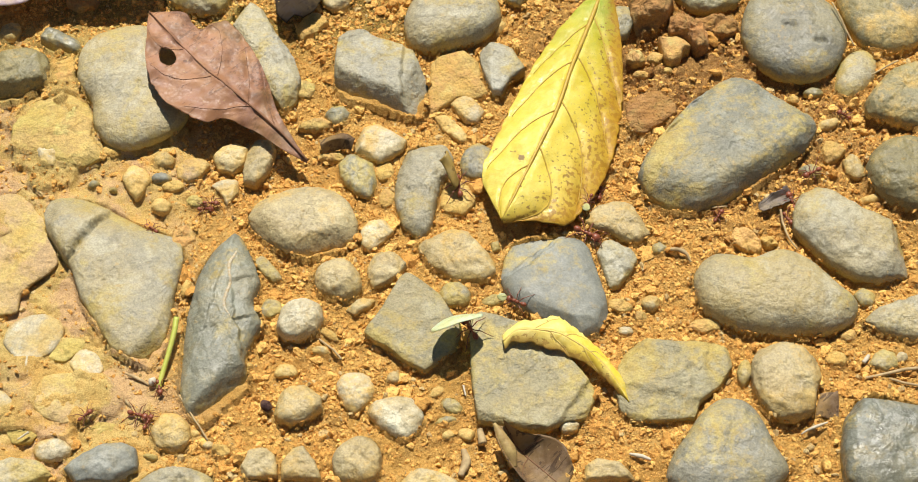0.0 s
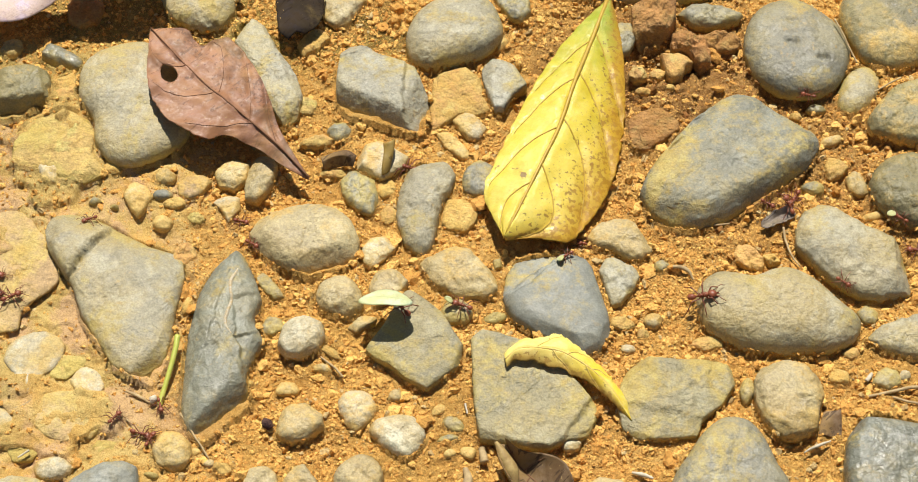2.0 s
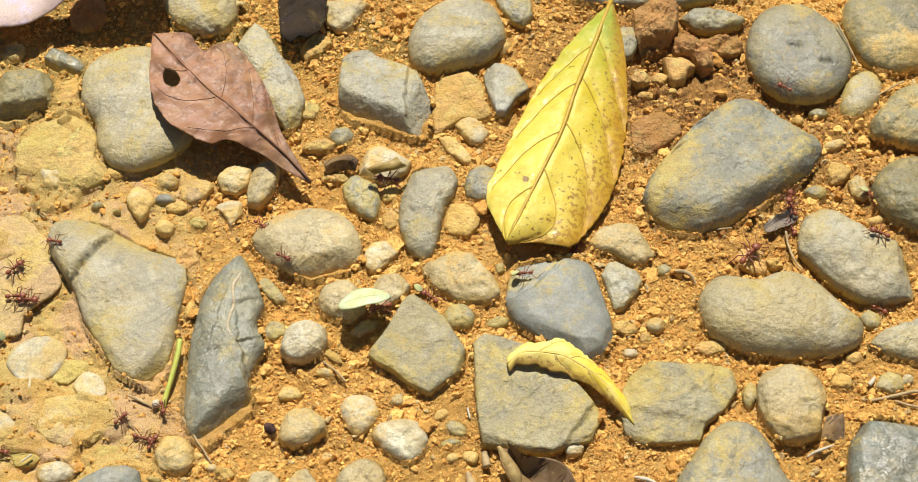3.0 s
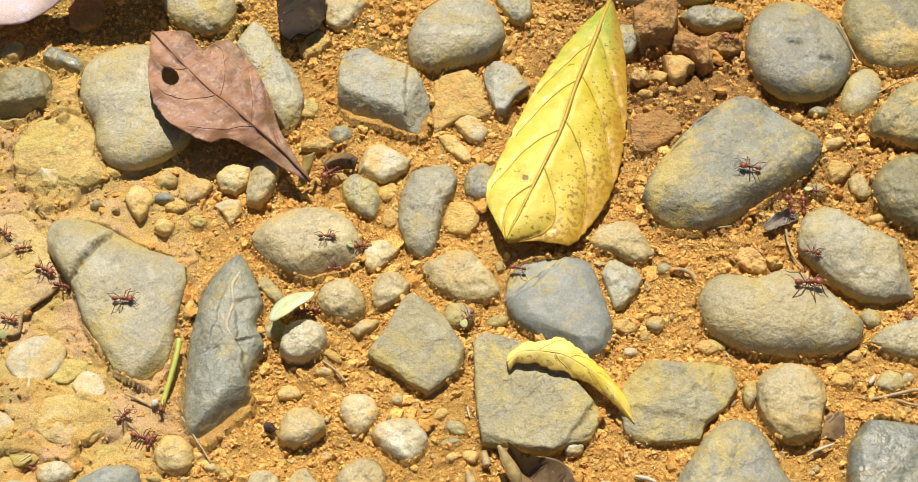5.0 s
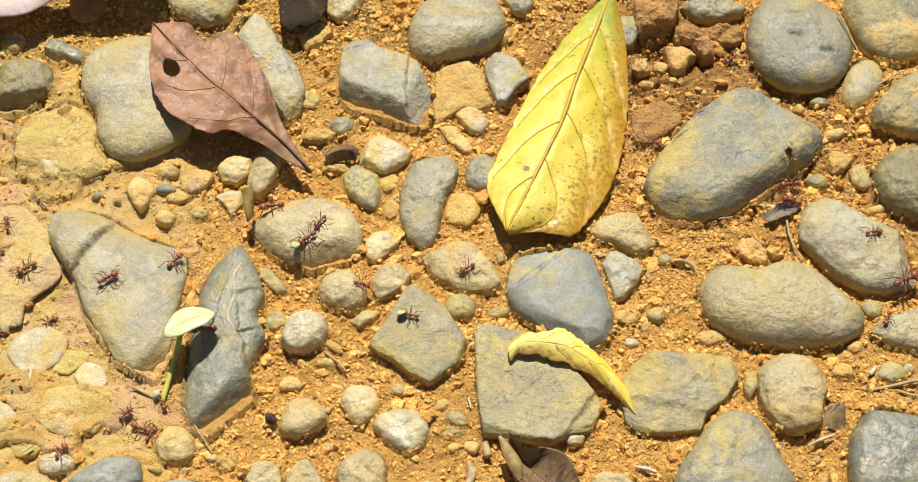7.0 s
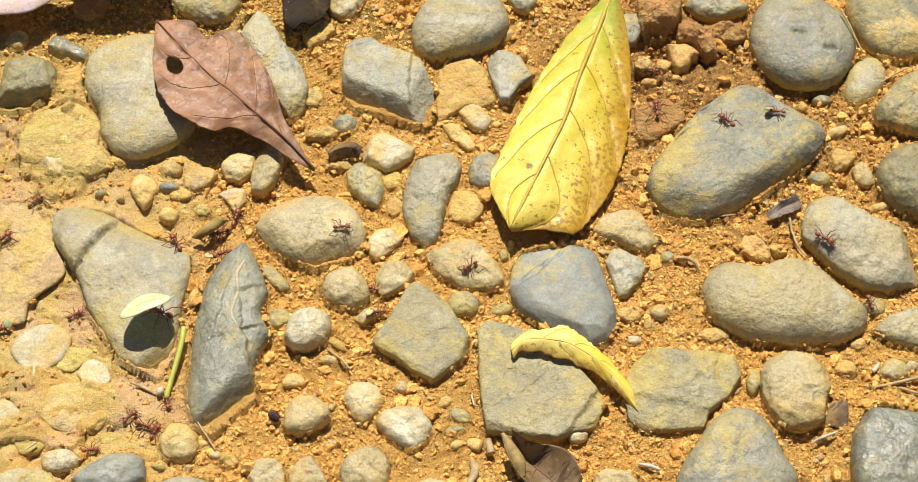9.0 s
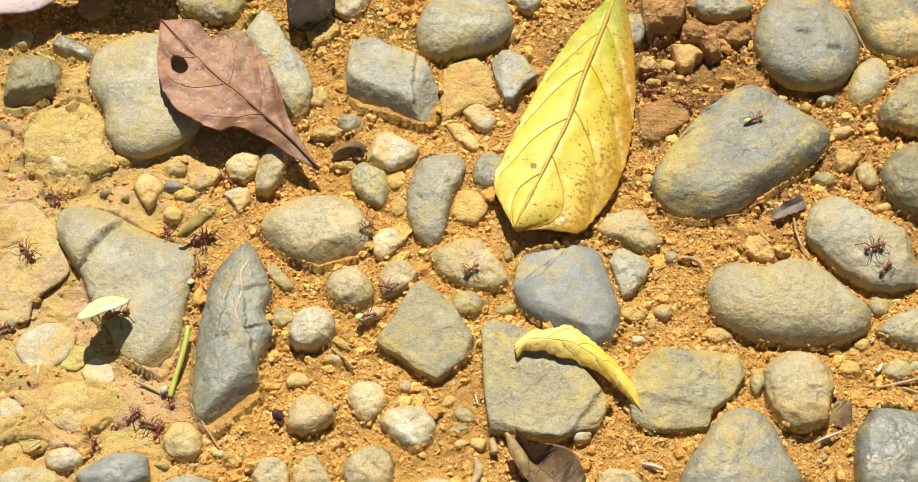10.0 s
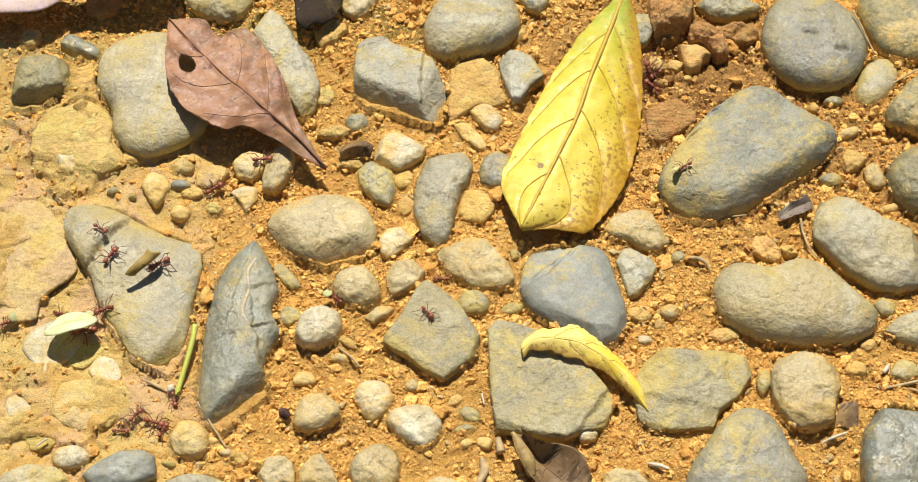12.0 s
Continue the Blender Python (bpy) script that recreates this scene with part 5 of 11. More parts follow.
stone(147.9, 10.9, ((3.6, 2.3), (-0.3, 1.8), (-4.0, 0.3), (-5.2, -1.5), (-3.3, -2.3), (0.4, -2.0), (3.8, -0.4), (5.2, 1.3)), 2.8, "small tan pebble bedded in the soil", "tan", n=2.4)
stone(136.0, 43.5, ((2.8, 2.8), (-0.6, 2.2), (-3.5, 0.4), (-4.2, -1.5), (-2.9, -2.8), (0.6, -2.1), (3.4, -0.3), (4.2, 1.7)), 2.8, "small pale flat pebble", "pale", n=2.4)
stone(132.2, 58.0, ((2.5, 1.6), (0.2, 2.2), (-2.3, 1.7), (-4.0, 0.0), (-2.3, -1.5), (-0.1, -2.2), (2.4, -1.6), (4.0, 0.0)), 2.8, "small dark grey pebble", "slate", n=2.4, facets=2)
stone(124.6, 55.0, ((1.7, 1.3), (-0.1, 1.9), (-2.0, 1.3), (-2.4, 0.0), (-1.8, -1.1), (-0.3, -1.9), (1.7, -1.4), (2.4, 0.0)), 2.3, "small ochre clay lump", "clay", n=2.4, name="clay_lump", facets=2)
stone(-88.6, -83.3, ((0.5, 0.4), (-0.0, 0.6), (-0.5, 0.5), (-0.7, 0.0), (-0.6, -0.5), (-0.0, -0.6), (0.5, -0.4), (0.7, 0.0)), 1.6, "tiny tan pebble bedded in the soil", "tan", n=2.4)
stone(150.1, -53.3, ((1.9, 1.4), (0.1, 2.1), (-1.9, 1.5), (-2.4, 0.0), (-2.1, -1.5), (-0.2, -2.1), (1.7, -1.4), (2.4, 0.0)), 2.8, "small white pebble bedded in the soil", "bare", n=2.4)
stone(117.1, -80.2, ((1.2, 0.9), (-0.1, 1.1), (-1.2, 0.7), (-1.7, -0.0), (-1.4, -0.9), (-0.2, -1.1), (1.1, -0.9), (1.7, -0.0)), 2.3, "small ochre clay lump", "clay", n=2.4, name="clay_lump")
stone(-91.9, -26.5, ((1.8, 2.1), (1.0, 3.9), (-0.5, 2.4), (-1.6, 0.3), (-1.8, -2.5), (-0.8, -3.9), (0.7, -3.2), (1.8, -0.6)), 3.5, "ochre clay crumb beside the slate slab", "clay", n=4, name="clay_lump", facets=3)
stone(-94.5, -5.4, ((3.9, 2.3), (1.5, 4.9), (-1.8, 4.2), (-4.0, 1.1), (-4.2, -3.0), (-1.4, -4.9), (1.6, -4.7), (4.2, -1.9)), 2.8, "ochre clay lump bedded in the soil", "clay", n=4, name="clay_lump", facets=4, rough=1.5)
stone(4.0, -81.5, ((2.6, 1.0), (0.9, 2.3), (-1.4, 2.3), (-2.6, 0.9), (-2.4, -0.8), (-0.8, -1.9), (1.4, -2.3), (2.5, -0.8)), 2.3, "tiny tan stone bedded in the soil", "tan", n=4)
stone(-152.6, -13.6, ((-9.0, -25.8), (-1.3, -23.6), (4.1, -22.4), (4.6, -15.5), (8.1, -10.9), (12.7, -7.4), (15.8, -2.7), (13.4, 4.4), (8.0, 15.3), (0.5, 25.8), (-7.8, 25.8), (-15.8, 23.9)), 1.8, "cracked plate of pinkish dried mud", "rosy", n=4, name="mud_plate", roundness=0.3, rough=1.3)
stone(-126.5, -69.0, ((-12.3, -2.5), (-8.9, -6.7), (-1.8, -9.5), (7.6, -7.8), (11.9, -2.4), (12.3, 3.0), (0.9, 9.5), (-10.7, 8.4)), 1.8, "smooth plate of pinkish dried mud", "rosy", n=4, name="mud_plate", roundness=0.3, rough=1.3)
stone(-130.1, -49.8, ((-6.0, -3.7), (0.0, -4.6), (5.4, 0.3), (6.0, 4.1), (-5.0, 4.6)), 1.3, "thin yellow crust of dried mud", "mud", n=4, name="mud_plate", roundness=0.3, rough=1.3)
stone(-115.0, -80.4, ((-4.2, 0.4), (-2.3, -3.2), (3.3, -1.7), (4.2, 2.5), (-2.0, 3.2)), 1.3, "thin yellow crust of dried mud", "mud", n=4, name="mud_plate", roundness=0.3, rough=1.3)
stone(-140.7, -80.3, ((-5.7, -0.8), (-3.3, -4.6), (2.4, -3.9), (5.7, 0.9), (2.3, 4.6), (-5.4, 4.5)), 1.3, "thin greenish crust of dried mud", "mud", n=4, name="mud_plate", roundness=0.3, rough=1.3)


def quartz_vein(on, path, radii, label):
    """A pale mineral band along the face of a stone; path in millimetres from its centre."""
    co = np.zeros(len(on.data.vertices) * 3)
    on.data.vertices.foreach_get("co", co)
    co = co.reshape(-1, 3) * 1000
    flat = open_curve(path, 40)
    flat += 0.35 * np.stack([fbm(np.stack([flat[:, 0] * 0.5, flat[:, 1] * 0.5, np.full(len(flat), k)], 1), 2) for k in (1.0, 30.0)], 1)
    top = []
    for a in flat:
        near = np.linalg.norm(co[:, :2] - a, axis=1) < 0.8
        top.append(np.median(co[near, 2]) if near.any() else 0.0)
    pts = np.column_stack([flat, np.array(top) - 0.3])
    verts, faces = tube(pts, radii, 7)
    part("quartz_vein", mesh_of("quartz_vein", verts / 1000, faces, QUARTZ), on, label)


for slab in [o for o in scene.objects if o.get("label", "").startswith("dark slate slab")]:
    quartz_vein(slab, ((4.5, 30.0), (1.5, 22.0), (2.2, 14.0), (0.5, 6.0), (3.0, 1.0)), (0.2, 0.8, 0.6, 0.8, 0.3), "pale cream quartz vein")

def banked_height(x, y):
    """The soil with its banks of loose earth against the stones, in metres."""
    z = soil_height(x, y)
    bank, hollow = np.zeros_like(z), np.zeros_like(z)
    for (px, py), tall in zip(FOOTPRINTS, HEIGHTS):
        steps = np.arange(0, len(px), 0.2)
        px, py = (np.interp(steps, np.arange(len(v) + 1), np.append(v, v[0])) / 1000 for v in (px, py))
        near = np.nonzero((x > px.min() - 0.007) & (x < px.max() + 0.007) & (y > py.min() - 0.007) & (y < py.max() + 0.007))[0]
        if len(near):
            away = np.sqrt((x[near, None] - px) ** 2 + (y[near, None] - py) ** 2)
            k = away.argmin(1)
            gap = away[np.arange(len(near)), k]
            lee = np.clip(0.5 - 0.5 * (y[near] - py[k]) / (gap + 1e-5), 0, 1) * (gap > 0.0002)
            rise = min(0.42 * tall, 4.2) / 1000 * (1 - 0.75 * lee) * np.exp(-(gap / 0.0034) ** 1.3)
            bank[near] = np.maximum(bank[near], rise)
            hollow[near] = np.maximum(hollow[near], lee * min(0.11 * tall, 1.1) / 1000 * np.exp(-(gap / 0.0016) ** 2))
    p = np.stack([x, y, np.zeros_like(x)], 1)
    return z + bank * np.clip(0.75 + 0.42 * fbm(p * 110 + 61, 2) + 0.2 * fbm(p * 420 + 16, 2), 0.1, 1.2) - hollow


def ground_sheet():
    def axis(low, high, step):
        inner = np.arange(low, high + step / 2, step)
        out = np.cumsum(0.002 * 1.28 ** np.arange(42))
        return np.concatenate([low - out[::-1], inner, high + out])
    xs, ys = axis(-0.185, 0.185, 0.00075), axis(-0.12, 0.135, 0.00075)
    gx, gy = np.meshgrid(xs, ys)
    x, y = gx.ravel(), gy.ravel()
    verts = np.stack([x, y, banked_height(x, y)], 1)
    w, h = len(xs), len(ys)
    i = (np.arange(h - 1)[:, None] * w + np.arange(w - 1)[None]).ravel()
    me = mesh_of("ground", verts, np.stack([i, i + 1, i + w + 1, i + w], 1), SOIL)
    layer = me.color_attributes.new("soil", "FLOAT_COLOR", "POINT")
    red, algae_shade, packed = soil_kind(x, y)
    layer.data.foreach_set("color", np.stack([red, algae_shade, packed, np.ones_like(red)], 1).ravel().astype(np.float32))
    return tagged(new("ground", me), "ochre clay soil, loose and crumbly between stones", "ground", kind="structure")


ground_sheet()

# ---- loose crumbs of soil and grit between the stones ----
def inside_any(x, y, margin=0.96):
    hit = np.zeros(len(x), bool)
    for px, py in FOOTPRINTS:
        cx, cy = px.mean(), py.mean()
        reach = np.hypot(px - cx, py - cy).max()
        near = np.nonzero(np.hypot(x - cx, y - cy) < reach)[0]
        if not len(near):
            continue
        ax, ay = cx + (px - cx) * margin, cy + (py - cy) * margin
        bx, by = np.roll(ax, -1), np.roll(ay, -1)
        sx, sy = x[near][:, None], y[near][:, None]
        cross = ((ay > sy) != (by > sy)) & (sx < (bx - ax) * (sy - ay) / (by - ay + 1e-9) + ax)
        hit[near] |= cross.sum(1) % 2 == 1
    return hit


def crumbs(name, count, small, large, material, label, seed, density, fine=False):
    """Many small angular lumps lying on the soil, joined in one mesh."""
    rng = np.random.default_rng(seed)
    x, y = rng.uniform(-185, 185, count * 5), rng.uniform(-120, 140, count * 5)
    keep = (~inside_any(x, y)) & (rng.random(len(x)) < density(x / 1000, y / 1000))
    x, y = x[keep][:count], y[keep][:count]
    n = len(x)
    g = (1 + 5 ** 0.5) / 2
    ico = np.array([(-1, g, 0), (1, g, 0), (-1, -g, 0), (1, -g, 0), (0, -1, g), (0, 1, g), (0, -1, -g), (0, 1, -g), (g, 0, -1), (g, 0, 1), (-g, 0, -1), (-g, 0, 1)]) / 1.902
    tri = [(0, 11, 5), (0, 5, 1), (0, 1, 7), (0, 7, 10), (0, 10, 11), (1, 5, 9), (5, 11, 4), (11, 10, 2), (10, 7, 6), (7, 1, 8),
           (3, 9, 4), (3, 4, 2), (3, 2, 6), (3, 6, 8), (3, 8, 9), (4, 9, 5), (2, 4, 11), (6, 2, 10), (8, 6, 7), (9, 8, 1)]
    if fine:
        points, middle, split = ico.tolist(), {}, []
        for a, b, c in tri:
            ends = []
            for e in ((a, b), (b, c), (c, a)):
                key = tuple(sorted(e))
                if key not in middle:
                    mid = (ico[key[0]] + ico[key[1]]) / 2
                    middle[key] = len(points)
                    points.append((mid / np.linalg.norm(mid)).tolist())
                ends.append(middle[key])
            d, e, f = ends
            split += [(a, d, f), (b, e, d), (c, f, e), (d, e, f)]
        ico, tri = np.array(points), split
    tri, k = np.array(tri), len(ico)
    radius = small * (large / small) ** (rng.random(n) ** 2.2)
    squash = rng.uniform(0.5, 1.3, (n, 1, 3))
    knobs = fbm((ico[None] * 1.1 + rng.uniform(0, 90, (n, 1, 3))).reshape(-1, 3), 2).reshape(n, k, 1)
    lumps = ico[None] * (1 + 0.55 * knobs) * rng.uniform(0.8, 1.18, (n, k, 1)) * squash
    turn = rng.uniform(0, 2 * np.pi, n)
    c, s = np.cos(turn)[:, None], np.sin(turn)[:, None]
    lx, ly = lumps[:, :, 0] * c - lumps[:, :, 1] * s, lumps[:, :, 0] * s + lumps[:, :, 1] * c
    z0 = banked_height(x / 1000, y / 1000) * 1000 + radius * 0.08
    verts = np.stack([lx * radius[:, None] + x[:, None], ly * radius[:, None] + y[:, None], lumps[:, :, 2] * radius[:, None] * 0.85 + z0[:, None]], 2).reshape(-1, 3)
    faces = (tri[None] + k * np.arange(n)[:, None, None]).reshape(-1, 3)
    return tagged(new(name, mesh_of(name, verts / 1000, faces, material, False)), label, "soil crumbs", kind="stuff")


def crumb_share(x, y):
    red, algae_shade, packed = soil_kind(x, y)
    patch = fbm(np.stack([x * 45, y * 45, np.full_like(x, 8.0)], 1), 2)
    return np.clip(0.95 + 0.6 * patch, 0.3, 1) * (1 - 0.84 * packed) * (1 - 0.55 * np.clip(red, 0, 1))


def red_share(x, y):
    return np.clip(soil_kind(x, y)[0] * 1.4 - 0.15, 0, 1)


RED_CRUMB = crumb_material("red_soil_crumb", (0.52, 0.28, 0.08), (0.28, 0.125, 0.036))
crumbs("soil_crumbs", 2400, 0.3, 1.6, RED_CRUMB, "red-brown crumbs of loose clay soil", 8, red_share, True)
crumbs("soil_crumbs", 34000, 0.28, 0.72, CRUMB, "fine ochre crumbs of dry clay soil", 3, crumb_share)
crumbs("soil_crumbs", 14500, 0.42, 1.1, CRUMB, "small ochre lumps of dry clay soil", 4, crumb_share)
crumbs("soil_crumbs", 3600, 0.65, 1.6, CRUMB, "rounded ochre lumps of dry clay soil", 7, crumb_share, True)
crumbs("soil_crumbs", 550, 1.3, 2.9, CRUMB, "larger ochre lumps of dry clay soil", 6, crumb_share, True)
crumbs("grit", 1500, 0.4, 1.5, GRIT, "pale brown grit between the stones", 5, crumb_share, True)


# ---- leaves and plant scraps ----
def sheet_points(mid, left, right, rows, cols, droop, curl, crumple=1.0, torn=0.022):
    """A grid over a blade that hangs between its midrib and its two edges (millimetres)."""
    m, a, b = open_curve(mid, rows), open_curve(left, rows), open_curve(right, rows)
    for edge, shift in ((a, 3.0), (b, 57.0)):
        worn = fbm(edge * 0.55 + shift, 3)
        edge += (m - edge) * (torn * worn)[:, None]
        edge[:, 2] += 0.7 * fbm(edge * 0.16 + shift, 2)
    v = np.linspace(-1, 1, cols)
    grid = np.where(v[None, :, None] < 0, m[:, None] + (a - m)[:, None] * -v[None, :, None], m[:, None] + (b - m)[:, None] * v[None, :, None])
    grid = grid.copy()
    grid[:, :, 2] += droop * (1 - v ** 2)[None] + curl * (np.abs(v) ** 4)[None]
    wrinkle = fbm(grid.reshape(-1, 3) * 0.12 + 40, 2).reshape(rows, cols)
    grid[:, :, 2] += 0.5 * crumple * wrinkle
    grid[:, :, 2] += 0.10 * crumple * (1 - np.abs(fbm(grid.reshape(-1, 3) * 0.3 + 70, 2))).reshape(rows, cols)
    return grid


def blade(name, grid, material, parent, thickness=0.3, hole=None, label=""):
    """The solid blade over a grid of points; hole: (row, column, height, width) left out, in shares of the grid."""
    rows, cols = grid.shape[:2]
    verts = np.vstack([grid.reshape(-1, 3), grid.reshape(-1, 3) - np.array([0, 0, thickness])])
    n = rows * cols
    keep = np.ones((rows - 1, cols - 1), bool)
    if hole:
        r, c = np.meshgrid((np.arange(rows - 1) + 0.5) / rows, (np.arange(cols - 1) + 0.5) / cols, indexing="ij")
        keep = ((r - hole[0]) / hole[2]) ** 2 + ((c - hole[1]) / hole[3]) ** 2 > 1
        flat = grid.reshape(-1, 3)
        gr, gc = np.repeat(np.arange(rows), cols) / rows, np.tile(np.arange(cols), rows) / cols
        away = np.hypot((gr - hole[0]) / hole[2], (gc - hole[1]) / hole[3])
        inner = (away < 1.12) & (away > 0.3)
        r2 = hole[0] + (gr - hole[0]) / np.maximum(away, 0.01)
        c2 = hole[1] + (gc - hole[1]) / np.maximum(away, 0.01)
        moved = grid_at(grid, r2 * rows / (rows - 1), c2 * cols / (cols - 1) * 2 - 1)
        flat = np.where(inner[:, None], moved, flat)
        verts = np.vstack([flat, flat - np.array([0, 0, thickness])])
    faces, edges = [], {}
    for i in range(rows - 1):
        for j in range(cols - 1):
            if keep[i, j]:
                q = (i * cols + j, i * cols + j + 1, (i + 1) * cols + j + 1, (i + 1) * cols + j)
                faces += [q, tuple(k + n for k in q[::-1])]
                for a, b in zip(q, q[1:] + q[:1]):
                    edges[(a, b)] = True
    faces += [(b, a, a + n, b + n) for a, b in edges if (b, a) not in edges]
    me = mesh_of(name, verts / 1000, faces, material)
    uv = me.uv_layers.new(name="UVMap")
    u, v = np.repeat(np.linspace(0, 1, rows), cols), np.tile(np.linspace(0, 1, cols), rows)
    both = np.stack([np.concatenate([u, u]), np.concatenate([v, v])], 1)
    loops = np.zeros(len(me.loops), dtype=np.int32)
    me.loops.foreach_get("vertex_index", loops)
    uv.data.foreach_set("uv", both[loops].ravel())
    return part(name, me, parent, label) if parent else new(name, me)


def grid_at(grid, u, v):
    rows, cols = grid.shape[:2]
    i, j = np.clip(u, 0, 1) * (rows - 1), (np.clip(v, -1, 1) + 1) / 2 * (cols - 1)
    a, b = np.minimum(i.astype(int), rows - 2), np.minimum(j.astype(int), cols - 2)
    s, t = (i - a)[:, None], (j - b)[:, None]
    return grid[a, b] * (1 - s) * (1 - t) + grid[a + 1, b] * s * (1 - t) + grid[a, b + 1] * (1 - s) * t + grid[a + 1, b + 1] * s * t


def vein(name, grid, path, radii, material, parent, lift=0.1):
    u, v = open_curve(path, 22).T
    pts = grid_at(grid, u, v) + np.array([0, 0, lift])
    verts, faces = tube(pts, radii, 6)
    return part(name, mesh_of(name, verts / 1000, faces, material), parent)


def leaf(label, mid, left, right, material, vein_material, sides, droop=1.5, curl=0.0, rib=(0.7, 0.15), bend=0.14, hole=None, name="fallen_leaf", rows=70, cols=41, vein_lift=0.1, quilt=0.0, crumple=1.0, torn=0.022):
    """A fallen leaf with its blade, midrib and side veins; sides: (left, where on the rib) for each vein."""
    root = tagged(new(name), label, "leaf")
    grid = sheet_points(mid, left, right, rows, cols, droop, curl, crumple, torn)
    if quilt:
        line, across = np.linspace(0, 1, rows)[:, None], np.linspace(-1, 1, cols)[None]
        for side in (-1, 1):
            near = np.full((rows, cols), 9.0)
            for s0, u in sides:
                if s0 == side:
                    near = np.minimum(near, np.abs(line - u - 1.25 * bend * np.abs(across) ** 1.7))
            grid[:, :, 2] -= quilt * np.exp(-(near / 0.035) ** 2) * ((across * side) > 0) * np.abs(across) ** 0.3
        grid[:, :, 2] -= quilt * np.exp(-(across / 0.07) ** 2)
    base = grid.reshape(-1, 3).mean(0)
    root.location = (base[0] / 1000, base[1] / 1000, 0)
    grid = grid - np.array([base[0], base[1], 0])
    blade("blade", grid, material, root, hole=hole)
    vein("midrib", grid, ((0.0, 0.0), (0.5, 0.0), (1.0, 0.0)), rib, vein_material, root, vein_lift)
    for side, u in sides:
        reach = max(0.03, min(0.95, u + 1.05 * bend))
        vein("side_vein", grid, ((u, 0.0), (u + 0.29 * bend, side * 0.42), (u + 0.6 * bend, side * 0.65), (reach, side * 0.9)), (rib[0] * 0.72, rib[0] * 0.3), vein_material, root, vein_lift)
    return root


def scrap(label, mid, left, right, material, droop=1.0, curl=0.0, name="leaf_scrap", crumple=1.0, torn=0.022):
    """A torn piece of leaf without veins of its own."""
    grid = sheet_points(mid, left, right, 30, 21, droop, curl, crumple, torn)
    base = grid.reshape(-1, 3).mean(0)
    ob = blade(name, grid - np.array([base[0], base[1], 0]), material, None, 0.35)
    ob.location = (base[0] / 1000, base[1] / 1000, 0)
    return tagged(ob, label, "leaf")


def stick(label, points, radii, material, name="twig", category="twig"):
    pts = open_curve(points, 26)
    pts += 0.12 * np.stack([fbm(pts * 0.4 + k, 2) for k in (0, 50, 90)], 1)
    base = pts[len(pts) // 2].copy()
    base[2] = 0
    verts, faces = tube(pts - base, radii, 9)
    ob = new(name, mesh_of(name, verts / 1000, faces, material))
    ob.location = base / 1000
    return tagged(ob, label, category)


leaf("large fallen yellow leaf, green towards its apex, with brown specks",
     ((16.6, -3.8, 9.8), (23.6, 10.7, 12.4), (30.5, 26.1, 13.1), (36.8, 41.3, 12.4), (42.7, 61.0, 11.2), (50.1, 82.7, 9.2), (57.9, 106.4, 7.2)),
     ((16.4, -3.6, 9.8), (12.6, 6.0, 9.5), (9.7, 15.3, 9.2), (12.0, 24.4, 9.2), (17.6, 38.5, 9.2), (25.7, 57.7, 8.5), (35.9, 77.0, 7.9), (47.2, 93.2, 7.6), (57.7, 106.1, 7.2)),
     ((17.0, -4.1, 9.8), (26.6, -2.6, 8.3), (38.7, -3.6, 7.7), (48.4, 8.6, 5.4), (55.2, 22.2, 4.3), (59.4, 38.9, 3.9), (61.8, 58.3, 4.2), (62.0, 81.9, 5.1), (60.1, 96.6, 6.7), (58.1, 106.4, 7.2)),
     YELLOW_LEAF, YELLOW_VEIN, ((-1, 0.20), (-1, 0.42), (-1, 0.62), (-1, 0.79), (1, 0.27), (1, 0.46), (1, 0.65), (1, 0.83)), droop=1.6, rib=(0.45, 1.0), bend=-0.22, rows=130, cols=81, quilt=0.8)
leaf("fallen reddish-brown dry leaf with a round hole and torn edge",
     ((-112.2, 83.4, 15.6), (-100.9, 69.4, 14.8), (-87.1, 54.9, 14.8), (-73.9, 43.2, 13.1), (-60.9, 31.1, 11.5), (-51.7, 20.2, 9.8)),
     ((-112.6, 82.8, 15.6), (-111.1, 59.1, 17.2), (-106.1, 46.6, 16.4), (-98.4, 39.6, 15.6), (-92.0, 36.1, 14.8), (-87.9, 34.9, 13.9), (-81.8, 37.3, 13.1), (-71.4, 33.4, 11.5), (-60.8, 25.6, 10.7), (-51.9, 20.0, 9.8)),
     ((-111.8, 83.9, 15.6), (-104.1, 83.7, 15.6), (-98.6, 83.1, 15.6), (-96.1, 79.2, 14.8), (-92.4, 75.3, 14.8), (-87.7, 79.2, 14.8), (-83.0, 79.7, 14.8), (-75.4, 70.2, 14.8), (-68.2, 55.7, 14.8), (-63.4, 41.4, 13.1), (-57.8, 31.1, 11.5), (-51.5, 20.5, 9.8)),
     BROWN_LEAF, BROWN_VEIN, ((-1, 0.44), (-1, 0.66), (-1, 0.26), (1, 0.46), (1, 0.64), (1, 0.80)), droop=0.6, rib=(0.2, 0.5), bend=-0.17, hole=(0.25, 0.27, 0.047, 0.095), rows=130, cols=81, quilt=-0.6, crumple=1.7, torn=0.02, vein_lift=0.12)
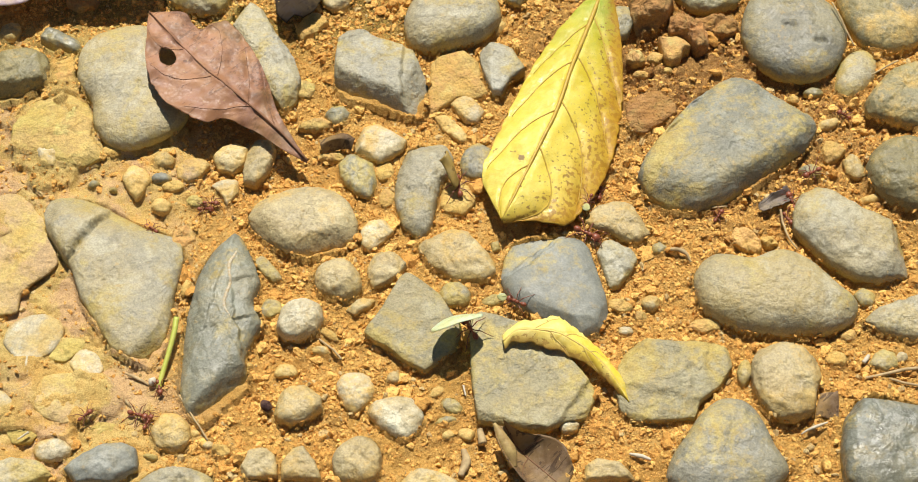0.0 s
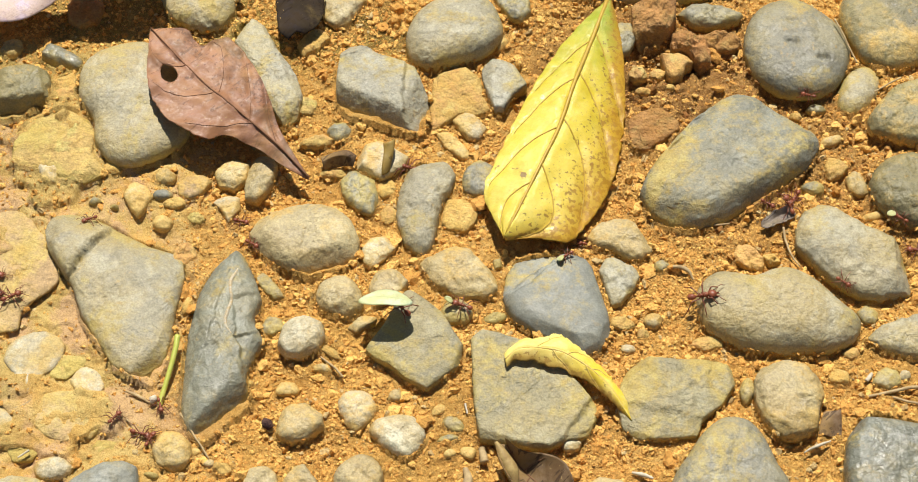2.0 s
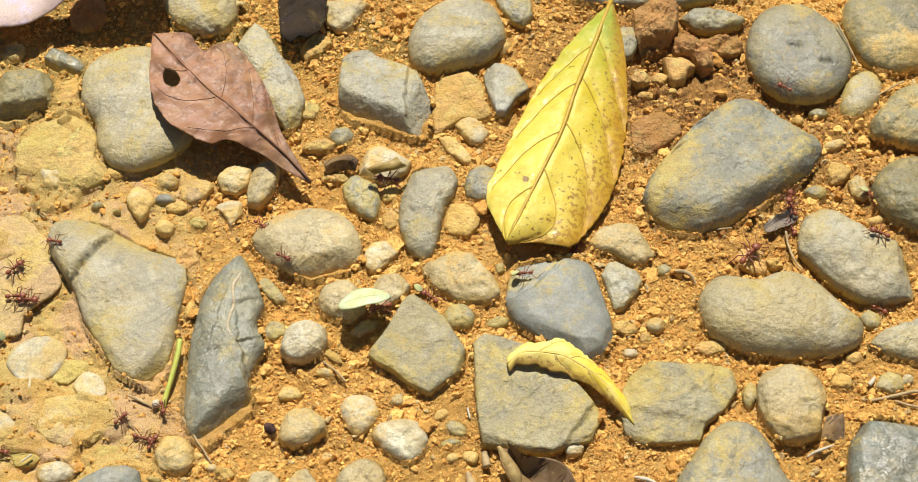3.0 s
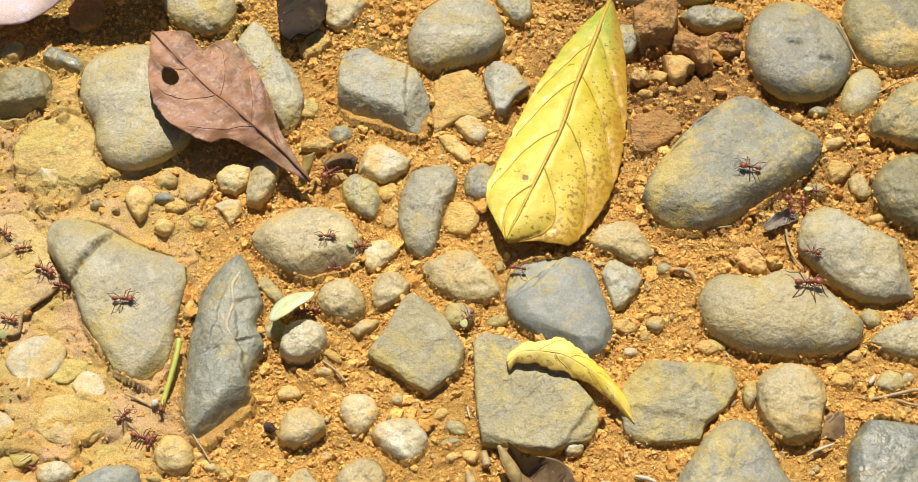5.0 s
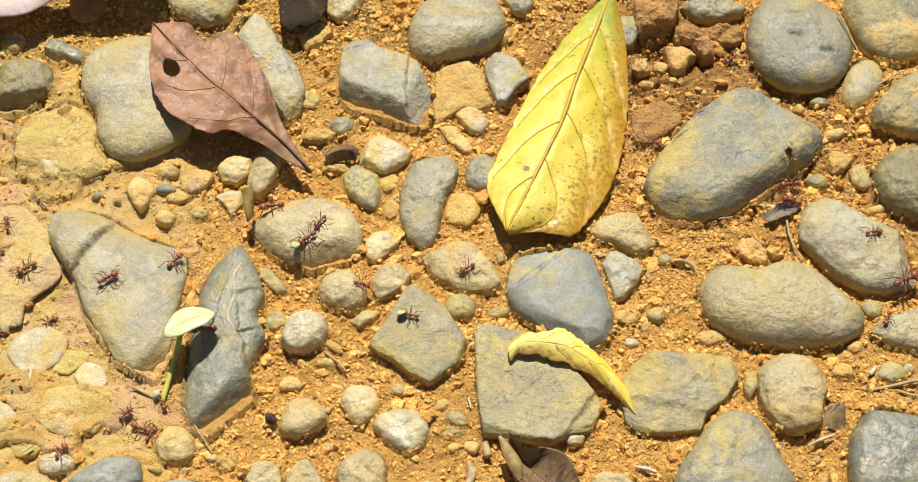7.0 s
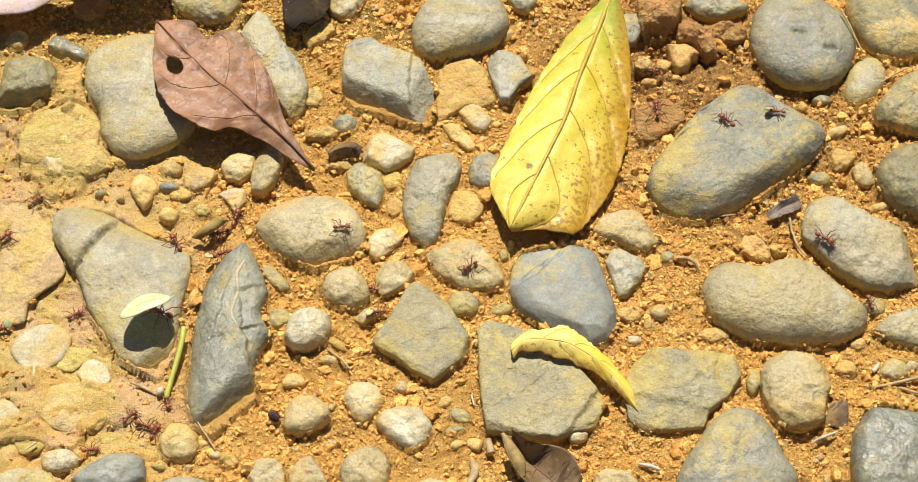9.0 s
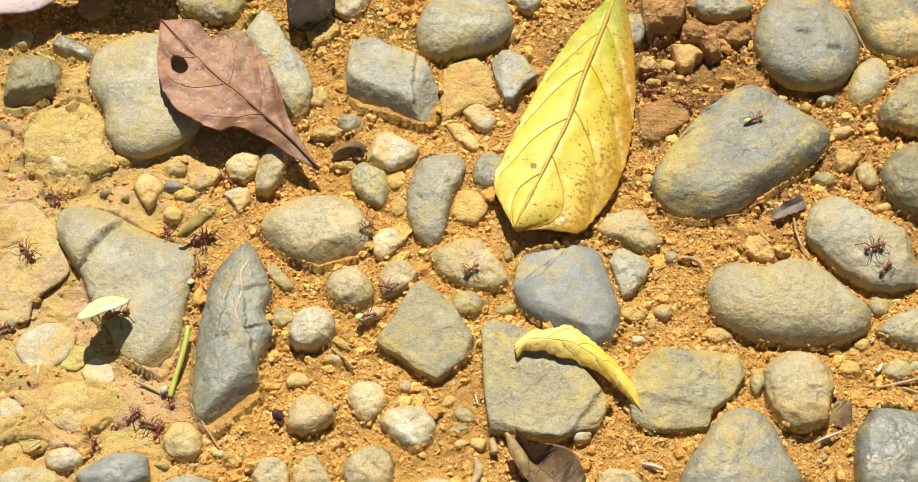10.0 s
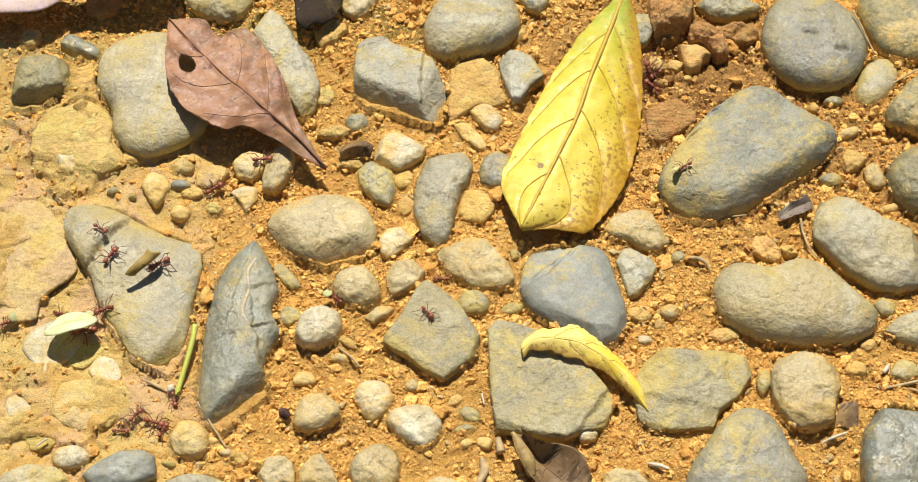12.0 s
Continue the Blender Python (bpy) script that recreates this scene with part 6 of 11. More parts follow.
leaf("small curled pale yellow leaf lying on a flat grey stone",
     ((16.3, -51.2, 8.5), (21.0, -47.8, 10.2), (28.3, -48.1, 10.8), (35.1, -49.4, 10.8), (42.7, -53.6, 9.8), (50.3, -60.4, 8.2), (57.6, -71.6, 4.5)),
     ((16.0, -48.6, 8.5), (21.3, -43.9, 9.6), (28.5, -43.3, 10.4), (34.4, -42.0, 10.6), (42.0, -47.1, 9.8), (49.5, -54.6, 8.2), (55.5, -63.3, 6.5), (57.8, -71.4, 4.5)),
     ((16.9, -53.6, 7.9), (19.5, -51.1, 8.8), (25.4, -51.6, 9.2), (32.1, -53.7, 9.0), (41.8, -57.5, 8.6), (49.3, -63.2, 7.2), (53.7, -67.7, 6.0), (57.4, -71.9, 4.4)),
     CURLED_LEAF, PALE_VEIN, ((-1, 0.22), (-1, 0.42), (-1, 0.60), (1, 0.32), (1, 0.55)), droop=1.2, rib=(0.3, 0.2), rows=90, cols=45, quilt=0.4, torn=0.13)
leaf("curled rotting brown leaf with a pale rolled edge",
     ((16.6, -82.0, 10.0), (20.0, -86.9, 6.0), (24.2, -90.7, 4.0), (30.2, -96.3, 4.0), (35.7, -101.8, 4.0)),
     ((15.8, -81.0, 11.0), (21.8, -85.3, 10.0), (29.4, -85.2, 8.0), (35.1, -87.6, 7.0), (38.7, -95.7, 5.0)),
     ((12.4, -82.0, 10.0), (14.6, -89.4, 9.0), (18.0, -94.5, 6.0), (24.4, -101.8, 5.0), (32.8, -106.4, 4.0)),
     ROT_LEAF, BROWN_VEIN, ((-1, 0.35), (1, 0.45)), droop=-1.0, curl=1.0, rib=(0.25, 0.15), rows=50, cols=31)
stick("pale rolled edge of a dry brown leaf", ((13.0, -82.0, 11.0), (15.4, -86.3, 9.0), (18.0, -90.5, 7.0), (19.2, -94.9, 5.0)), (0.5, 2.0, 2.4, 1.2), ROLL, name="leaf_roll", category="leaf")
# right end runs on out of view, raised so that it shades the soil
scrap("pale pinkish dry leaf, its rim reddish brown",
      ((-198.8, 94.3, 13.0), (-174.7, 94.5, 13.9), (-161.8, 96.5, 14.4), (-153.3, 99.3, 15.2), (-145.6, 105.2, 19.5), (-136.2, 114.9, 23.5), (-123.7, 117.4, 28.5), (-110.6, 121.6, 31.5)),
      ((-201.5, 112.7, 13.6), (-177.1, 113.4, 14.5), (-161.5, 112.9, 15.1), (-152.2, 110.7, 16.0), (-146.7, 114.2, 19.0), (-137.9, 129.8, 23.0), (-125.2, 132.3, 28.0), (-111.9, 136.6, 31.0)),
      ((-197.7, 87.1, 13.0), (-172.7, 87.6, 13.9), (-159.8, 89.0, 14.4), (-151.8, 94.9, 14.4), (-144.9, 98.0, 19.0), (-135.0, 102.5, 23.0), (-122.5, 105.0, 28.0), (-109.6, 109.2, 31.0)),
      PINK_LEAF, droop=1.5, name="fallen_leaf")
scrap("dark blackish-brown leaf piece",
      ((-58.9, 105.5, 11.0), (-58.7, 99.3, 11.0), (-58.5, 94.5, 10.0), (-58.7, 89.0, 10.0), (-59.5, 86.5, 9.0)),
      ((-68.0, 107.2, 9.0), (-67.7, 101.0, 9.0), (-66.9, 94.0, 9.0), (-65.7, 87.6, 9.0), (-62.3, 84.5, 8.0)),
      ((-49.4, 107.2, 9.0), (-49.7, 101.0, 9.0), (-49.7, 95.4, 9.0), (-52.1, 89.8, 9.0), (-56.3, 86.4, 8.0)),
      DARK_LEAF, droop=1.2, name="fallen_leaf")
scrap("dark grey crumpled scrap of leaf",
      ((107.2, 5.6, 2.5), (110.5, 7.4, 3.5), (114.1, 10.1, 3.0), (119.2, 12.3, 3.5)),
      ((107.1, 7.1, 4.0), (110.1, 9.3, 5.0), (112.5, 10.7, 6.0), (117.7, 13.8, 5.0)),
      ((108.5, 3.9, 4.0), (111.9, 5.1, 4.0), (115.1, 5.9, 5.0), (119.7, 9.5, 4.0)),
      GREY_SCRAP, droop=0.3, curl=0.2, crumple=1.8, torn=0.25)
scrap("brownish-grey square scrap of leaf",
      ((119.9, -71.2, 2.6), (121.9, -71.2, 3.2), (124.4, -71.2, 3.2), (127.0, -70.7, 2.6)),
      ((121.1, -67.7, 3.4), (123.3, -67.0, 3.2), (125.3, -67.2, 3.6), (127.2, -66.3, 3.2)),
      ((119.1, -75.0, 2.2), (121.6, -75.3, 2.4), (124.0, -75.9, 2.2), (126.6, -75.3, 2.4)),
      ROT_LEAF, droop=0.5)
# brown sheet stands in for the dark hollow under the clay lip
scrap("small curled brown sheet for the hollow under a clay lip",
      ((-47.8, 30.5, 5.0), (-43.6, 31.4, 7.0), (-39.4, 31.7, 7.0), (-36.0, 31.3, 5.0)),
      ((-48.5, 33.1, 6.0), (-43.6, 34.0, 8.0), (-38.8, 34.3, 8.0), (-35.5, 33.1, 6.0)),
      ((-47.2, 28.9, 4.0), (-43.1, 29.9, 4.0), (-39.3, 30.2, 4.0), (-36.8, 29.7, 4.0)),
      ROT_LEAF, droop=1.5)
stick("cut fresh green stalk lying on the soil", ((-93.1, -41.2, 8.0), (-93.9, -47.8, 7.0), (-95.9, -56.6, 5.0), (-98.0, -65.3, 3.0)), (1.0, 0.9, 0.85, 0.95), GREEN_STALK, name="green_stalk", category="stalk")
stick("pale dry twig on the soil", ((-115.1, -61.2, 2.6), (-111.5, -66.0, 2.6), (-107.6, -70.7, 2.6), (-102.8, -75.3, 2.4)), (0.45, 0.55, 0.5, 0.3), TWIG)
stick("curved dry root fibre on soil", ((-109.6, -59.6, 2.8), (-106.3, -61.0, 3.0), (-103.5, -62.6, 2.8), (-101.5, -63.8, 2.5)), (0.3, 0.6, 0.5, 0.3), TWIG)
stick("thin pale straw on soil", ((-90.7, -68.4, 4.0), (-87.0, -74.0, 4.0), (-83.7, -79.1, 4.0), (-80.3, -84.2, 2.5)), (0.3, 0.35, 0.3), TWIG)
stick("thin curved dry stem on soil", ((114.7, 4.6, 4.0), (115.0, -0.9, 4.0), (116.4, -6.9, 4.0), (118.9, -11.2, 4.0)), (0.45, 0.4, 0.3), TWIG)
stick("long dry root on the soil", ((136.9, -61.4, 3.0), (143.8, -60.0, 3.5), (150.7, -58.5, 4.0), (160.5, -57.6, 4.0)), (0.5, 0.6, 0.6), TWIG)
stick("thin dry root on the soil", ((144.7, -61.4, 3.0), (150.3, -63.2, 3.0), (159.6, -65.3, 3.0)), (0.45, 0.5), TWIG)
stick("curled dark dry twig on soil", ((74.1, -11.1, 3.0), (77.5, -12.0, 4.5), (80.3, -13.6, 4.0), (81.9, -16.0, 2.5)), (0.5, 0.8, 0.4), TWIG)
stick("short dry twig on soil", ((-45.4, -46.7, 3.0), (-40.8, -51.0, 4.0), (-37.5, -54.4, 3.0)), (0.35, 0.4), TWIG)
stick("pale thin dry stem beside the round stones", ((140.8, 91.5, 12.0), (144.2, 83.5, 10.0), (146.5, 78.2, 8.0), (148.1, 74.9, 7.0)), (0.35, 0.35, 0.3), TWIG)
stick("dry grass stem between stones", ((153.5, 63.0, 5.0), (157.9, 65.4, 6.0), (163.7, 68.9, 6.0)), (0.3, 0.35), TWIG)
stick("thin straw on bare soil", ((90.6, 6.2, 3.0), (96.1, 6.7, 3.0)), (0.4, 0.3), TWIG)
stick("dry root fibre in the mud", ((-148.6, -66.2, 2.6), (-143.8, -65.3, 2.9), (-138.5, -61.3, 2.8)), (0.25, 0.35, 0.2), TWIG)
stick("grey-white sliver of dead wood", ((113.5, -81.9, 3.0), (117.4, -80.1, 4.0), (122.6, -77.7, 3.0)), (0.25, 0.6, 0.3), CHIP, name="wood_sliver", category="wood")
stick("small white splinter of wood", ((-142.1, -84.3, 3.5), (-138.7, -81.8, 4.0)), (0.25, 0.4), CHIP, name="splinter", category="wood")
stick("small white splinter of wood", ((3.1, -64.1, 3.0), (3.9, -67.9, 3.0)), (0.35, 0.3), CHIP, name="splinter", category="wood")
stick("small white husk on soil", ((136.6, -56.1, 4.0), (138.9, -53.2, 4.0)), (0.7, 0.8, 0.5), CHIP, name="husk", category="seed husk")
stick("small white chip of shell", ((56.9, -89.5, 4.0), (60.6, -90.3, 4.0), (63.7, -91.6, 4.0)), (0.4, 0.8, 0.4), CHIP, name="shell_chip", category="shell")
stick("white downy seed on the soil", ((-100.7, -64.3, 3.4), (-100.2, -63.4, 3.8), (-99.6, -61.9, 3.4)), (0.6, 1.4, 0.7), CHIP, name="husk", category="seed husk")
stick("dark fuzzy husk on the crumbs", ((-63.1, -70.3, 3.0), (-62.0, -71.9, 3.6), (-60.7, -73.3, 3.0)), (0.9, 1.9, 1.2), HUSK, name="husk", category="seed husk")
stick("grey flake of rotten wood", ((3.0, -87.6, 3.0), (4.0, -91.7, 3.0), (2.1, -96.9, 3.0)), (0.9, 1.6, 1.0), TWIG, name="wood_sliver", category="wood")
stick("grey flake of rotten wood", ((8.4, -80.3, 3.0), (9.5, -85.5, 3.0)), (1.0, 1.5), TWIG, name="wood_sliver", category="wood")

# ---- leafcutter ants and their loads ----
LEG_SET = ((0.13, 52, 1.0), (0.04, 4, 1.08), (-0.05, -48, 1.3))


def heart(p):
    """Bends a unit ball into a head with two lobes at the back."""
    q = p.copy()
    q[:, 0] -= 0.22 * np.exp(-(p[:, 1] / 0.35) ** 2) * (p[:, 0] < 0) * p[:, 0] * -1.0
    q[:, 1] *= 1.0 - 0.32 * np.clip(p[:, 0], 0, 1)
    return q


def leafcutter(size, label):
    """One ant, size = body length in millimetres: root at its feet, head towards +x."""
    s = size / 1000
    root = tagged(new("leafcutter_ant"), label, "ant", "leafcutter ants on the march")
    root.empty_display_size = 0.002

    def add(name, pieces, material, m=None, parent=root):
        v, f = joined(pieces)
        return part(name, mesh_of(name, v * s, f, material), parent, "", m)

    head = add("head", [ball((0, 0, 0), (0.125, 0.14, 0.095), 9, 14, heart)], SHELL, pose(0.315 * s, 0, 0.215 * s, 0, 12, 0))
    for side in (-1, 1):
        jaw = [(0.09, 0.05 * side, -0.02), (0.16, 0.06 * side, -0.03), (0.20, 0.01 * side, -0.035)]
        add("mandible", [tube(open_curve(jaw, 6), (0.028, 0.022, 0.006), 6)], LIMB, None, head)
        feeler = [(0.08, 0.05 * side, 0.05), (0.16, 0.17 * side, 0.14), (0.24, 0.23 * side, 0.11), (0.36, 0.26 * side, 0.03)]
        add("antenna", [tube(feeler, (0.011, 0.010, 0.013, 0.010), 5)], LIMB, None, head)
        add("eye", [ball((0.035, 0.118 * side, 0.03), (0.02, 0.012, 0.02), 5, 8)], HUSK, None, head)
    trunk = [ball((0.11, 0, 0.225), (0.10, 0.075, 0.078), 7, 10), ball((0.0, 0, 0.215), (0.115, 0.06, 0.064), 7, 10),
             ball((-0.105, 0, 0.20), (0.045, 0.028, 0.035), 6, 8), ball((-0.165, 0, 0.205), (0.04, 0.038, 0.038), 6, 8)]
    for side in (-1, 1):
        for at, up in ((0.13, 0.07), (0.03, 0.065), (-0.05, 0.06)):
            trunk.append(tube([(at, 0.03 * side, 0.26), (at - 0.015, 0.055 * side, 0.26 + up)], (0.016, 0.003), 5))
    add("thorax", trunk, SHELL)
    add("abdomen", [ball((-0.285, 0, 0.205), (0.125, 0.095, 0.09), 9, 14)], SHELL)
    for side in (-1, 1):
        for at, turn, reach in LEG_SET:
            line = [(0, 0, 0), (0, 0.05 * side, -0.03), (0, 0.21 * side * reach, 0.13), (0, 0.235 * side * reach, 0.125), (0, 0.40 * side * reach, -0.10), (0, 0.52 * side * reach, -0.185)]
            leg = add("leg", [tube(line, (0.022, 0.02, 0.022, 0.017, 0.014, 0.008), 6)], LIMB)
            leg.matrix_basis = hip(size, at, side, turn, 0, 0)
    return root


def hip(size, at, side, turn, swing, lift):
    return pose(at * size / 1000, 0.045 * side * size / 1000, 0.185 * size / 1000, lift * side, 0, -side * turn + swing)


def cut_leaf(length, width, label, material, bow=1.2):
    """A fragment cut from a leaf: one straight edge, one round."""
    rows, cols = 25, 15
    u, v = np.meshgrid(np.linspace(0, 1, rows), np.linspace(-1, 1, cols), indexing="ij")
    half = np.sin(np.pi * np.clip(u * 0.985 + 0.008, 0, 1)) ** 0.62
    y = np.where(v > 0, v * half * width * 0.62, v * np.minimum(half, 0.86) * width * 0.38)
    grid = np.stack([(u - 0.5) * length, y, bow * (1 - (2 * u - 1) ** 2) - bow * 0.5 * v ** 2], 2)
    grid[:, :, 0] += 0.25 * fbm(grid.reshape(-1, 3) * 0.5 + 7, 2).reshape(rows, cols)
    root = tagged(new("cut_leaf_piece"), label, "leaf piece", "loads that the ants carry")
    blade("blade", grid, material, root, 0.3)
    vein("vein", grid, ((0.0, 0.1), (0.5, 0.05), (1.0, -0.1)), (0.1, 0.13, 0.06), material, root, 0.03)
    return root


def rolled_leaf(length, radius, label, material):
    """A brown fragment rolled into an open tube, standing up."""
    rows, cols = 17, 15
    u, a = np.meshgrid(np.linspace(-0.5, 0.5, rows), np.linspace(-2.1, 2.1, cols), indexing="ij")
    r = radius * (1 + 0.3 * u) * (1 + 0.12 * np.sin(3 * a + 5 * u))
    grid = np.stack([r * np.cos(a) * 0.8 - 2.0 * u * u, r * np.sin(a) + 0.9 * np.sin(4 * u), u * length + 0.8 * np.sin(a)], 2)
    n = rows * cols
    verts = np.vstack([grid.reshape(-1, 3), (grid * np.array([0.82, 0.82, 1.0])).reshape(-1, 3)])
    faces = []
    for i in range(rows - 1):
        for j in range(cols - 1):
            q = (i * cols + j, i * cols + j + 1, (i + 1) * cols + j + 1, (i + 1) * cols + j)
            faces += [q, tuple(k + n for k in q[::-1])]
    rim = [j for j in range(cols)] + [i * cols + cols - 1 for i in range(1, rows)] + [(rows - 1) * cols + j for j in range(cols - 2, -1, -1)] + [i * cols for i in range(rows - 2, 0, -1)]
    faces += [(b, a2, a2 + n, b + n) for a2, b in zip(rim, rim[1:] + rim[:1])]
    return tagged(new("cut_leaf_piece", mesh_of("cut_leaf_piece", verts / 1000, faces, material)), label, "leaf piece", "loads that the ants carry")


BIG = leafcutter(12.0, "large red-brown leafcutter ant carrying nothing")
CARRIER = leafcutter(10.5, "red-brown leafcutter ant carrying a cut leaf")
WORKER = leafcutter(8.8, "red-brown leafcutter ant walking over stones")
SMALL = leafcutter(6.9, "small red-brown leafcutter ant walking over soil")
SIZES = {"BIG": 12.0, "CARRIER": 10.5, "WORKER": 8.8, "SMALL": 6.9}
GREEN_LOAD = cut_leaf(18.0, 13.0, "pale green piece of cut leaf held above an ant", CUT_LEAF)
# added stalk that bridges the gap between the raised leaf and the jaws
STUB, STUB_FACES = tube(((1.4, 2.6, 0.8), (1.5, 4.6, -2.4), (1.6, 6.0, -4.6)), (0.35, 0.28, 0.3), 7)
part("stalk", mesh_of("stalk", STUB / 1000, STUB_FACES, GREEN_STALK), GREEN_LOAD, "short green stalk added between leaf and jaws")
BROWN_LOAD = rolled_leaf(11.5, 1.9, "rolled brown piece of leaf held upright by an ant", CUT_BROWN)
FIRST_BIT = cut_leaf(3.6, 2.8, "tiny yellow-green leaf bit in an ant's jaws", BIT_LEAF, 0.3)


def march(ant, size, rows, speed=1.0):
    """Walk an ant along rows of (seconds, x, y, z in millimetres, turns), its legs stepping in two sets of three by the way it has gone."""
    keys = [(r[0], pose(r[1] / 1000, r[2] / 1000, r[3] / 1000, *r[4:])) for r in rows]
    walk(ant, keys)
    t = np.array([r[0] for r in rows])
    far = np.concatenate([[0], np.cumsum(np.hypot(*np.diff(np.array([r[1:3] for r in rows]), axis=0).T))])
    legs = [o for o in ant.children if o.name.startswith("leg")]
    legs.sort(key=lambda o: (o.matrix_basis.translation.y, o.matrix_basis.translation.x))
    for index, leg in enumerate(legs):
        side = 1 if leg.matrix_basis.translation.y > 0 else -1
        at, turn, _ = sorted(LEG_SET)[index % 3]
        shift = np.pi * ((index + (side > 0)) % 2)
        steps = []
        for now in np.arange(0, 12.05, 0.1):
            phase = 2 * np.pi * float(np.interp(now, t, far)) / (0.85 * size) + shift + 0.2 * math.sin(3 * now + size)
            steps.append((round(float(now), 2), hip(size, at, side, turn, 17 * math.sin(phase), 9 * max(0.0, math.cos(phase)))))
        walk(leg, steps)
    return keys


def carry(bit, keys, offset):
    """Key a load rigidly to the ant whose keys are given."""
    walk(bit, [(t, m @ offset) for t, m in keys])


def drift(thing, rows):
    walk(thing, [(r[0], pose(r[1] / 1000, r[2] / 1000, r[3] / 1000, *r[4:])) for r in rows])


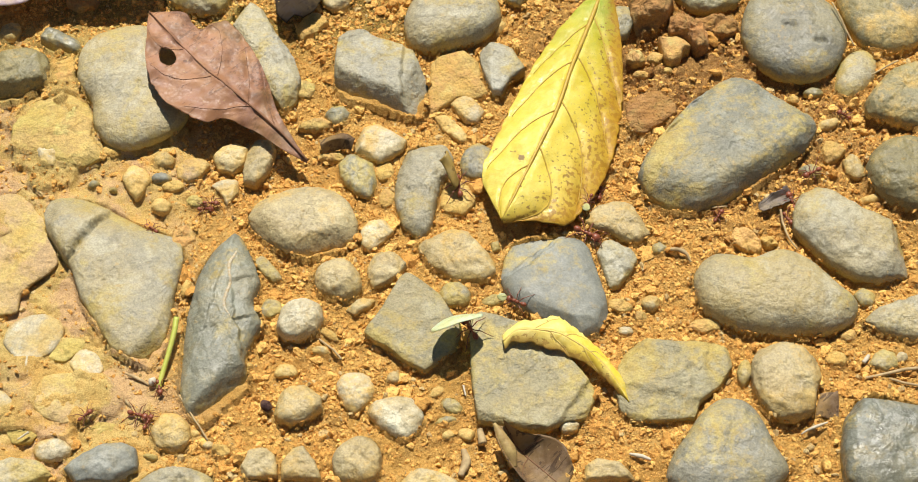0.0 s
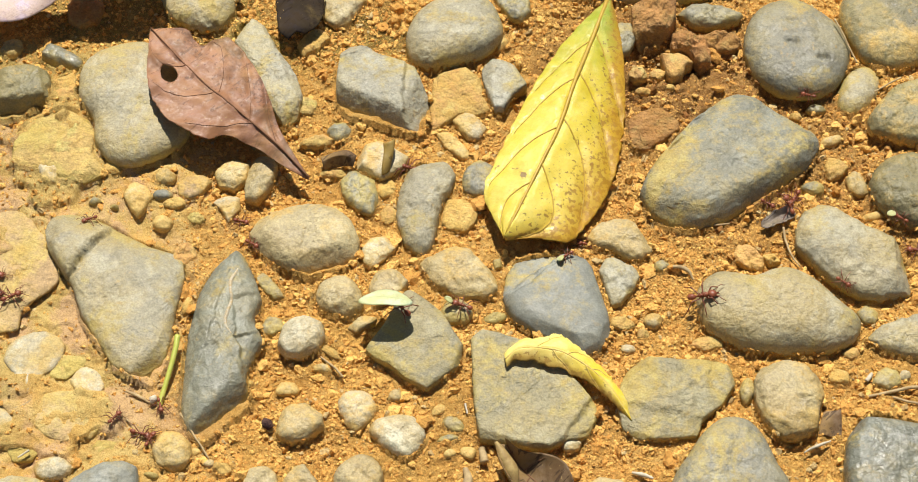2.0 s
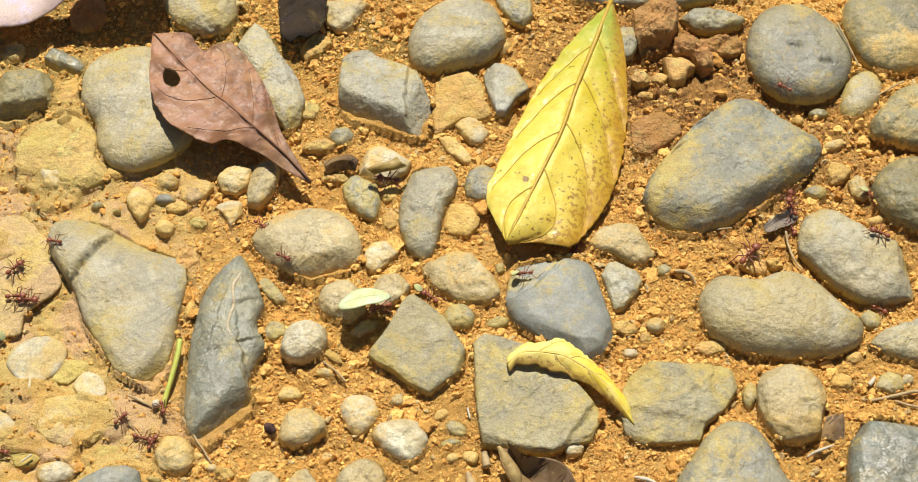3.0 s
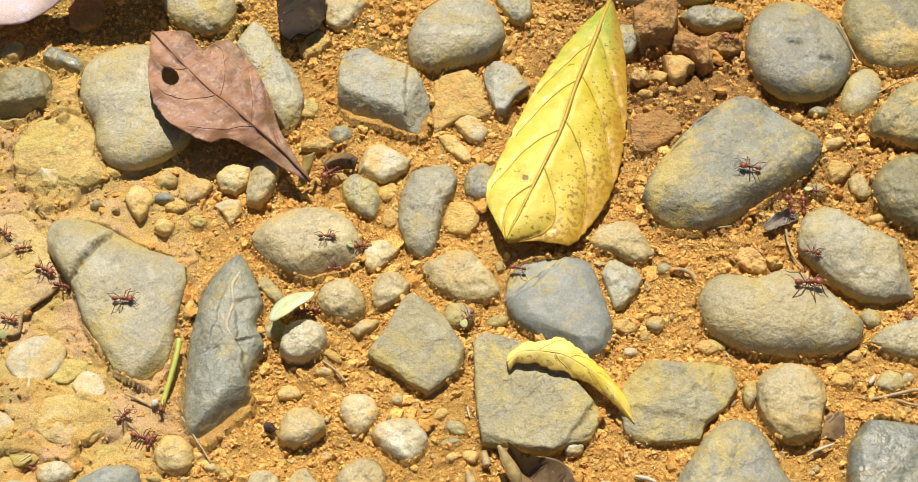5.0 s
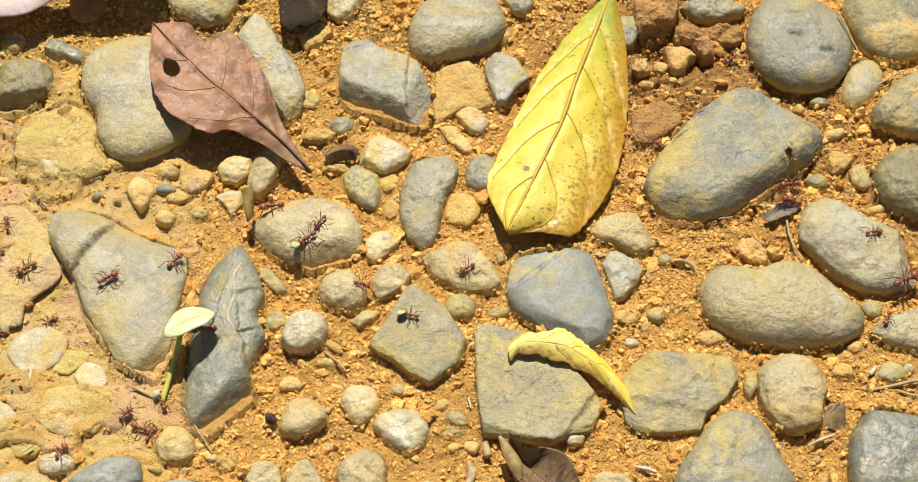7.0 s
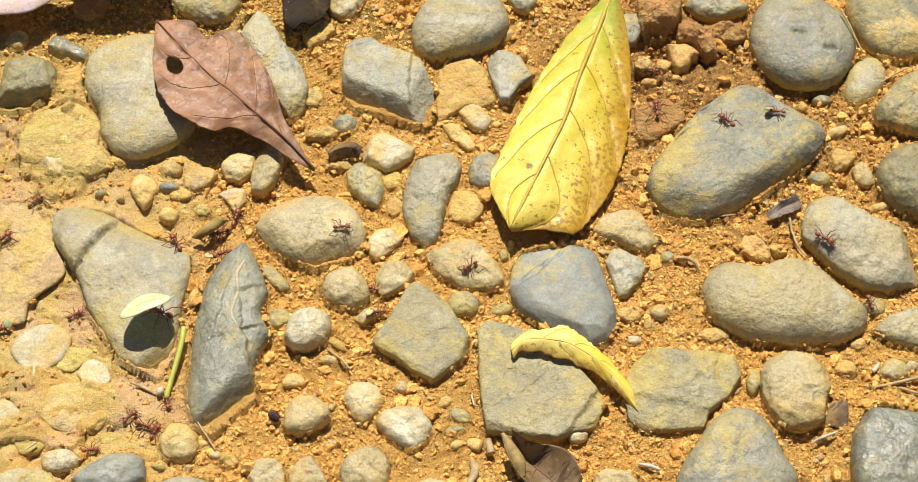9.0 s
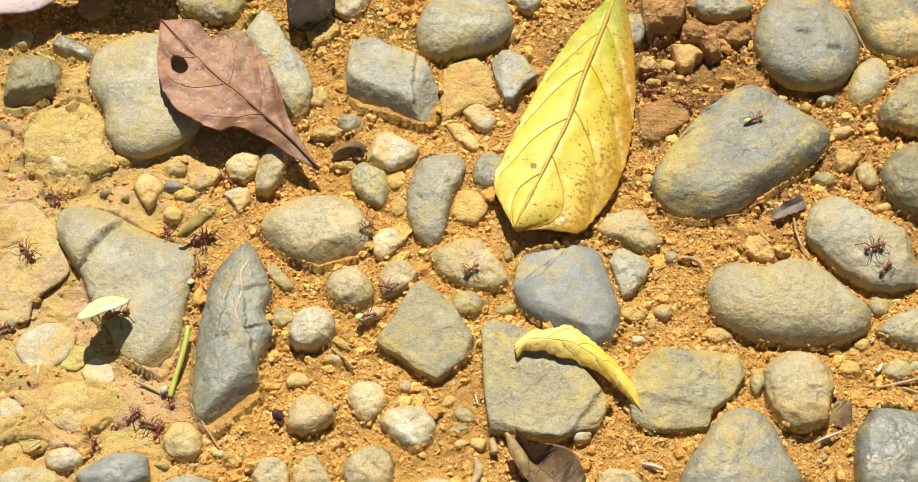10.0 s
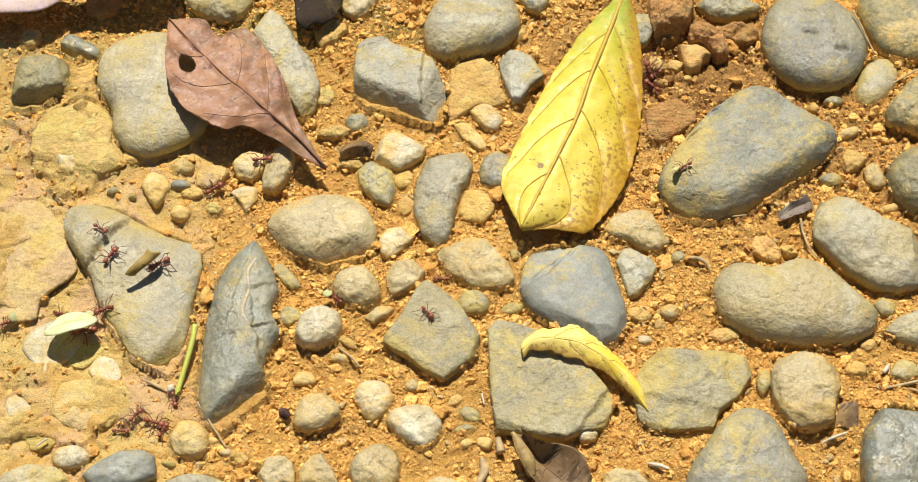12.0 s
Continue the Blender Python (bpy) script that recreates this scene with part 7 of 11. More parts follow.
def motions():
    ants = {}
    ants["green_carrier"] = tagged(CARRIER, "red-brown leafcutter ant carrying a cut leaf")
    ants["brown_carrier"] = tagged(copy_thing(CARRIER, Matrix()), "red-brown leafcutter ant carrying a rolled brown leaf")
    ants["big_ant"] = tagged(BIG, "large red-brown leafcutter ant carrying nothing")
    ants["bit_ant"] = tagged(SMALL, "small red-brown ant carrying a leaf bit")
    ants["e_ant"] = tagged(WORKER, "red-brown leafcutter ant carrying a cream leaf bit")
    ants["f1"] = tagged(copy_thing(SMALL, Matrix()), "small red-brown leafcutter ant walking over soil")
    ants["f2"] = tagged(copy_thing(SMALL, Matrix()), "small red-brown leafcutter ant walking over soil")
    ants["h_ant"] = tagged(copy_thing(SMALL, Matrix()), "small red-brown ant carrying a leaf bit")
    ants["g1"] = tagged(copy_thing(SMALL, Matrix()), "small red-brown leafcutter ant walking over soil")
    ants["g2"] = tagged(copy_thing(WORKER, Matrix()), "red-brown leafcutter ant walking over stones")
    ants["g3"] = tagged(copy_thing(WORKER, Matrix()), "red-brown leafcutter ant walking over stones")
    ants["k_ant"] = tagged(copy_thing(SMALL, Matrix()), "small red-brown leafcutter ant walking over soil")
    ants["l_ant"] = tagged(copy_thing(WORKER, Matrix()), "red-brown leafcutter ant walking over stones")
    ants["m1"] = tagged(copy_thing(WORKER, Matrix()), "red-brown leafcutter ant walking over stones")
    ants["m2"] = tagged(copy_thing(WORKER, Matrix()), "red-brown leafcutter ant walking over stones")
    ants["m3"] = tagged(copy_thing(WORKER, Matrix()), "red-brown leafcutter ant walking over stones")
    ants["q_ant"] = tagged(copy_thing(SMALL, Matrix()), "small red-brown leafcutter ant walking over soil")
    ants["q2"] = tagged(copy_thing(SMALL, Matrix()), "small red-brown leafcutter ant walking over soil")
    ants["r_ant"] = tagged(copy_thing(SMALL, Matrix()), "small red-brown leafcutter ant walking over soil")
    ants["s_ant"] = tagged(copy_thing(SMALL, Matrix()), "small red-brown leafcutter ant walking over soil")
    ants["t_ant"] = tagged(copy_thing(SMALL, Matrix()), "small red-brown leafcutter ant walking over soil")
    ants["u1"] = tagged(copy_thing(WORKER, Matrix()), "red-brown leafcutter ant resting beside a dry twig")
    ants["u2"] = tagged(copy_thing(SMALL, Matrix()), "small red-brown ant at the green stalk's end")
    ants["v_ant"] = tagged(copy_thing(SMALL, Matrix()), "small red-brown leafcutter ant walking over soil")
    ants["w_ant"] = tagged(copy_thing(SMALL, Matrix()), "small red-brown leafcutter ant walking over soil")
    ants["x_ant"] = tagged(copy_thing(SMALL, Matrix()), "small red-brown ant carrying a leaf bit")
    ants["u4"] = tagged(copy_thing(SMALL, Matrix()), "small red-brown ant resting beside a dry twig")
    other_bit, cream_bit, edge_bit = copy_thing(FIRST_BIT, Matrix()), copy_thing(FIRST_BIT, Matrix()), copy_thing(FIRST_BIT, Matrix())
    march(ants["green_carrier"], 10.5, (
        (0, 5.8, -45.2, 6.6, -13, -11, 122), (0.25, 5, -42.6, 4.5, -9, -11, 147), (0.5, 3.8, -41.4, 3.4, -6, -16, 150), (0.75, 0.3, -41.8, 6.5, -2, -18, 157),
        (1, -4.2, -39.7, 6.8, 1, -17, 155), (1.25, -7.2, -37.7, 6.8, 0, -16, 149), (1.5, -10.3, -35.7, 6.8, 0, -16, 147), (1.75, -14.8, -32.9, 6.8, -0, -16, 137),
        (2, -18.9, -30.2, 6.8, -2, -16, 140), (2.25, -21.5, -24.3, 3.8, -6, -24, 148), (2.5, -23.1, -25.2, 4, -14, -29, 163), (2.75, -25, -26.2, 4.5, -26, -18, -160),
        (3, -27.1, -26.9, 4.2, -17, -18, -156), (3.25, -30.3, -25.1, 2.7, -16, -22, -158), (3.5, -33.4, -28.1, 6.6, -16, -23, -162), (3.75, -36.8, -28.9, 7.9, -22, -17, -165),
        (4, -40.4, -29, 8.1, -23, -12, 177), (4.25, -43.9, -28.4, 6.9, -22, -8, 168), (4.5, -47.4, -26.2, 4, -14, -5, 174), (4.75, -50, -25.6, 2.1, -9, -6, 179),
        (5, -51.8, -27.9, 1.5, -2, -8, -167), (5.25, -56, -28.5, 1.5, -4, -13, -155), (5.5, -60.5, -29.4, 1.3, -4, -14, -164), (5.75, -63, -31.9, 3.1, -5, -15, -156),
        (6, -65.5, -31.4, 1.8, 0, -14, -137), (6.25, -67.3, -32.2, 2.1, 0, -21, -146), (6.5, -68.7, -37.8, 7.6, 0, -20, -149), (6.75, -75.7, -40.8, 9.5, 2, -19, -167),
        (7, -85.4, -42.2, 8.7, -1, -9, -168), (7.25, -93.5, -35.7, 1.2, 2, 0, -175), (7.5, -92.8, -42.7, 8.6, -7, -3, 157), (7.75, -93.8, -42.3, 8.6, 2, -27, -171),
        (8, -95.9, -37.3, 3.3, 22, -41, 129), (8.25, -96.2, -38.1, 3.7, 18, -36, 131), (8.5, -97, -37.9, 4.8, 3, -33, 162), (8.75, -98.2, -37.3, 5.8, 1, -28, 166),
        (9, -102, -35.6, 6.8, -1, -21, 168), (9.25, -109.4, -34.6, 7.1, -2, -18, 174), (9.5, -115.4, -33.8, 6.8, -0, -15, -175), (9.75, -116.7, -35, 6.7, -0, -14, -163),
        (10, -117.7, -36.8, 6.7, -1, -11, -155), (10.25, -120.3, -37.7, 5.9, -7, -4, -178), (10.5, -123.1, -37.5, 4, -17, -2, 165), (10.75, -124.9, -35.8, 1.6, -21, -0, 164),
        (11, -125.9, -35.8, 1.2, -13, -2, -173), (11.25, -127.3, -37.3, 1, -5, -7, -150), (11.5, -128.3, -40.4, 2, -1, -13, -141), (11.75, -130.2, -40.1, 0.2, 1, -15, -141),
        (12, -131.6, -40.8, 0.7, 0, -14, -163)))
    march(ants["brown_carrier"], 10.5, (
        (0, 1.5, 13.8, 3.5, -1, -10, 102), (0.25, 0.7, 20.3, 0.7, -2, -12, 114), (0.5, -0.2, 23, 1.6, 3, -18, 123), (0.75, -1.9, 22, 5.6, 3, -22, 149),
        (1, -4, 23.6, 6.3, 1, -25, 170), (1.25, -6.2, 24.8, 6.9, 5, -18, 166), (1.5, -8.8, 25.2, 7.2, 4, -12, 158), (1.75, -13.4, 25.5, 7.1, 3, -7, 165),
        (2, -17.6, 29.8, 2.2, -3, -5, 167), (2.25, -19.3, 28.2, 1.9, -7, -9, 170), (2.5, -20.8, 27.5, 2, -16, -11, -160), (2.75, -22.8, 26.4, 3.6, -24, -17, -168),
        (3, -25.2, 25.4, 5.3, -26, -16, -176), (3.25, -27.8, 27.1, 6.3, -24, -12, 175), (3.5, -30.5, 27.4, 5.9, -22, -10, 166), (3.75, -33.3, 28.3, 4.6, -18, -9, 162),
        (4, -36.4, 30.7, 1.4, -11, -9, 164), (4.25, -39.2, 31.5, 1.8, -6, -12, 166), (4.5, -41.6, 31.1, 1.7, -3, -12, -175), (4.75, -43.6, 30, 4.5, -6, -11, -149),
        (5, -45.2, 28.6, 3.3, -7, -4, -139), (5.25, -46.5, 26.4, 2.6, -9, -1, -125), (5.5, -48, 25.3, 0.7, -6, -1, -125), (5.75, -49.2, 22.8, 1, 1, -8, -109),
        (6, -51, 22.8, 0.7, 5, -12, -113), (6.25, -52.9, 14.9, 3.9, 4, -16, -122), (6.5, -56.1, 9.4, 8, 4, -14, -131), (6.75, -60.9, 8.1, 7.7, 6, -9, -154),
        (7, -65.3, 7.8, 6.4, 7, -6, -167), (7.25, -67.2, 6.4, 6.1, 3, -1, 167), (7.5, -69.3, 5.7, 5.1, -2, -3, 165), (7.75, -72.1, 8.5, 1.4, -3, -6, 164),
        (8, -73.7, 5.6, 2.1, -1, -14, 176), (8.25, -76.2, 5.8, 0.1, -3, -16, -154), (8.5, -78.5, 4.6, -0.2, -5, -15, -148), (8.75, -81, 2.9, -0.1, -5, -14, -147),
        (9, -84.9, -0.3, 0.4, -3, -15, -152), (9.25, -87.9, -1.8, 1.1, -6, -15, -151), (9.5, -89.8, -2.8, 2.3, -2, -16, -151), (9.75, -91, -2.3, 1.6, -4, -17, -151),
        (10, -91.4, -3.5, 2.2, -1, -16, -148), (10.25, -91.9, -3.9, 2.8, -2, -14, -127), (10.5, -92.6, -3.8, 2.8, -0, -14, -131), (10.75, -93.6, -5.4, 2.4, -4, -17, -128),
        (11, -94.9, -7.9, 3.4, -8, -19, -123), (11.25, -97, -8.9, 3.3, -10, -24, -125), (11.5, -99.6, -11.2, 4.8, -7, -24, -132), (11.75, -103.3, -14.6, 6.5, -4, -18, -134),
        (12, -107.6, -18.1, 7, -1, -14, -138)))
    march(ants["big_ant"], 12.0, (
        (0, 45.8, -5.6, 2.9, 4, 7, -25), (0.25, 50.5, -6.9, 2.9, 1, 4, -25), (0.5, 55.6, -10, 4.9, -2, 6, -31), (0.75, 65, -13.4, 1.9, -1, 6, -32),
        (1, 72.2, -20.8, 2.3, 3, 5, -33), (1.25, 75, -22.1, 1.8, 6, 5, -30), (1.5, 76.8, -24.3, 2.5, 5, -2, -27), (1.75, 80.8, -22.9, 2.9, 6, -7, -21),
        (2, 83.8, -26.8, 7.7, -1, -16, -0), (2.25, 87, -26.1, 10, -7, -15, 25), (2.5, 90.7, -22.8, 11, -12, -3, 49), (2.75, 96.3, -12.6, 4, -7, -2, 50),
        (3, 100.6, -7, 5.3, -3, -5, 47), (3.25, 103.3, -7.5, 4.8, 3, -6, 35), (3.5, 105.7, -7.9, 4.8, 8, -6, -4), (3.75, 108.2, -8.1, 3.7, 13, 6, -47),
        (4, 111.5, -5.6, 1.7, 8, 5, -64), (4.25, 110.2, -17.5, 14.3, 2, -0, -67), (4.5, 112.9, -17.6, 11.5, -4, -7, -69), (4.75, 115.1, -19.8, 12, -5, -1, -40),
        (5, 117.8, -23.1, 12.2, -3, 7, 5), (5.25, 121.7, -23.5, 11.3, -1, 6, 4), (5.5, 128.8, -17.4, 4.8, 6, -1, 6), (5.75, 134.1, -21.3, 5.4, 19, -6, 3),
        (6, 139.9, -23.2, 6.8, 32, 0, -14), (6.25, 143.8, -24, 6, 32, 2, -8), (6.5, 147.2, -24, 5.4, 32, -3, 4), (6.75, 149.1, -23.4, 6.4, 27, -3, 14),
        (7, 151.4, -21.5, 6.9, 21, -1, 27), (7.25, 154.4, -19.8, 5, 12, 0, 27), (7.5, 158.4, -17.6, 2.4, 4, 1, 21), (7.75, 162.5, -16.3, 0.6, -3, -0, 16),
        (8, 165.8, -16.7, 0.8, -2, 3, 10), (8.25, 168.9, -17.2, 1.3, -0, 2, 1), (8.5, 172.5, -15.4, -0.2, 3, 0, 6), (8.75, 174.2, -16.2, -0.2, 5, -1, 9),
        (9, 175.6, -15.7, -0.2, 6, -0, 5), (9.25, 176.5, -16, -0.2, 5, -2, 15), (9.5, 177.8, -15.3, -0.8, 4, -4, -4), (9.75, 178.7, -15.4, -0.6, 2, -2, -3),
        (10, 179.3, -15.6, -0.7, 4, -4, -8), (10.25, 180.1, -15.4, -0.9, 5, -4, 6), (10.5, 180.9, -15.3, -1.1, 10, -8, 8), (10.75, 181.8, -14.8, -0.7, 15, -5, 5),
        (11, 182.3, -15.1, -1.1, 13, -2, 5), (11.25, 183, -14.9, -1.5, 9, -3, 6), (11.5, 183.5, -15.4, -0.8, 8, -4, 12), (11.75, 184.5, -14.6, -1.3, 6, -7, 19),
        (12, 185.2, -14.9, -1.3, 5, -6, 24)))
    way = march(ants["bit_ant"], 6.9, (
        (0, 47.3, 7, 5.4, -4, 7, -114), (0.25, 45.4, 4.8, 2.7, -6, 6, -112), (0.5, 44, 0.9, 2.8, -4, 6, -110), (0.75, 43.8, -0.1, 2, -2, 6, -104),
        (1, 43.8, -1, 1.5, 3, 6, -101), (1.25, 43.5, -1.7, 1.3, 3, 2, -109), (1.5, 42.3, -6.1, 3.3, 4, -3, -119), (1.75, 40.4, -8.6, 6.3, 5, -8, -126),
        (2, 38.2, -10, 7.3, 5, -6, -143), (2.25, 35.8, -12.7, 8.4, 4, -2, -155), (2.5, 32.9, -14.8, 8.7, 3, -0, -167), (2.75, 28.3, -14.6, 7.1, 3, 2, -169),
        (3, 23.1, -13.9, 4.9, 3, 7, -179), (3.25, 19, -16.4, 4.2, -0, 8, -164), (3.5, 16.4, -15.3, 1.9, -7, 6, -151), (3.75, 13.8, -20.5, 4.8, -17, 3, -148),
        (4, 11.6, -22.1, 4.8, -21, 4, -140), (4.25, 9.6, -23.7, 4.5, -18, 4, -147), (4.5, 7.6, -24.4, 3.1, -13, 5, -133), (4.75, 5.6, -25.8, 3, -10, 5, -129),
        (5, 3.5, -31.5, 5.4, -14, 6, -126), (5.25, 1.8, -33.6, 4.3, -15, 7, -121), (5.5, 0.1, -34.4, 2.4, -14, 2, -130), (5.75, -1.4, -38.7, 6.6, -6, -3, -147),
        (6, -3.2, -39.3, 6.8, -1, -2, -170), (6.25, -6.2, -38.4, 6.8, -1, -1, 169), (6.5, -9.8, -37.2, 6.9, -1, -1, 164), (6.75, -13, -36.2, 6.8, 0, -1, 164),
        (7, -16.2, -35.5, 6.7, 0, -0, 168), (7.25, -19, -34.7, 6.8, -0, -0, 170), (7.5, -20.9, -34.7, 6.8, -0, 2, 153), (7.75, -22.7, -34.5, 6.6, -1, 3, 152),
        (8, -24.4, -31.1, 2.4, -2, 1, 150), (8.25, -25.7, -32.2, 2.6, -2, -5, 152), (8.5, -26.9, -31.8, 2.2, -11, -4, -164), (8.75, -27.8, -32.5, 3.1, -12, -6, -163),
        (9, -28.5, -33.2, 3.4, -9, -7, -171), (9.25, -29.4, -33, 3.9, -1, -7, -160), (9.5, -30.4, -32, 3.3, 1, -6, -157), (9.75, -31.6, -33.9, 4.1, -2, -3, -164),
        (10, -33, -35.1, 3.9, -6, -2, -168), (10.25, -34.7, -34.3, 3.6, -6, -4, 171), (10.5, -36.8, -32.1, 1.4, -9, -3, 162), (10.75, -38.8, -32, 2.4, -11, -3, 158),
        (11, -40.7, -32, 2.2, -16, -1, 156), (11.25, -42, -31.1, 2.8, -18, -3, 156), (11.5, -43.2, -30.9, 4, -22, -8, 146), (11.75, -44.8, -29.6, 3.2, -23, -11, 149),
        (12, -46.5, -28.3, 3.5, -22, -11, 148)))
    carry(FIRST_BIT, way, pose(0.0036, 0, 0.0022, 20, -30, 70))
    way = march(ants["e_ant"], 8.8, (
        (0, 21.5, -33.6, 5.5, -28, -1, 156), (0.25, 17.9, -29.5, 0.8, -22, 1, 158), (0.5, 14.4, -30.7, 3, -11, -4, 158), (0.75, 11.9, -30.1, 2.8, -4, -0, 167),
        (1, 10, -28.9, 2, -1, -5, 164), (1.25, 8.8, -28.8, 2.1, -4, -6, 173), (1.5, 7.6, -28.4, 2.9, -6, -11, -175), (1.75, 5.2, -29.2, 4.5, -2, -9, 176),
        (2, 2.2, -29.1, 5.5, 3, -5, 161), (2.25, -1.3, -28, 5.7, -3, -2, 155), (2.5, -4.8, -23.7, 2, -3, -3, 148), (2.75, -7.2, -23.4, 1.9, -3, -6, 137),
        (3, -9.6, -21.9, 1.8, -0, 2, 140), (3.25, -13, -16.7, 0.9, 2, 0, 143), (3.5, -16.9, -14.1, 2.4, 2, 1, 141), (3.75, -21.4, -12.1, 3.8, 1, -9, 149),
        (4, -25.8, -8.9, 4.4, -1, -4, 146), (4.25, -29.7, -7.1, 5, -7, -3, 153), (4.5, -32.8, -2.5, 3.9, -4, -3, 151), (4.75, -34, -3.5, 3.7, -2, -13, 154),
        (5, -33.5, -2.3, 3.1, -10, -19, -171), (5.25, -34.5, -2.6, 4.9, 2, -20, 154), (5.5, -36.6, -1.4, 7.4, -2, -14, 168), (5.75, -39.2, -1.5, 9, 0, -9, 162),
        (6, -41.9, -1, 9.4, 1, -5, 165), (6.25, -44, 0.3, 9.5, 0, -4, -177), (6.5, -46.3, 1.1, 9.6, -3, -2, -151), (6.75, -49.1, -1.9, 9.5, -5, -0, -141),
        (7, -52.2, -6.4, 9.4, -7, 3, -143), (7.25, -55.1, -8.6, 9.4, -9, 8, -157), (7.5, -58.2, -9.5, 8.9, -18, 10, 176), (7.75, -61.6, -9.2, 7, -24, 7, 164),
        (8, -65.2, -8, 4.2, -20, 8, 167), (8.25, -69.1, -7, 2, -11, 7, -178), (8.5, -73.1, -7.3, 1.9, -1, -0, -161), (8.75, -76.3, -12.6, 8.1, 3, -5, -167),
        (9, -82.9, -10.7, 3.6, 4, -7, -156), (9.25, -88.4, -10.5, 1.2, 0, -4, -158), (9.5, -90.6, -16, 1.6, -6, -6, -162), (9.75, -91.4, -17, 1.8, -13, -0, -127),
        (10, -92.3, -17.2, 1.7, -16, -3, -129), (10.25, -93.4, -19.4, 4.1, -15, -11, -131), (10.5, -95.7, -21.4, 5.6, -11, -12, -136), (10.75, -101, -24.9, 6.8, -5, -7, -143),
        (11, -107.4, -28.3, 7, -1, -1, -147), (11.25, -111.9, -30.7, 7, -0, 2, -153), (11.5, -116, -32.6, 6.8, 0, 4, -159), (11.75, -120, -34.3, 6.6, -2, 10, -161),
        (12, -124.5, -34.3, 4.7, -4, 15, -165)))
    carry(cream_bit, way, pose(0.0050, 0, 0.0030, 10, -30, 20))
    march(ants["f1"], 6.9, (
        (0, -88, 6.4, 0.5, 9, 9, 6), (0.25, -86.6, 6.5, 0.4, 5, 11, -23), (0.5, -84.9, 6.5, 0.3, 2, 5, -33), (0.75, -81.2, 3.7, -0.2, 7, 6, -34),
        (1, -76.8, -1, 0.9, 8, 6, -36), (1.25, -74, -1.8, 1, 10, 9, -32), (1.5, -72.1, -2, 1.2, 10, 4, -18), (1.75, -71.5, -2.1, 1.4, 9, 0, -27),
        (2, -70.8, -2.5, 3.3, 14, -5, -34), (2.25, -68.7, -4.1, 4.6, 20, -7, -35), (2.5, -65.9, -5.3, 6.5, 26, -3, -34), (2.75, -63, -7.1, 7.6, 25, -0, -29),
        (3, -60, -8.9, 8.5, 24, -2, -27), (3.25, -57.5, -10, 8.9, 22, -3, -24), (3.5, -54.8, -10.6, 8.8, 19, -2, -18), (3.75, -52.2, -10.6, 8, 16, -0, -12),
        (4, -49.5, -10.6, 7.2, 16, 3, -5), (4.25, -47.1, -10.5, 6.1, 19, 6, 1), (4.5, -45.1, -10.5, 5.2, 23, 9, 5), (4.75, -43.6, -10.6, 4.2, 28, 9, 9),
        (5, -42.7, -10.8, 3.3, 29, 11, 6), (5.25, -42.3, -11.2, 3, 22, 14, -2), (5.5, -41.6, -12.6, 4, 12, 15, -30), (5.75, -40.7, -12.6, 3.4, 0, 10, -62),
        (6, -39.8, -12.5, 2.1, -2, 2, -66), (6.25, -38.4, -18.7, 7.5, -6, -1, -64), (6.5, -37.5, -21.4, 8.1, -8, 1, -57), (6.75, -35.6, -22.9, 8.5, -7, 9, -30),
        (7, -33.5, -23.5, 7, -2, 14, -10), (7.25, -31.7, -22.7, 4, 4, 16, 2), (7.5, -31.6, -23.2, 3.6, 11, 12, 16), (7.75, -31.5, -23.2, 3.4, 11, 10, 16),
        (8, -31.4, -23.1, 3.2, 8, 8, 15), (8.25, -31.3, -23, 3.1, 6, 8, 15), (8.5, -31.2, -22.9, 2.9, -4, 9, -29), (8.75, -31.1, -22.9, 2.9, -1, 9, -28),
        (9, -29.6, -24.1, 2.8, 4, 3, -20), (9.25, -28.7, -25.1, 4, 11, -3, -19), (9.5, -28.1, -24.9, 4.8, 10, -8, -5), (9.75, -27.7, -24.7, 5.1, 10, -7, -1),
        (10, -27.2, -24.8, 5.4, 9, -2, -14), (10.25, -26.2, -25.1, 5.4, 12, 4, -10), (10.5, -24.9, -25.6, 5.2, 13, 14, -17), (10.75, -23.8, -25.7, 3.4, 2, 17, -46),
        (11, -22.5, -25.6, 1.8, 1, 10, -46), (11.25, -20.8, -30.5, 6.6, -0, 1, -51), (11.5, -19.3, -31.2, 6.8, 0, -0, -53), (11.75, -17.4, -33.1, 6.8, 0, -0, -44),
        (12, -15.3, -35.9, 6.7, 0, -0, -50)))
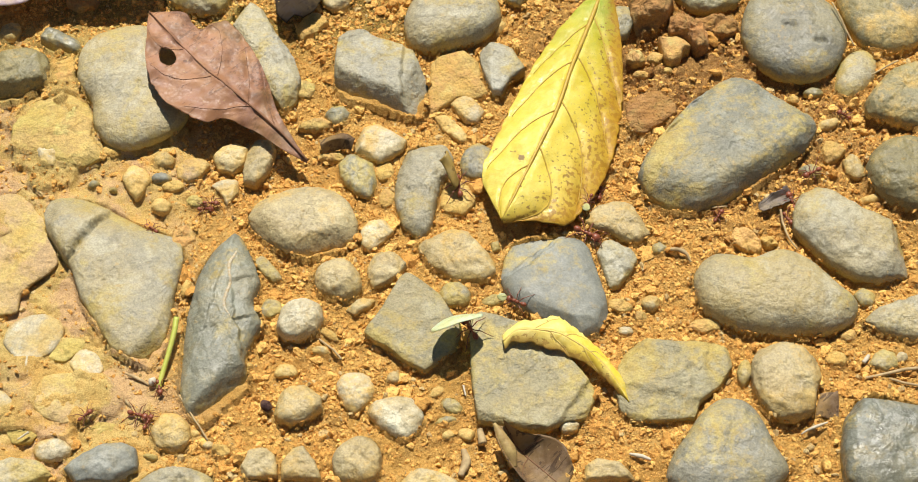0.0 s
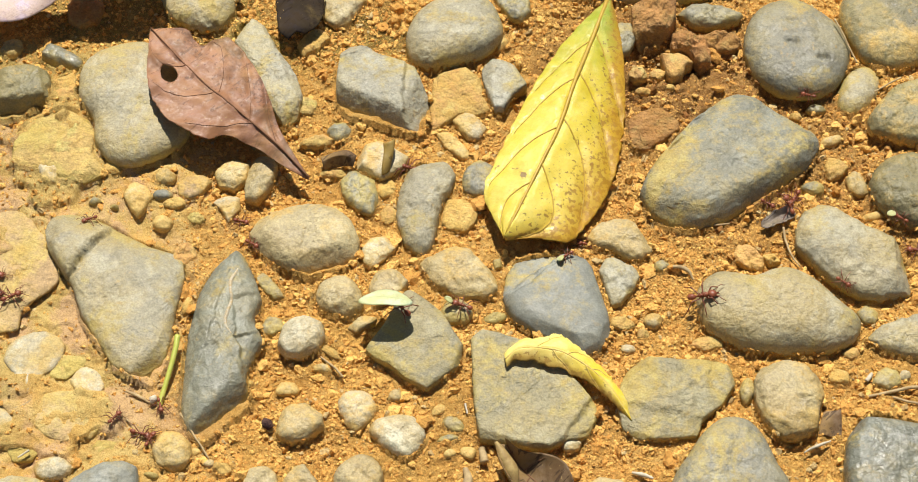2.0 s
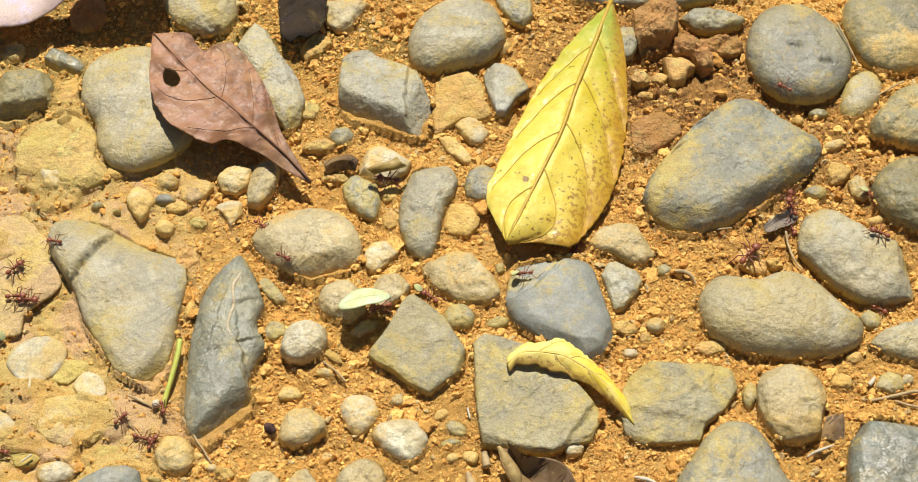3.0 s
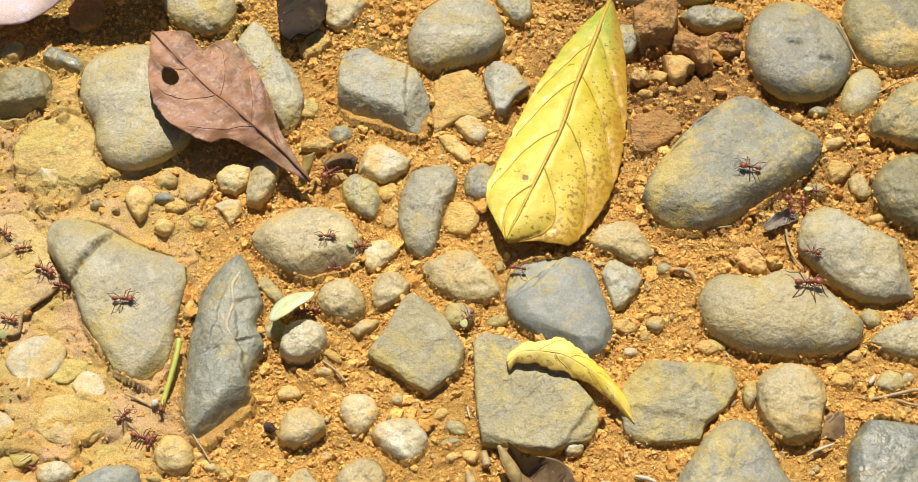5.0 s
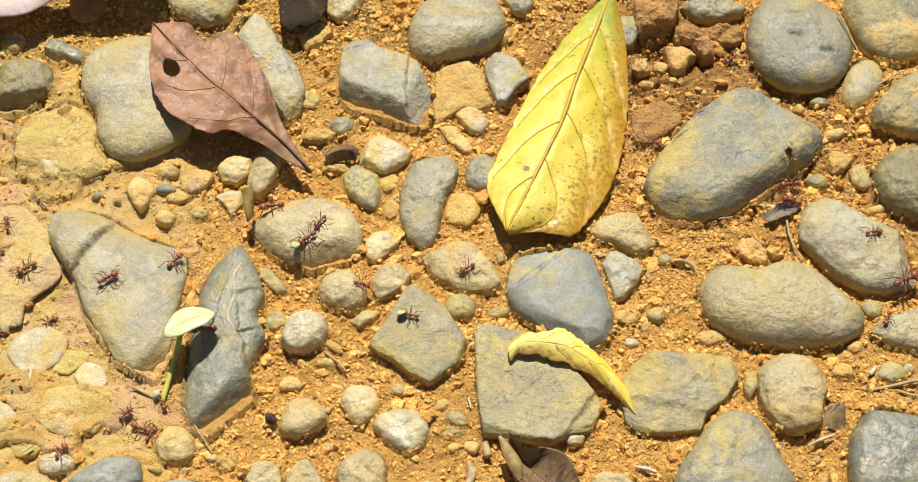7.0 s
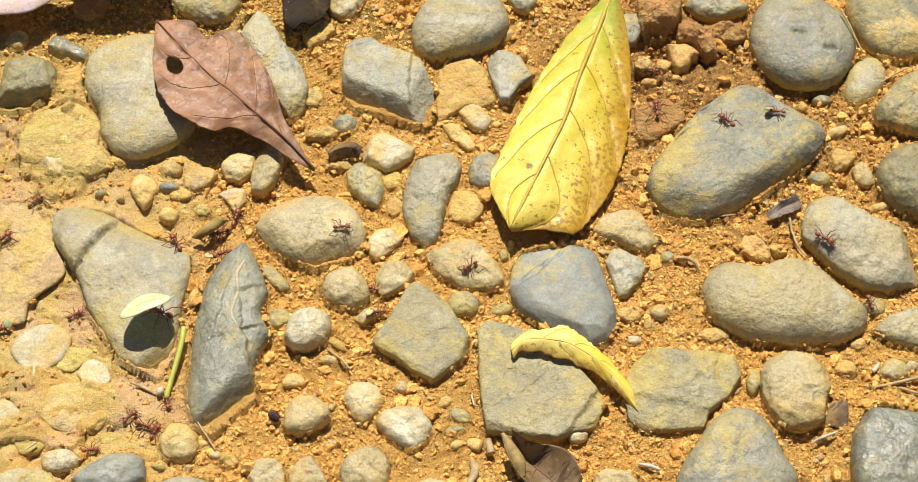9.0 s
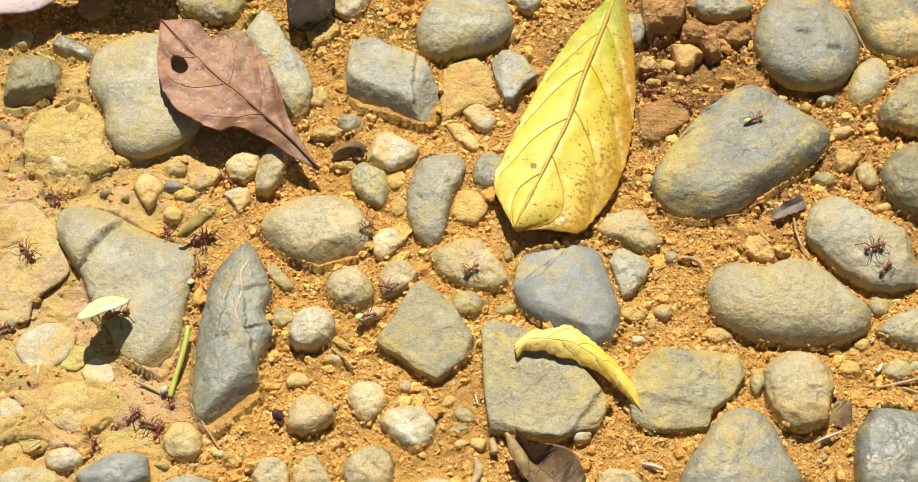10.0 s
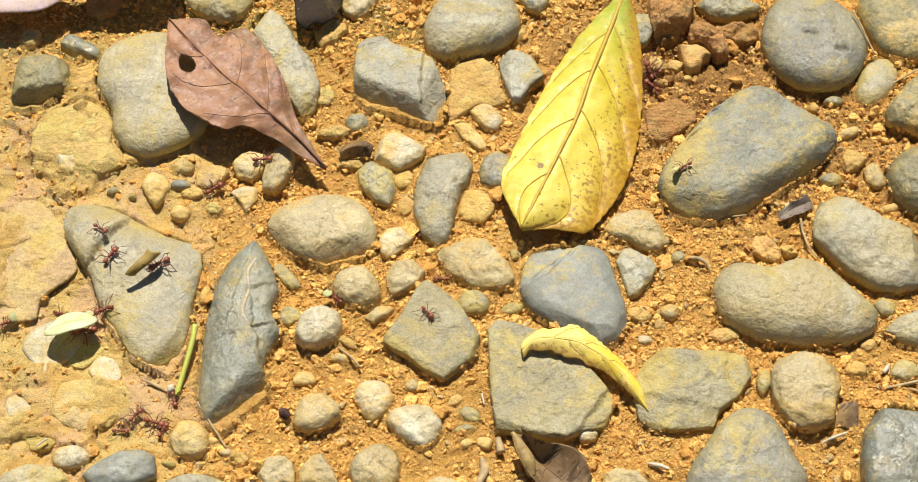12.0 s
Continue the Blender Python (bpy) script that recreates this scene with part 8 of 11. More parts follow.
    march(ants["f2"], 6.9, (
        (0, -86, 8.4, 1, -0, 1, -1), (0.25, -85.3, 8.7, 1, 1, 2, 25), (0.5, -84.7, 9.2, 0.8, 4, 0, 18), (0.75, -84.2, 10.1, 0.1, 3, 3, -6),
        (1, -83.2, 10.2, 0.3, 7, -1, -4), (1.25, -80.7, 8.8, 1.7, 5, 3, -7), (1.5, -78.6, 9.9, -0.4, 8, 7, -8), (1.75, -77, 8.6, 0.9, 7, 5, 2),
        (2, -75.9, 8.9, -0.2, 7, 2, -13), (2.25, -74.2, 8.7, 0.9, 3, -5, -12), (2.5, -72.4, 7.9, 1.1, 5, -5, -40), (2.75, -71.6, 10.4, 0.4, 6, -7, -41),
        (3, -69.1, 6, 5.1, 7, -8, -37), (3.25, -66.2, 4.8, 7.6, 4, -7, -37), (3.5, -63.2, 3.4, 9.2, 1, -5, -18), (3.75, -60.3, 2.5, 9.5, 0, -1, -17),
        (4, -57.5, 1.7, 9.5, 2, -1, -21), (4.25, -54.5, 0.6, 9.8, 1, -0, -18), (4.5, -51.5, -0.5, 9.4, 0, 0, -17), (4.75, -48.6, -1.3, 9.5, -0, 2, -11),
        (5, -45.4, -2.2, 9.5, -1, 3, 1), (5.25, -43.8, -1.7, 9.5, -0, 2, 4), (5.5, -42.6, -1.3, 9.4, -0, 3, 11), (5.75, -41.4, -1.4, 9.4, 1, 2, 57),
        (6, -40.7, -1.5, 9.2, 3, 0, 103), (6.25, -42.5, 1, 9.5, 3, -2, 149), (6.5, -45.1, 3.6, 9.5, 1, -2, 167), (6.75, -46.6, 2.1, 9.5, -1, -1, -170),
        (7, -47.9, 0.4, 9.6, -3, 1, -130), (7.25, -48.6, 0.4, 9.5, -2, 2, -114), (7.5, -48.4, -0.2, 9.5, -1, 3, -77), (7.75, -47.9, -1, 9.5, 1, 2, -57),
        (8, -47.3, -2.1, 9.6, 2, 3, -50), (8.25, -46.4, -3.1, 9.7, 4, 3, -40), (8.5, -45.4, -3.8, 9.7, 3, 1, -10), (8.75, -44.4, -4.1, 9.6, 2, 2, -1),
        (9, -41.9, -3.1, 9.4, 1, 4, 6), (9.25, -38.9, -3.1, 8.5, 5, 8, 14), (9.5, -36.7, -2.5, 7.1, 7, 11, 17), (9.75, -35.9, -1.9, 6.6, 17, 7, 50),
        (10, -35.1, -1.1, 6, 14, 9, 35), (10.25, -33, 3.7, 1.6, 6, 7, 25), (10.5, -29.3, 0.1, 3.5, 0, 2, 26), (10.75, -26.1, 0.1, 4.4, -3, -3, -0),
        (11, -24.1, 3, 2.4, -1, -3, -5), (11.25, -23.7, 2.4, 2.6, 3, 0, -26), (11.5, -23.2, 0.2, 2.9, 0, 7, -42), (11.75, -21.4, -1.8, 2.8, -1, 10, -42),
        (12, -18.9, -1.1, -0.3, -0, 12, -27)))
    way = march(ants["h_ant"], 6.9, (
        (0, 174.6, -8.3, 0.8, -11, -4, 124), (0.25, 173.1, -4.6, 0.4, -10, -2, 124), (0.5, 170.8, -2.4, 0.8, -5, -0, 128), (0.75, 168.6, 0.4, 1.5, -9, 0, 141),
        (1, 166.3, 2.5, 2, -10, -3, 146), (1.25, 163, 4.2, 2.7, -19, -3, 154), (1.5, 159.5, 4.8, 4.8, -24, -2, 155), (1.75, 157.6, 5.8, 5.7, -33, -1, 152),
        (2, 155.9, 7, 6.2, -32, -1, 146), (2.25, 154, 8.2, 6.3, -32, -1, 139), (2.5, 151.8, 10, 6, -33, -3, 128), (2.75, 148.7, 13.5, 5.4, -25, -0, 129),
        (3, 146.8, 19.4, 3.1, -15, -3, 133), (3.25, 144.4, 19.9, 3, -13, -5, 137), (3.5, 142.1, 20.7, 2.4, -18, 3, 159), (3.75, 139.9, 22.2, 1.1, -16, 3, 166),
        (4, 136.6, 21.7, 2.4, -10, -3, 176), (4.25, 134, 22.4, 1.2, -9, -9, -172), (4.5, 131.2, 22, 1.6, -10, -7, -167), (4.75, 128.7, 21, 3.1, -13, -4, -170),
        (5, 127.2, 20.7, 3.4, -14, -3, 172), (5.25, 126.3, 21.2, 3.6, -9, -6, 127), (5.5, 125.5, 22.4, 3.7, -9, -8, 142), (5.75, 125, 28.3, 2.2, -12, -14, 163),
        (6, 122.2, 27.1, 5.1, -25, -19, -176), (6.25, 120.1, 26.1, 6.6, -31, -6, -151), (6.5, 118.6, 25.5, 7.6, -26, -12, -166), (6.75, 118.1, 26, 8.8, -6, -23, 145),
        (7, 117.5, 27.2, 10.5, 4, -14, 112), (7.25, 116.4, 29.5, 12, 3, -7, 109), (7.5, 115.6, 32.2, 12.3, 1, -2, 109), (7.75, 114.9, 34.9, 12.2, 0, -2, 107),
        (8, 114.2, 37.5, 12.1, 1, -2, 106), (8.25, 113.7, 39.8, 12.1, 2, -2, 106), (8.5, 113.7, 43.4, 9.7, 2, 1, 104), (8.75, 113.4, 44.7, 9.6, 3, 2, 127),
        (9, 113.3, 45.4, 9.6, 5, 0, 173), (9.25, 111.8, 44.9, 9.6, 4, 0, -168), (9.5, 109.2, 43.7, 9.9, 4, 1, -164), (9.75, 106.5, 43, 10.2, 2, 1, -163),
        (10, 103.4, 42.1, 10.3, -2, 2, -159), (10.25, 99.5, 40.4, 10.2, -2, 2, -154), (10.5, 94.9, 36.3, 12.5, -2, 1, -148), (10.75, 91.8, 34.2, 12.4, -0, 0, -141),
        (11, 89, 31.8, 12.4, 0, 0, -136), (11.25, 86.6, 28.9, 12.5, 1, 2, -138), (11.5, 84.1, 25.9, 12.3, 1, 3, -145), (11.75, 79.6, 22.9, 12.1, 2, 6, -148),
        (12, 74.5, 20.8, 11.6, 1, 9, -154)))
    carry(other_bit, way, pose(0.0038, 0, 0.0026, 25, -40, 60))
    march(ants["g1"], 6.9, (
        (0, 92.5, 2.4, 2.5, 9, -8, 54), (0.25, 94.5, 6.9, 0, 15, -8, 43), (0.5, 96.3, 8.8, 1.5, 23, -5, 36), (0.75, 100.6, 10.8, 1.7, 24, -7, 29),
        (1, 104.7, 12.2, 2.2, 23, -5, 26), (1.25, 107.1, 13.6, 3, 23, -6, 22), (1.5, 108.8, 15.1, 2.8, 20, -4, 23), (1.75, 109.4, 15, 2.9, 18, 1, 5),
        (2, 109.9, 14.7, 3.2, 12, 9, -29), (2.25, 112.2, 14, 2.7, 8, 14, -45), (2.5, 114.3, 10.8, 3.2, 6, 9, -49), (2.75, 115.4, 7.6, 4, 4, 8, -64),
        (3, 117.2, 6, 2.8, 10, 2, -73), (3.25, 118.2, 0.4, 4.4, 18, 2, -73), (3.5, 118.5, -2.4, 5.7, 27, 2, -77), (3.75, 119.1, -3.9, 6.2, 30, 4, -73),
        (4, 119.7, -5.1, 6.4, 33, -0, -62), (4.25, 120.1, -6.1, 6.4, 33, -1, -56), (4.5, 120.7, -6.8, 6.7, 32, -3, -49), (4.75, 121.3, -7.2, 7.3, 29, -10, -35),
        (5, 122.1, -7.2, 7.9, 22, -12, -21), (5.25, 123.6, -7.1, 8.6, 16, -11, -10), (5.5, 125.5, -7, 8.9, 11, -9, -7), (5.75, 127.6, -6.8, 9.4, 8, -9, -5),
        (6, 129.7, -6.9, 10.2, 4, -6, -1), (6.25, 131.9, -6.9, 10.3, 3, -2, 6), (6.5, 134.5, -6.6, 10, 2, 3, 12), (6.75, 138.2, -5.2, 9.6, 2, 3, 10),
        (7, 142.6, -4, 9.1, 2, 3, 11), (7.25, 147.2, -4.3, 9.4, 2, 4, 25), (7.5, 151.9, -3, 7.9, -1, 1, 22), (7.75, 159.3, 4.7, 1.2, 1, -4, 25),
        (8, 162, 2.5, 1.4, 4, -9, 25), (8.25, 165.3, 2.8, 2.3, 14, -3, 6), (8.5, 168.3, 3.8, 1.9, 14, 1, 15), (8.75, 170.6, 4.6, 1.2, 13, -1, 18),
        (9, 171.9, 4.5, 2, 8, 2, 21), (9.25, 173.7, 6, 0, 5, -1, 18), (9.5, 174.7, 6.2, -0.7, 6, 1, 10), (9.75, 175.5, 6.1, -0.6, 8, -5, 15),
        (10, 176.4, 6, -0.5, 8, -7, 15), (10.25, 177.4, 6.7, -0.6, 9, -9, 12), (10.5, 178.1, 6.7, -0.5, 11, -6, 7), (10.75, 178.6, 6.4, -0.4, 14, -1, -11),
        (11, 179.1, 6.1, -0.5, 12, 1, -0), (11.25, 179.8, 6.2, -0.6, 8, -0, 6), (11.5, 180.4, 5.9, 0.2, 7, 2, 17), (11.75, 181, 5.9, 0.4, 7, 1, 19),
        (12, 182, 6.4, -0.3, 9, 4, 14)))
    march(ants["g2"], 8.8, (
        (0, 127.2, 20.5, 3.3, -18, 6, -155), (0.25, 127.1, 20.5, 3.3, -19, 7, -156), (0.5, 126.9, 20.3, 3.2, -21, 6, -167), (0.75, 125.7, 20, 2.5, -17, 8, -163),
        (1, 124, 20, 1, -12, 6, -148), (1.25, 120.3, 18.7, 1.9, -12, 3, -144), (1.5, 116.3, 13.4, 6.5, -17, -3, -145), (1.75, 117.3, 13.7, 5.9, -18, 8, -126),
        (2, 119.6, 18.2, 1.5, -20, 8, -127), (2.25, 116.9, 13.2, 5.2, -22, 3, -150), (2.5, 115.6, 12.4, 5.4, -21, -12, -180), (2.75, 115.7, 12.7, 6.1, -4, -20, 131),
        (3, 117.1, 18.5, 2.5, 11, -18, 85), (3.25, 116.9, 21.3, 2.5, 7, -21, 100), (3.5, 116.4, 22.4, 4.2, -18, -25, 156), (3.75, 115, 22.1, 5.7, -28, -14, -172),
        (4, 113.2, 21.9, 7.8, -24, -11, -168), (4.25, 111.3, 21.8, 9.5, -16, -12, 178), (4.5, 109.1, 21.9, 11, -9, -10, 167), (4.75, 106.9, 22.6, 12.1, -6, -6, 168),
        (5, 102.7, 24.5, 12.4, -4, -3, 170), (5.25, 98.7, 24.6, 12.3, -2, -2, 177), (5.5, 95, 24.7, 12.3, -1, -2, -176), (5.75, 92, 24, 12.5, -1, -2, 177),
        (6, 89, 23.6, 12.5, 0, 1, 167), (6.25, 85.7, 25.4, 12.3, -0, 3, 162), (6.5, 81.8, 27.6, 12.2, -1, 4, 153), (6.75, 76.5, 29, 11.1, -5, 6, 133),
        (7, 73.1, 35.1, 3.5, -8, 8, 122), (7.25, 72.1, 37.6, 4.3, -5, 6, 105), (7.5, 71.7, 39.5, 2.6, 2, -2, 95), (7.75, 71.2, 41.1, 4.8, 6, -11, 99),
        (8, 70.8, 42.9, 4.8, 3, -12, 101), (8.25, 70.6, 45.7, 4.9, 1, -7, 101), (8.5, 70.3, 47.7, 5.2, 0, -2, 92), (8.75, 70.3, 49.3, 5.1, -0, -1, 90),
        (9, 70.6, 49.9, 5.2, -6, 1, 93), (9.25, 70.5, 59.4, 1.5, -6, -4, 95), (9.5, 69.3, 63.6, 0.3, -8, -8, 100), (9.75, 68.9, 62.8, -0.2, -12, -8, 134),
        (10, 68.6, 62.4, -0.6, -14, 5, 177), (10.25, 67.2, 62.2, -0.2, -16, 2, 167), (10.5, 66.1, 62.9, -0.2, -14, -5, 153), (10.75, 66, 63.4, 0.3, -16, -9, 142),
        (11, 65.9, 63.7, 0.4, -17, -9, 143), (11.25, 65.7, 63.8, 0.5, -17, -10, 143), (11.5, 65.7, 63.9, 0.5, -11, -8, 141), (11.75, 65.7, 64, 0.5, -12, -5, 141),
        (12, 65.9, 64.1, 0.5, -12, -2, 140)))
    march(ants["g3"], 8.8, (
        (0, 177.1, -19.8, 0.2, -5, -2, 132), (0.25, 176, -16.6, -0.6, -4, -1, 129), (0.5, 173.4, -16.2, 0.4, -2, -4, 129), (0.75, 171.5, -14.2, 1, -7, -6, 143),
        (1, 170.1, -11.5, 0.2, -9, -11, 131), (1.25, 167.8, -9.9, -0.1, -11, -8, 136), (1.5, 166.2, -7, -0.4, -6, -3, 139), (1.75, 163.3, -6.2, 1.2, -2, -3, 138),
        (2, 160.8, -3.9, 0.9, -1, -1, 173), (2.25, 158.1, 0.7, 1, -1, -4, 172), (2.5, 151.2, -3.6, 8.7, 0, -6, 175), (2.75, 148.5, -1.1, 8.5, -2, -6, -178),
        (3, 145.9, -0, 8.7, -0, -5, 156), (3.25, 144.1, 0.6, 8.6, 1, -2, 161), (3.5, 140.9, 2, 8.4, 2, 0, 159), (3.75, 136.3, 2.8, 9.4, 1, 3, 156),
        (4, 131.8, 4.9, 9.1, -0, 4, 153), (4.25, 127.5, 7.3, 8.3, -1, 6, 132), (4.5, 124, 9.6, 7.2, -6, 5, 126), (4.75, 123.7, 16.8, 1.2, -10, -1, 112),
        (5, 122.1, 15.3, 1.6, -4, -9, 88), (5.25, 122.6, 14.7, 2.6, -4, -3, 87), (5.5, 123.8, 15.3, 2, 1, -6, 87), (5.75, 122.7, 15.5, 2.1, -5, -3, 133),
        (6, 120.9, 15.3, 2.7, -9, -11, 149), (6.25, 120.3, 18.1, 1.3, -5, -8, 148), (6.5, 119, 18.6, 2, -2, -11, 141), (6.75, 118, 18.8, 2.5, -10, -6, -177),
        (7, 116.8, 19.9, 3.5, -19, -7, -167), (7.25, 111.8, 19.6, 4.9, -23, -11, -172), (7.5, 108.5, 19.3, 8.2, -16, -14, 177), (7.75, 105.8, 20.1, 11.3, -3, -12, 147),
        (8, 103.7, 23, 12.2, 1, -5, 125), (8.25, 101.9, 26.8, 12.3, 1, -1, 119), (8.5, 99.8, 30.6, 12.6, -0, 2, 120), (8.75, 97.7, 34.9, 12.3, -0, 3, 123),
        (9, 94.8, 40.9, 10.1, 1, 3, 131), (9.25, 91.7, 43.4, 9.7, 3, 3, 142), (9.5, 88.4, 46.1, 7.7, 2, 0, 137), (9.75, 81.9, 43.7, 12.5, 0, -7, 152),
        (10, 78.8, 54.4, 2.5, -4, -11, 163), (10.25, 75.3, 48.5, 4.6, -2, -11, 160), (10.5, 73.4, 47, 4.6, -0, -5, 148), (10.75, 71.3, 48.7, 4.9, -4, 1, 118),
        (11, 69.5, 54.4, 4.5, -8, -2, 110), (11.25, 67.9, 62.4, -0.2, -14, -6, 105), (11.5, 66.1, 65.7, 1.6, -14, -12, 112), (11.75, 65.8, 69.3, 2, -20, -16, 115),
        (12, 65.1, 69.6, 3.1, -18, -23, 111)))
    march(ants["k_ant"], 6.9, (
        (0, 117.3, 1.7, 2.5, 25, 2, -59), (0.25, 118.7, -3, 5.9, 26, 1, -59), (0.5, 120.5, -5.3, 7.1, 29, -0, -59), (0.75, 121.8, -8, 7, 30, -1, -54),
        (1, 123.3, -10.5, 6.7, 31, 0, -52), (1.25, 125.8, -13, 6.4, 31, -0, -48), (1.5, 128.4, -15.6, 7.1, 30, 1, -44), (1.75, 130.6, -17.6, 7.1, 30, 1, -42),
        (2, 132.6, -19.4, 7, 31, 2, -37), (2.25, 134.3, -20.9, 6.6, 33, -0, -31), (2.5, 136.1, -22.5, 5.7, 29, 5, -28), (2.75, 139.7, -24, 4.1, 19, 5, -24),
        (3, 143.8, -25.9, 1.7, 11, 7, -25), (3.25, 147, -27.2, 1.9, 8, 1, -26), (3.5, 147.9, -28.2, 2.1, 5, -4, -26), (3.75, 149.1, -27.9, 1.7, 4, -4, -33),
        (4, 149.4, -29.2, 2.3, 4, -1, -27), (4.25, 150.2, -29.3, 1.9, 2, 5, -73), (4.5, 151.4, -28.7, 2.6, 1, 3, -70), (4.75, 151.8, -30.1, 2.1, -2, -2, -70),
        (5, 153.2, -30.8, 2.5, -3, -4, -71), (5.25, 153.1, -33.4, 6.5, -3, -3, -71), (5.5, 153.5, -33.7, 7.1, 1, -4, -117), (5.75, 152.9, -31.5, 3.4, 6, 1, -163),
        (6, 150.4, -30.7, 2.3, -3, 6, 153), (6.25, 148, -29.7, 2.5, -3, 13, -170), (6.5, 146.2, -30, 1.5, -1, 14, -144), (6.75, 145.4, -33.1, 2.5, 9, 8, -116),
        (7, 144.3, -36.7, 6.6, 10, 1, -111), (7.25, 144.1, -37.3, 6.7, 5, 6, -156), (7.5, 143.7, -36.5, 6.4, -3, 4, 157), (7.75, 145.1, -30.9, 1.9, 0, -4, 112),
        (8, 143.5, -31.5, 2.9, 2, -4, 104), (8.25, 142.3, -31, 3.9, 2, -6, 142), (8.5, 141.2, -30, 4.1, 2, -1, 161), (8.75, 140.3, -29.4, 4.1, -1, 2, 115),
        (9, 138.7, -30.2, 3.9, -4, 0, 101), (9.25, 140.6, -24.1, 2, -4, -10, 87), (9.5, 140.3, -23, 6.9, 3, -14, 71), (9.75, 141.3, -20.6, 8, 8, -14, 60),
        (10, 142.7, -18.8, 8.3, 8, -8, 43), (10.25, 143.8, -18.3, 8.5, 8, -5, 25), (10.5, 144.7, -18.2, 8.8, 10, -4, 6), (10.75, 146, -18.2, 8.9, 11, -3, 6),
        (11, 147.3, -18.4, 9.1, 10, -2, 14), (11.25, 148.9, -17.8, 9.2, 8, 2, 22), (11.5, 151.2, -16.3, 8.3, 10, 6, 40), (11.75, 153.8, -14.2, 5.7, 13, 7, 44),
        (12, 158.3, -8.4, 1.2, 14, 6, 47)))
    march(ants["l_ant"], 8.8, (
        (0, 118.9, 8.7, 2, -1, -9, 108), (0.25, 118.3, 8.1, 4.9, -1, -2, 94), (0.5, 118, 8.5, 4.3, -9, -3, 96), (0.75, 118.4, 10.6, 2.8, -9, 3, 109),
        (1, 118.3, 11.6, 2.4, -7, -5, 100), (1.25, 117.9, 11.8, 3.1, -4, -9, 118), (1.5, 117.6, 12.8, 3.8, -6, -18, 127), (1.75, 117, 12.8, 4.3, -2, -23, 118),
        (2, 116.8, 12.9, 4.8, 1, -23, 116), (2.25, 116.7, 13, 5.1, 3, -22, 115), (2.5, 116.8, 13.1, 5.2, 4, -20, 115), (2.75, 116.8, 13.2, 5.4, 4, -19, 115),
        (3, 116.9, 13.3, 5.4, 4, -18, 115), (3.25, 116.8, 13.3, 5.5, 4, -18, 115), (3.5, 116.7, 13.3, 5.7, 4, -17, 116), (3.75, 116.5, 13.2, 5.8, 4, -18, 116),
        (4, 116.3, 13.2, 5.9, 4, -20, 115), (4.25, 116.1, 13.1, 6.1, 5, -22, 115), (4.5, 115.9, 13, 6.3, 6, -24, 114), (4.75, 115.9, 13, 6.3, 6, -24, 114),
        (5, 115.9, 13, 6.3, 6, -24, 114), (5.25, 116, 13, 6.2, 5, -22, 115), (5.5, 116.2, 13.1, 6, 4, -20, 115), (5.75, 116.3, 13.1, 5.8, 3, -18, 116),
        (6, 116.5, 13.2, 5.6, 3, -17, 116), (6.25, 116.5, 13.1, 5.5, 1, -18, 116), (6.5, 116.6, 13, 5.1, 1, -21, 116), (6.75, 116.8, 12.8, 4.6, -3, -22, 118),
        (7, 116.9, 12.6, 4, -19, -12, 167), (7.25, 117.1, 12.4, 3.4, -17, 6, -154), (7.5, 117.5, 11.1, 2.8, -2, 12, -106), (7.75, 117.7, 7.6, 5.3, 10, 5, -82),
        (8, 119, 6.3, 3.6, 16, -1, -82), (8.25, 119.1, 0.6, 6.2, 20, -2, -80), (8.5, 120.1, -2.5, 6.7, 21, -4, -69), (8.75, 121.3, -5, 7.7, 18, -5, -48),
        (9, 124.8, -7.1, 8.8, 17, -4, -36), (9.25, 128.2, -8.5, 9.5, 11, -2, -24), (9.5, 131.5, -9.9, 10, 7, -2, -20), (9.75, 135.9, -10.5, 9.1, 2, -0, -1),
        (10, 139.4, -11.4, 9.4, 2, -1, 19), (10.25, 141.5, -8.4, 9.3, 2, 0, 24), (10.5, 143.6, -5.5, 9.2, 3, -1, 26), (10.75, 147.2, -5.7, 9.4, 3, 3, 23),
        (11, 151.4, -5.6, 8.7, 3, 2, 9), (11.25, 158.2, -1, 1.5, 4, 4, 10), (11.5, 160.2, -4.8, 1.2, 5, 0, 11), (11.75, 161.1, -5, 0.7, 3, 7, -25),
        (12, 161.8, -5.2, 0.3, 4, 6, -15)))
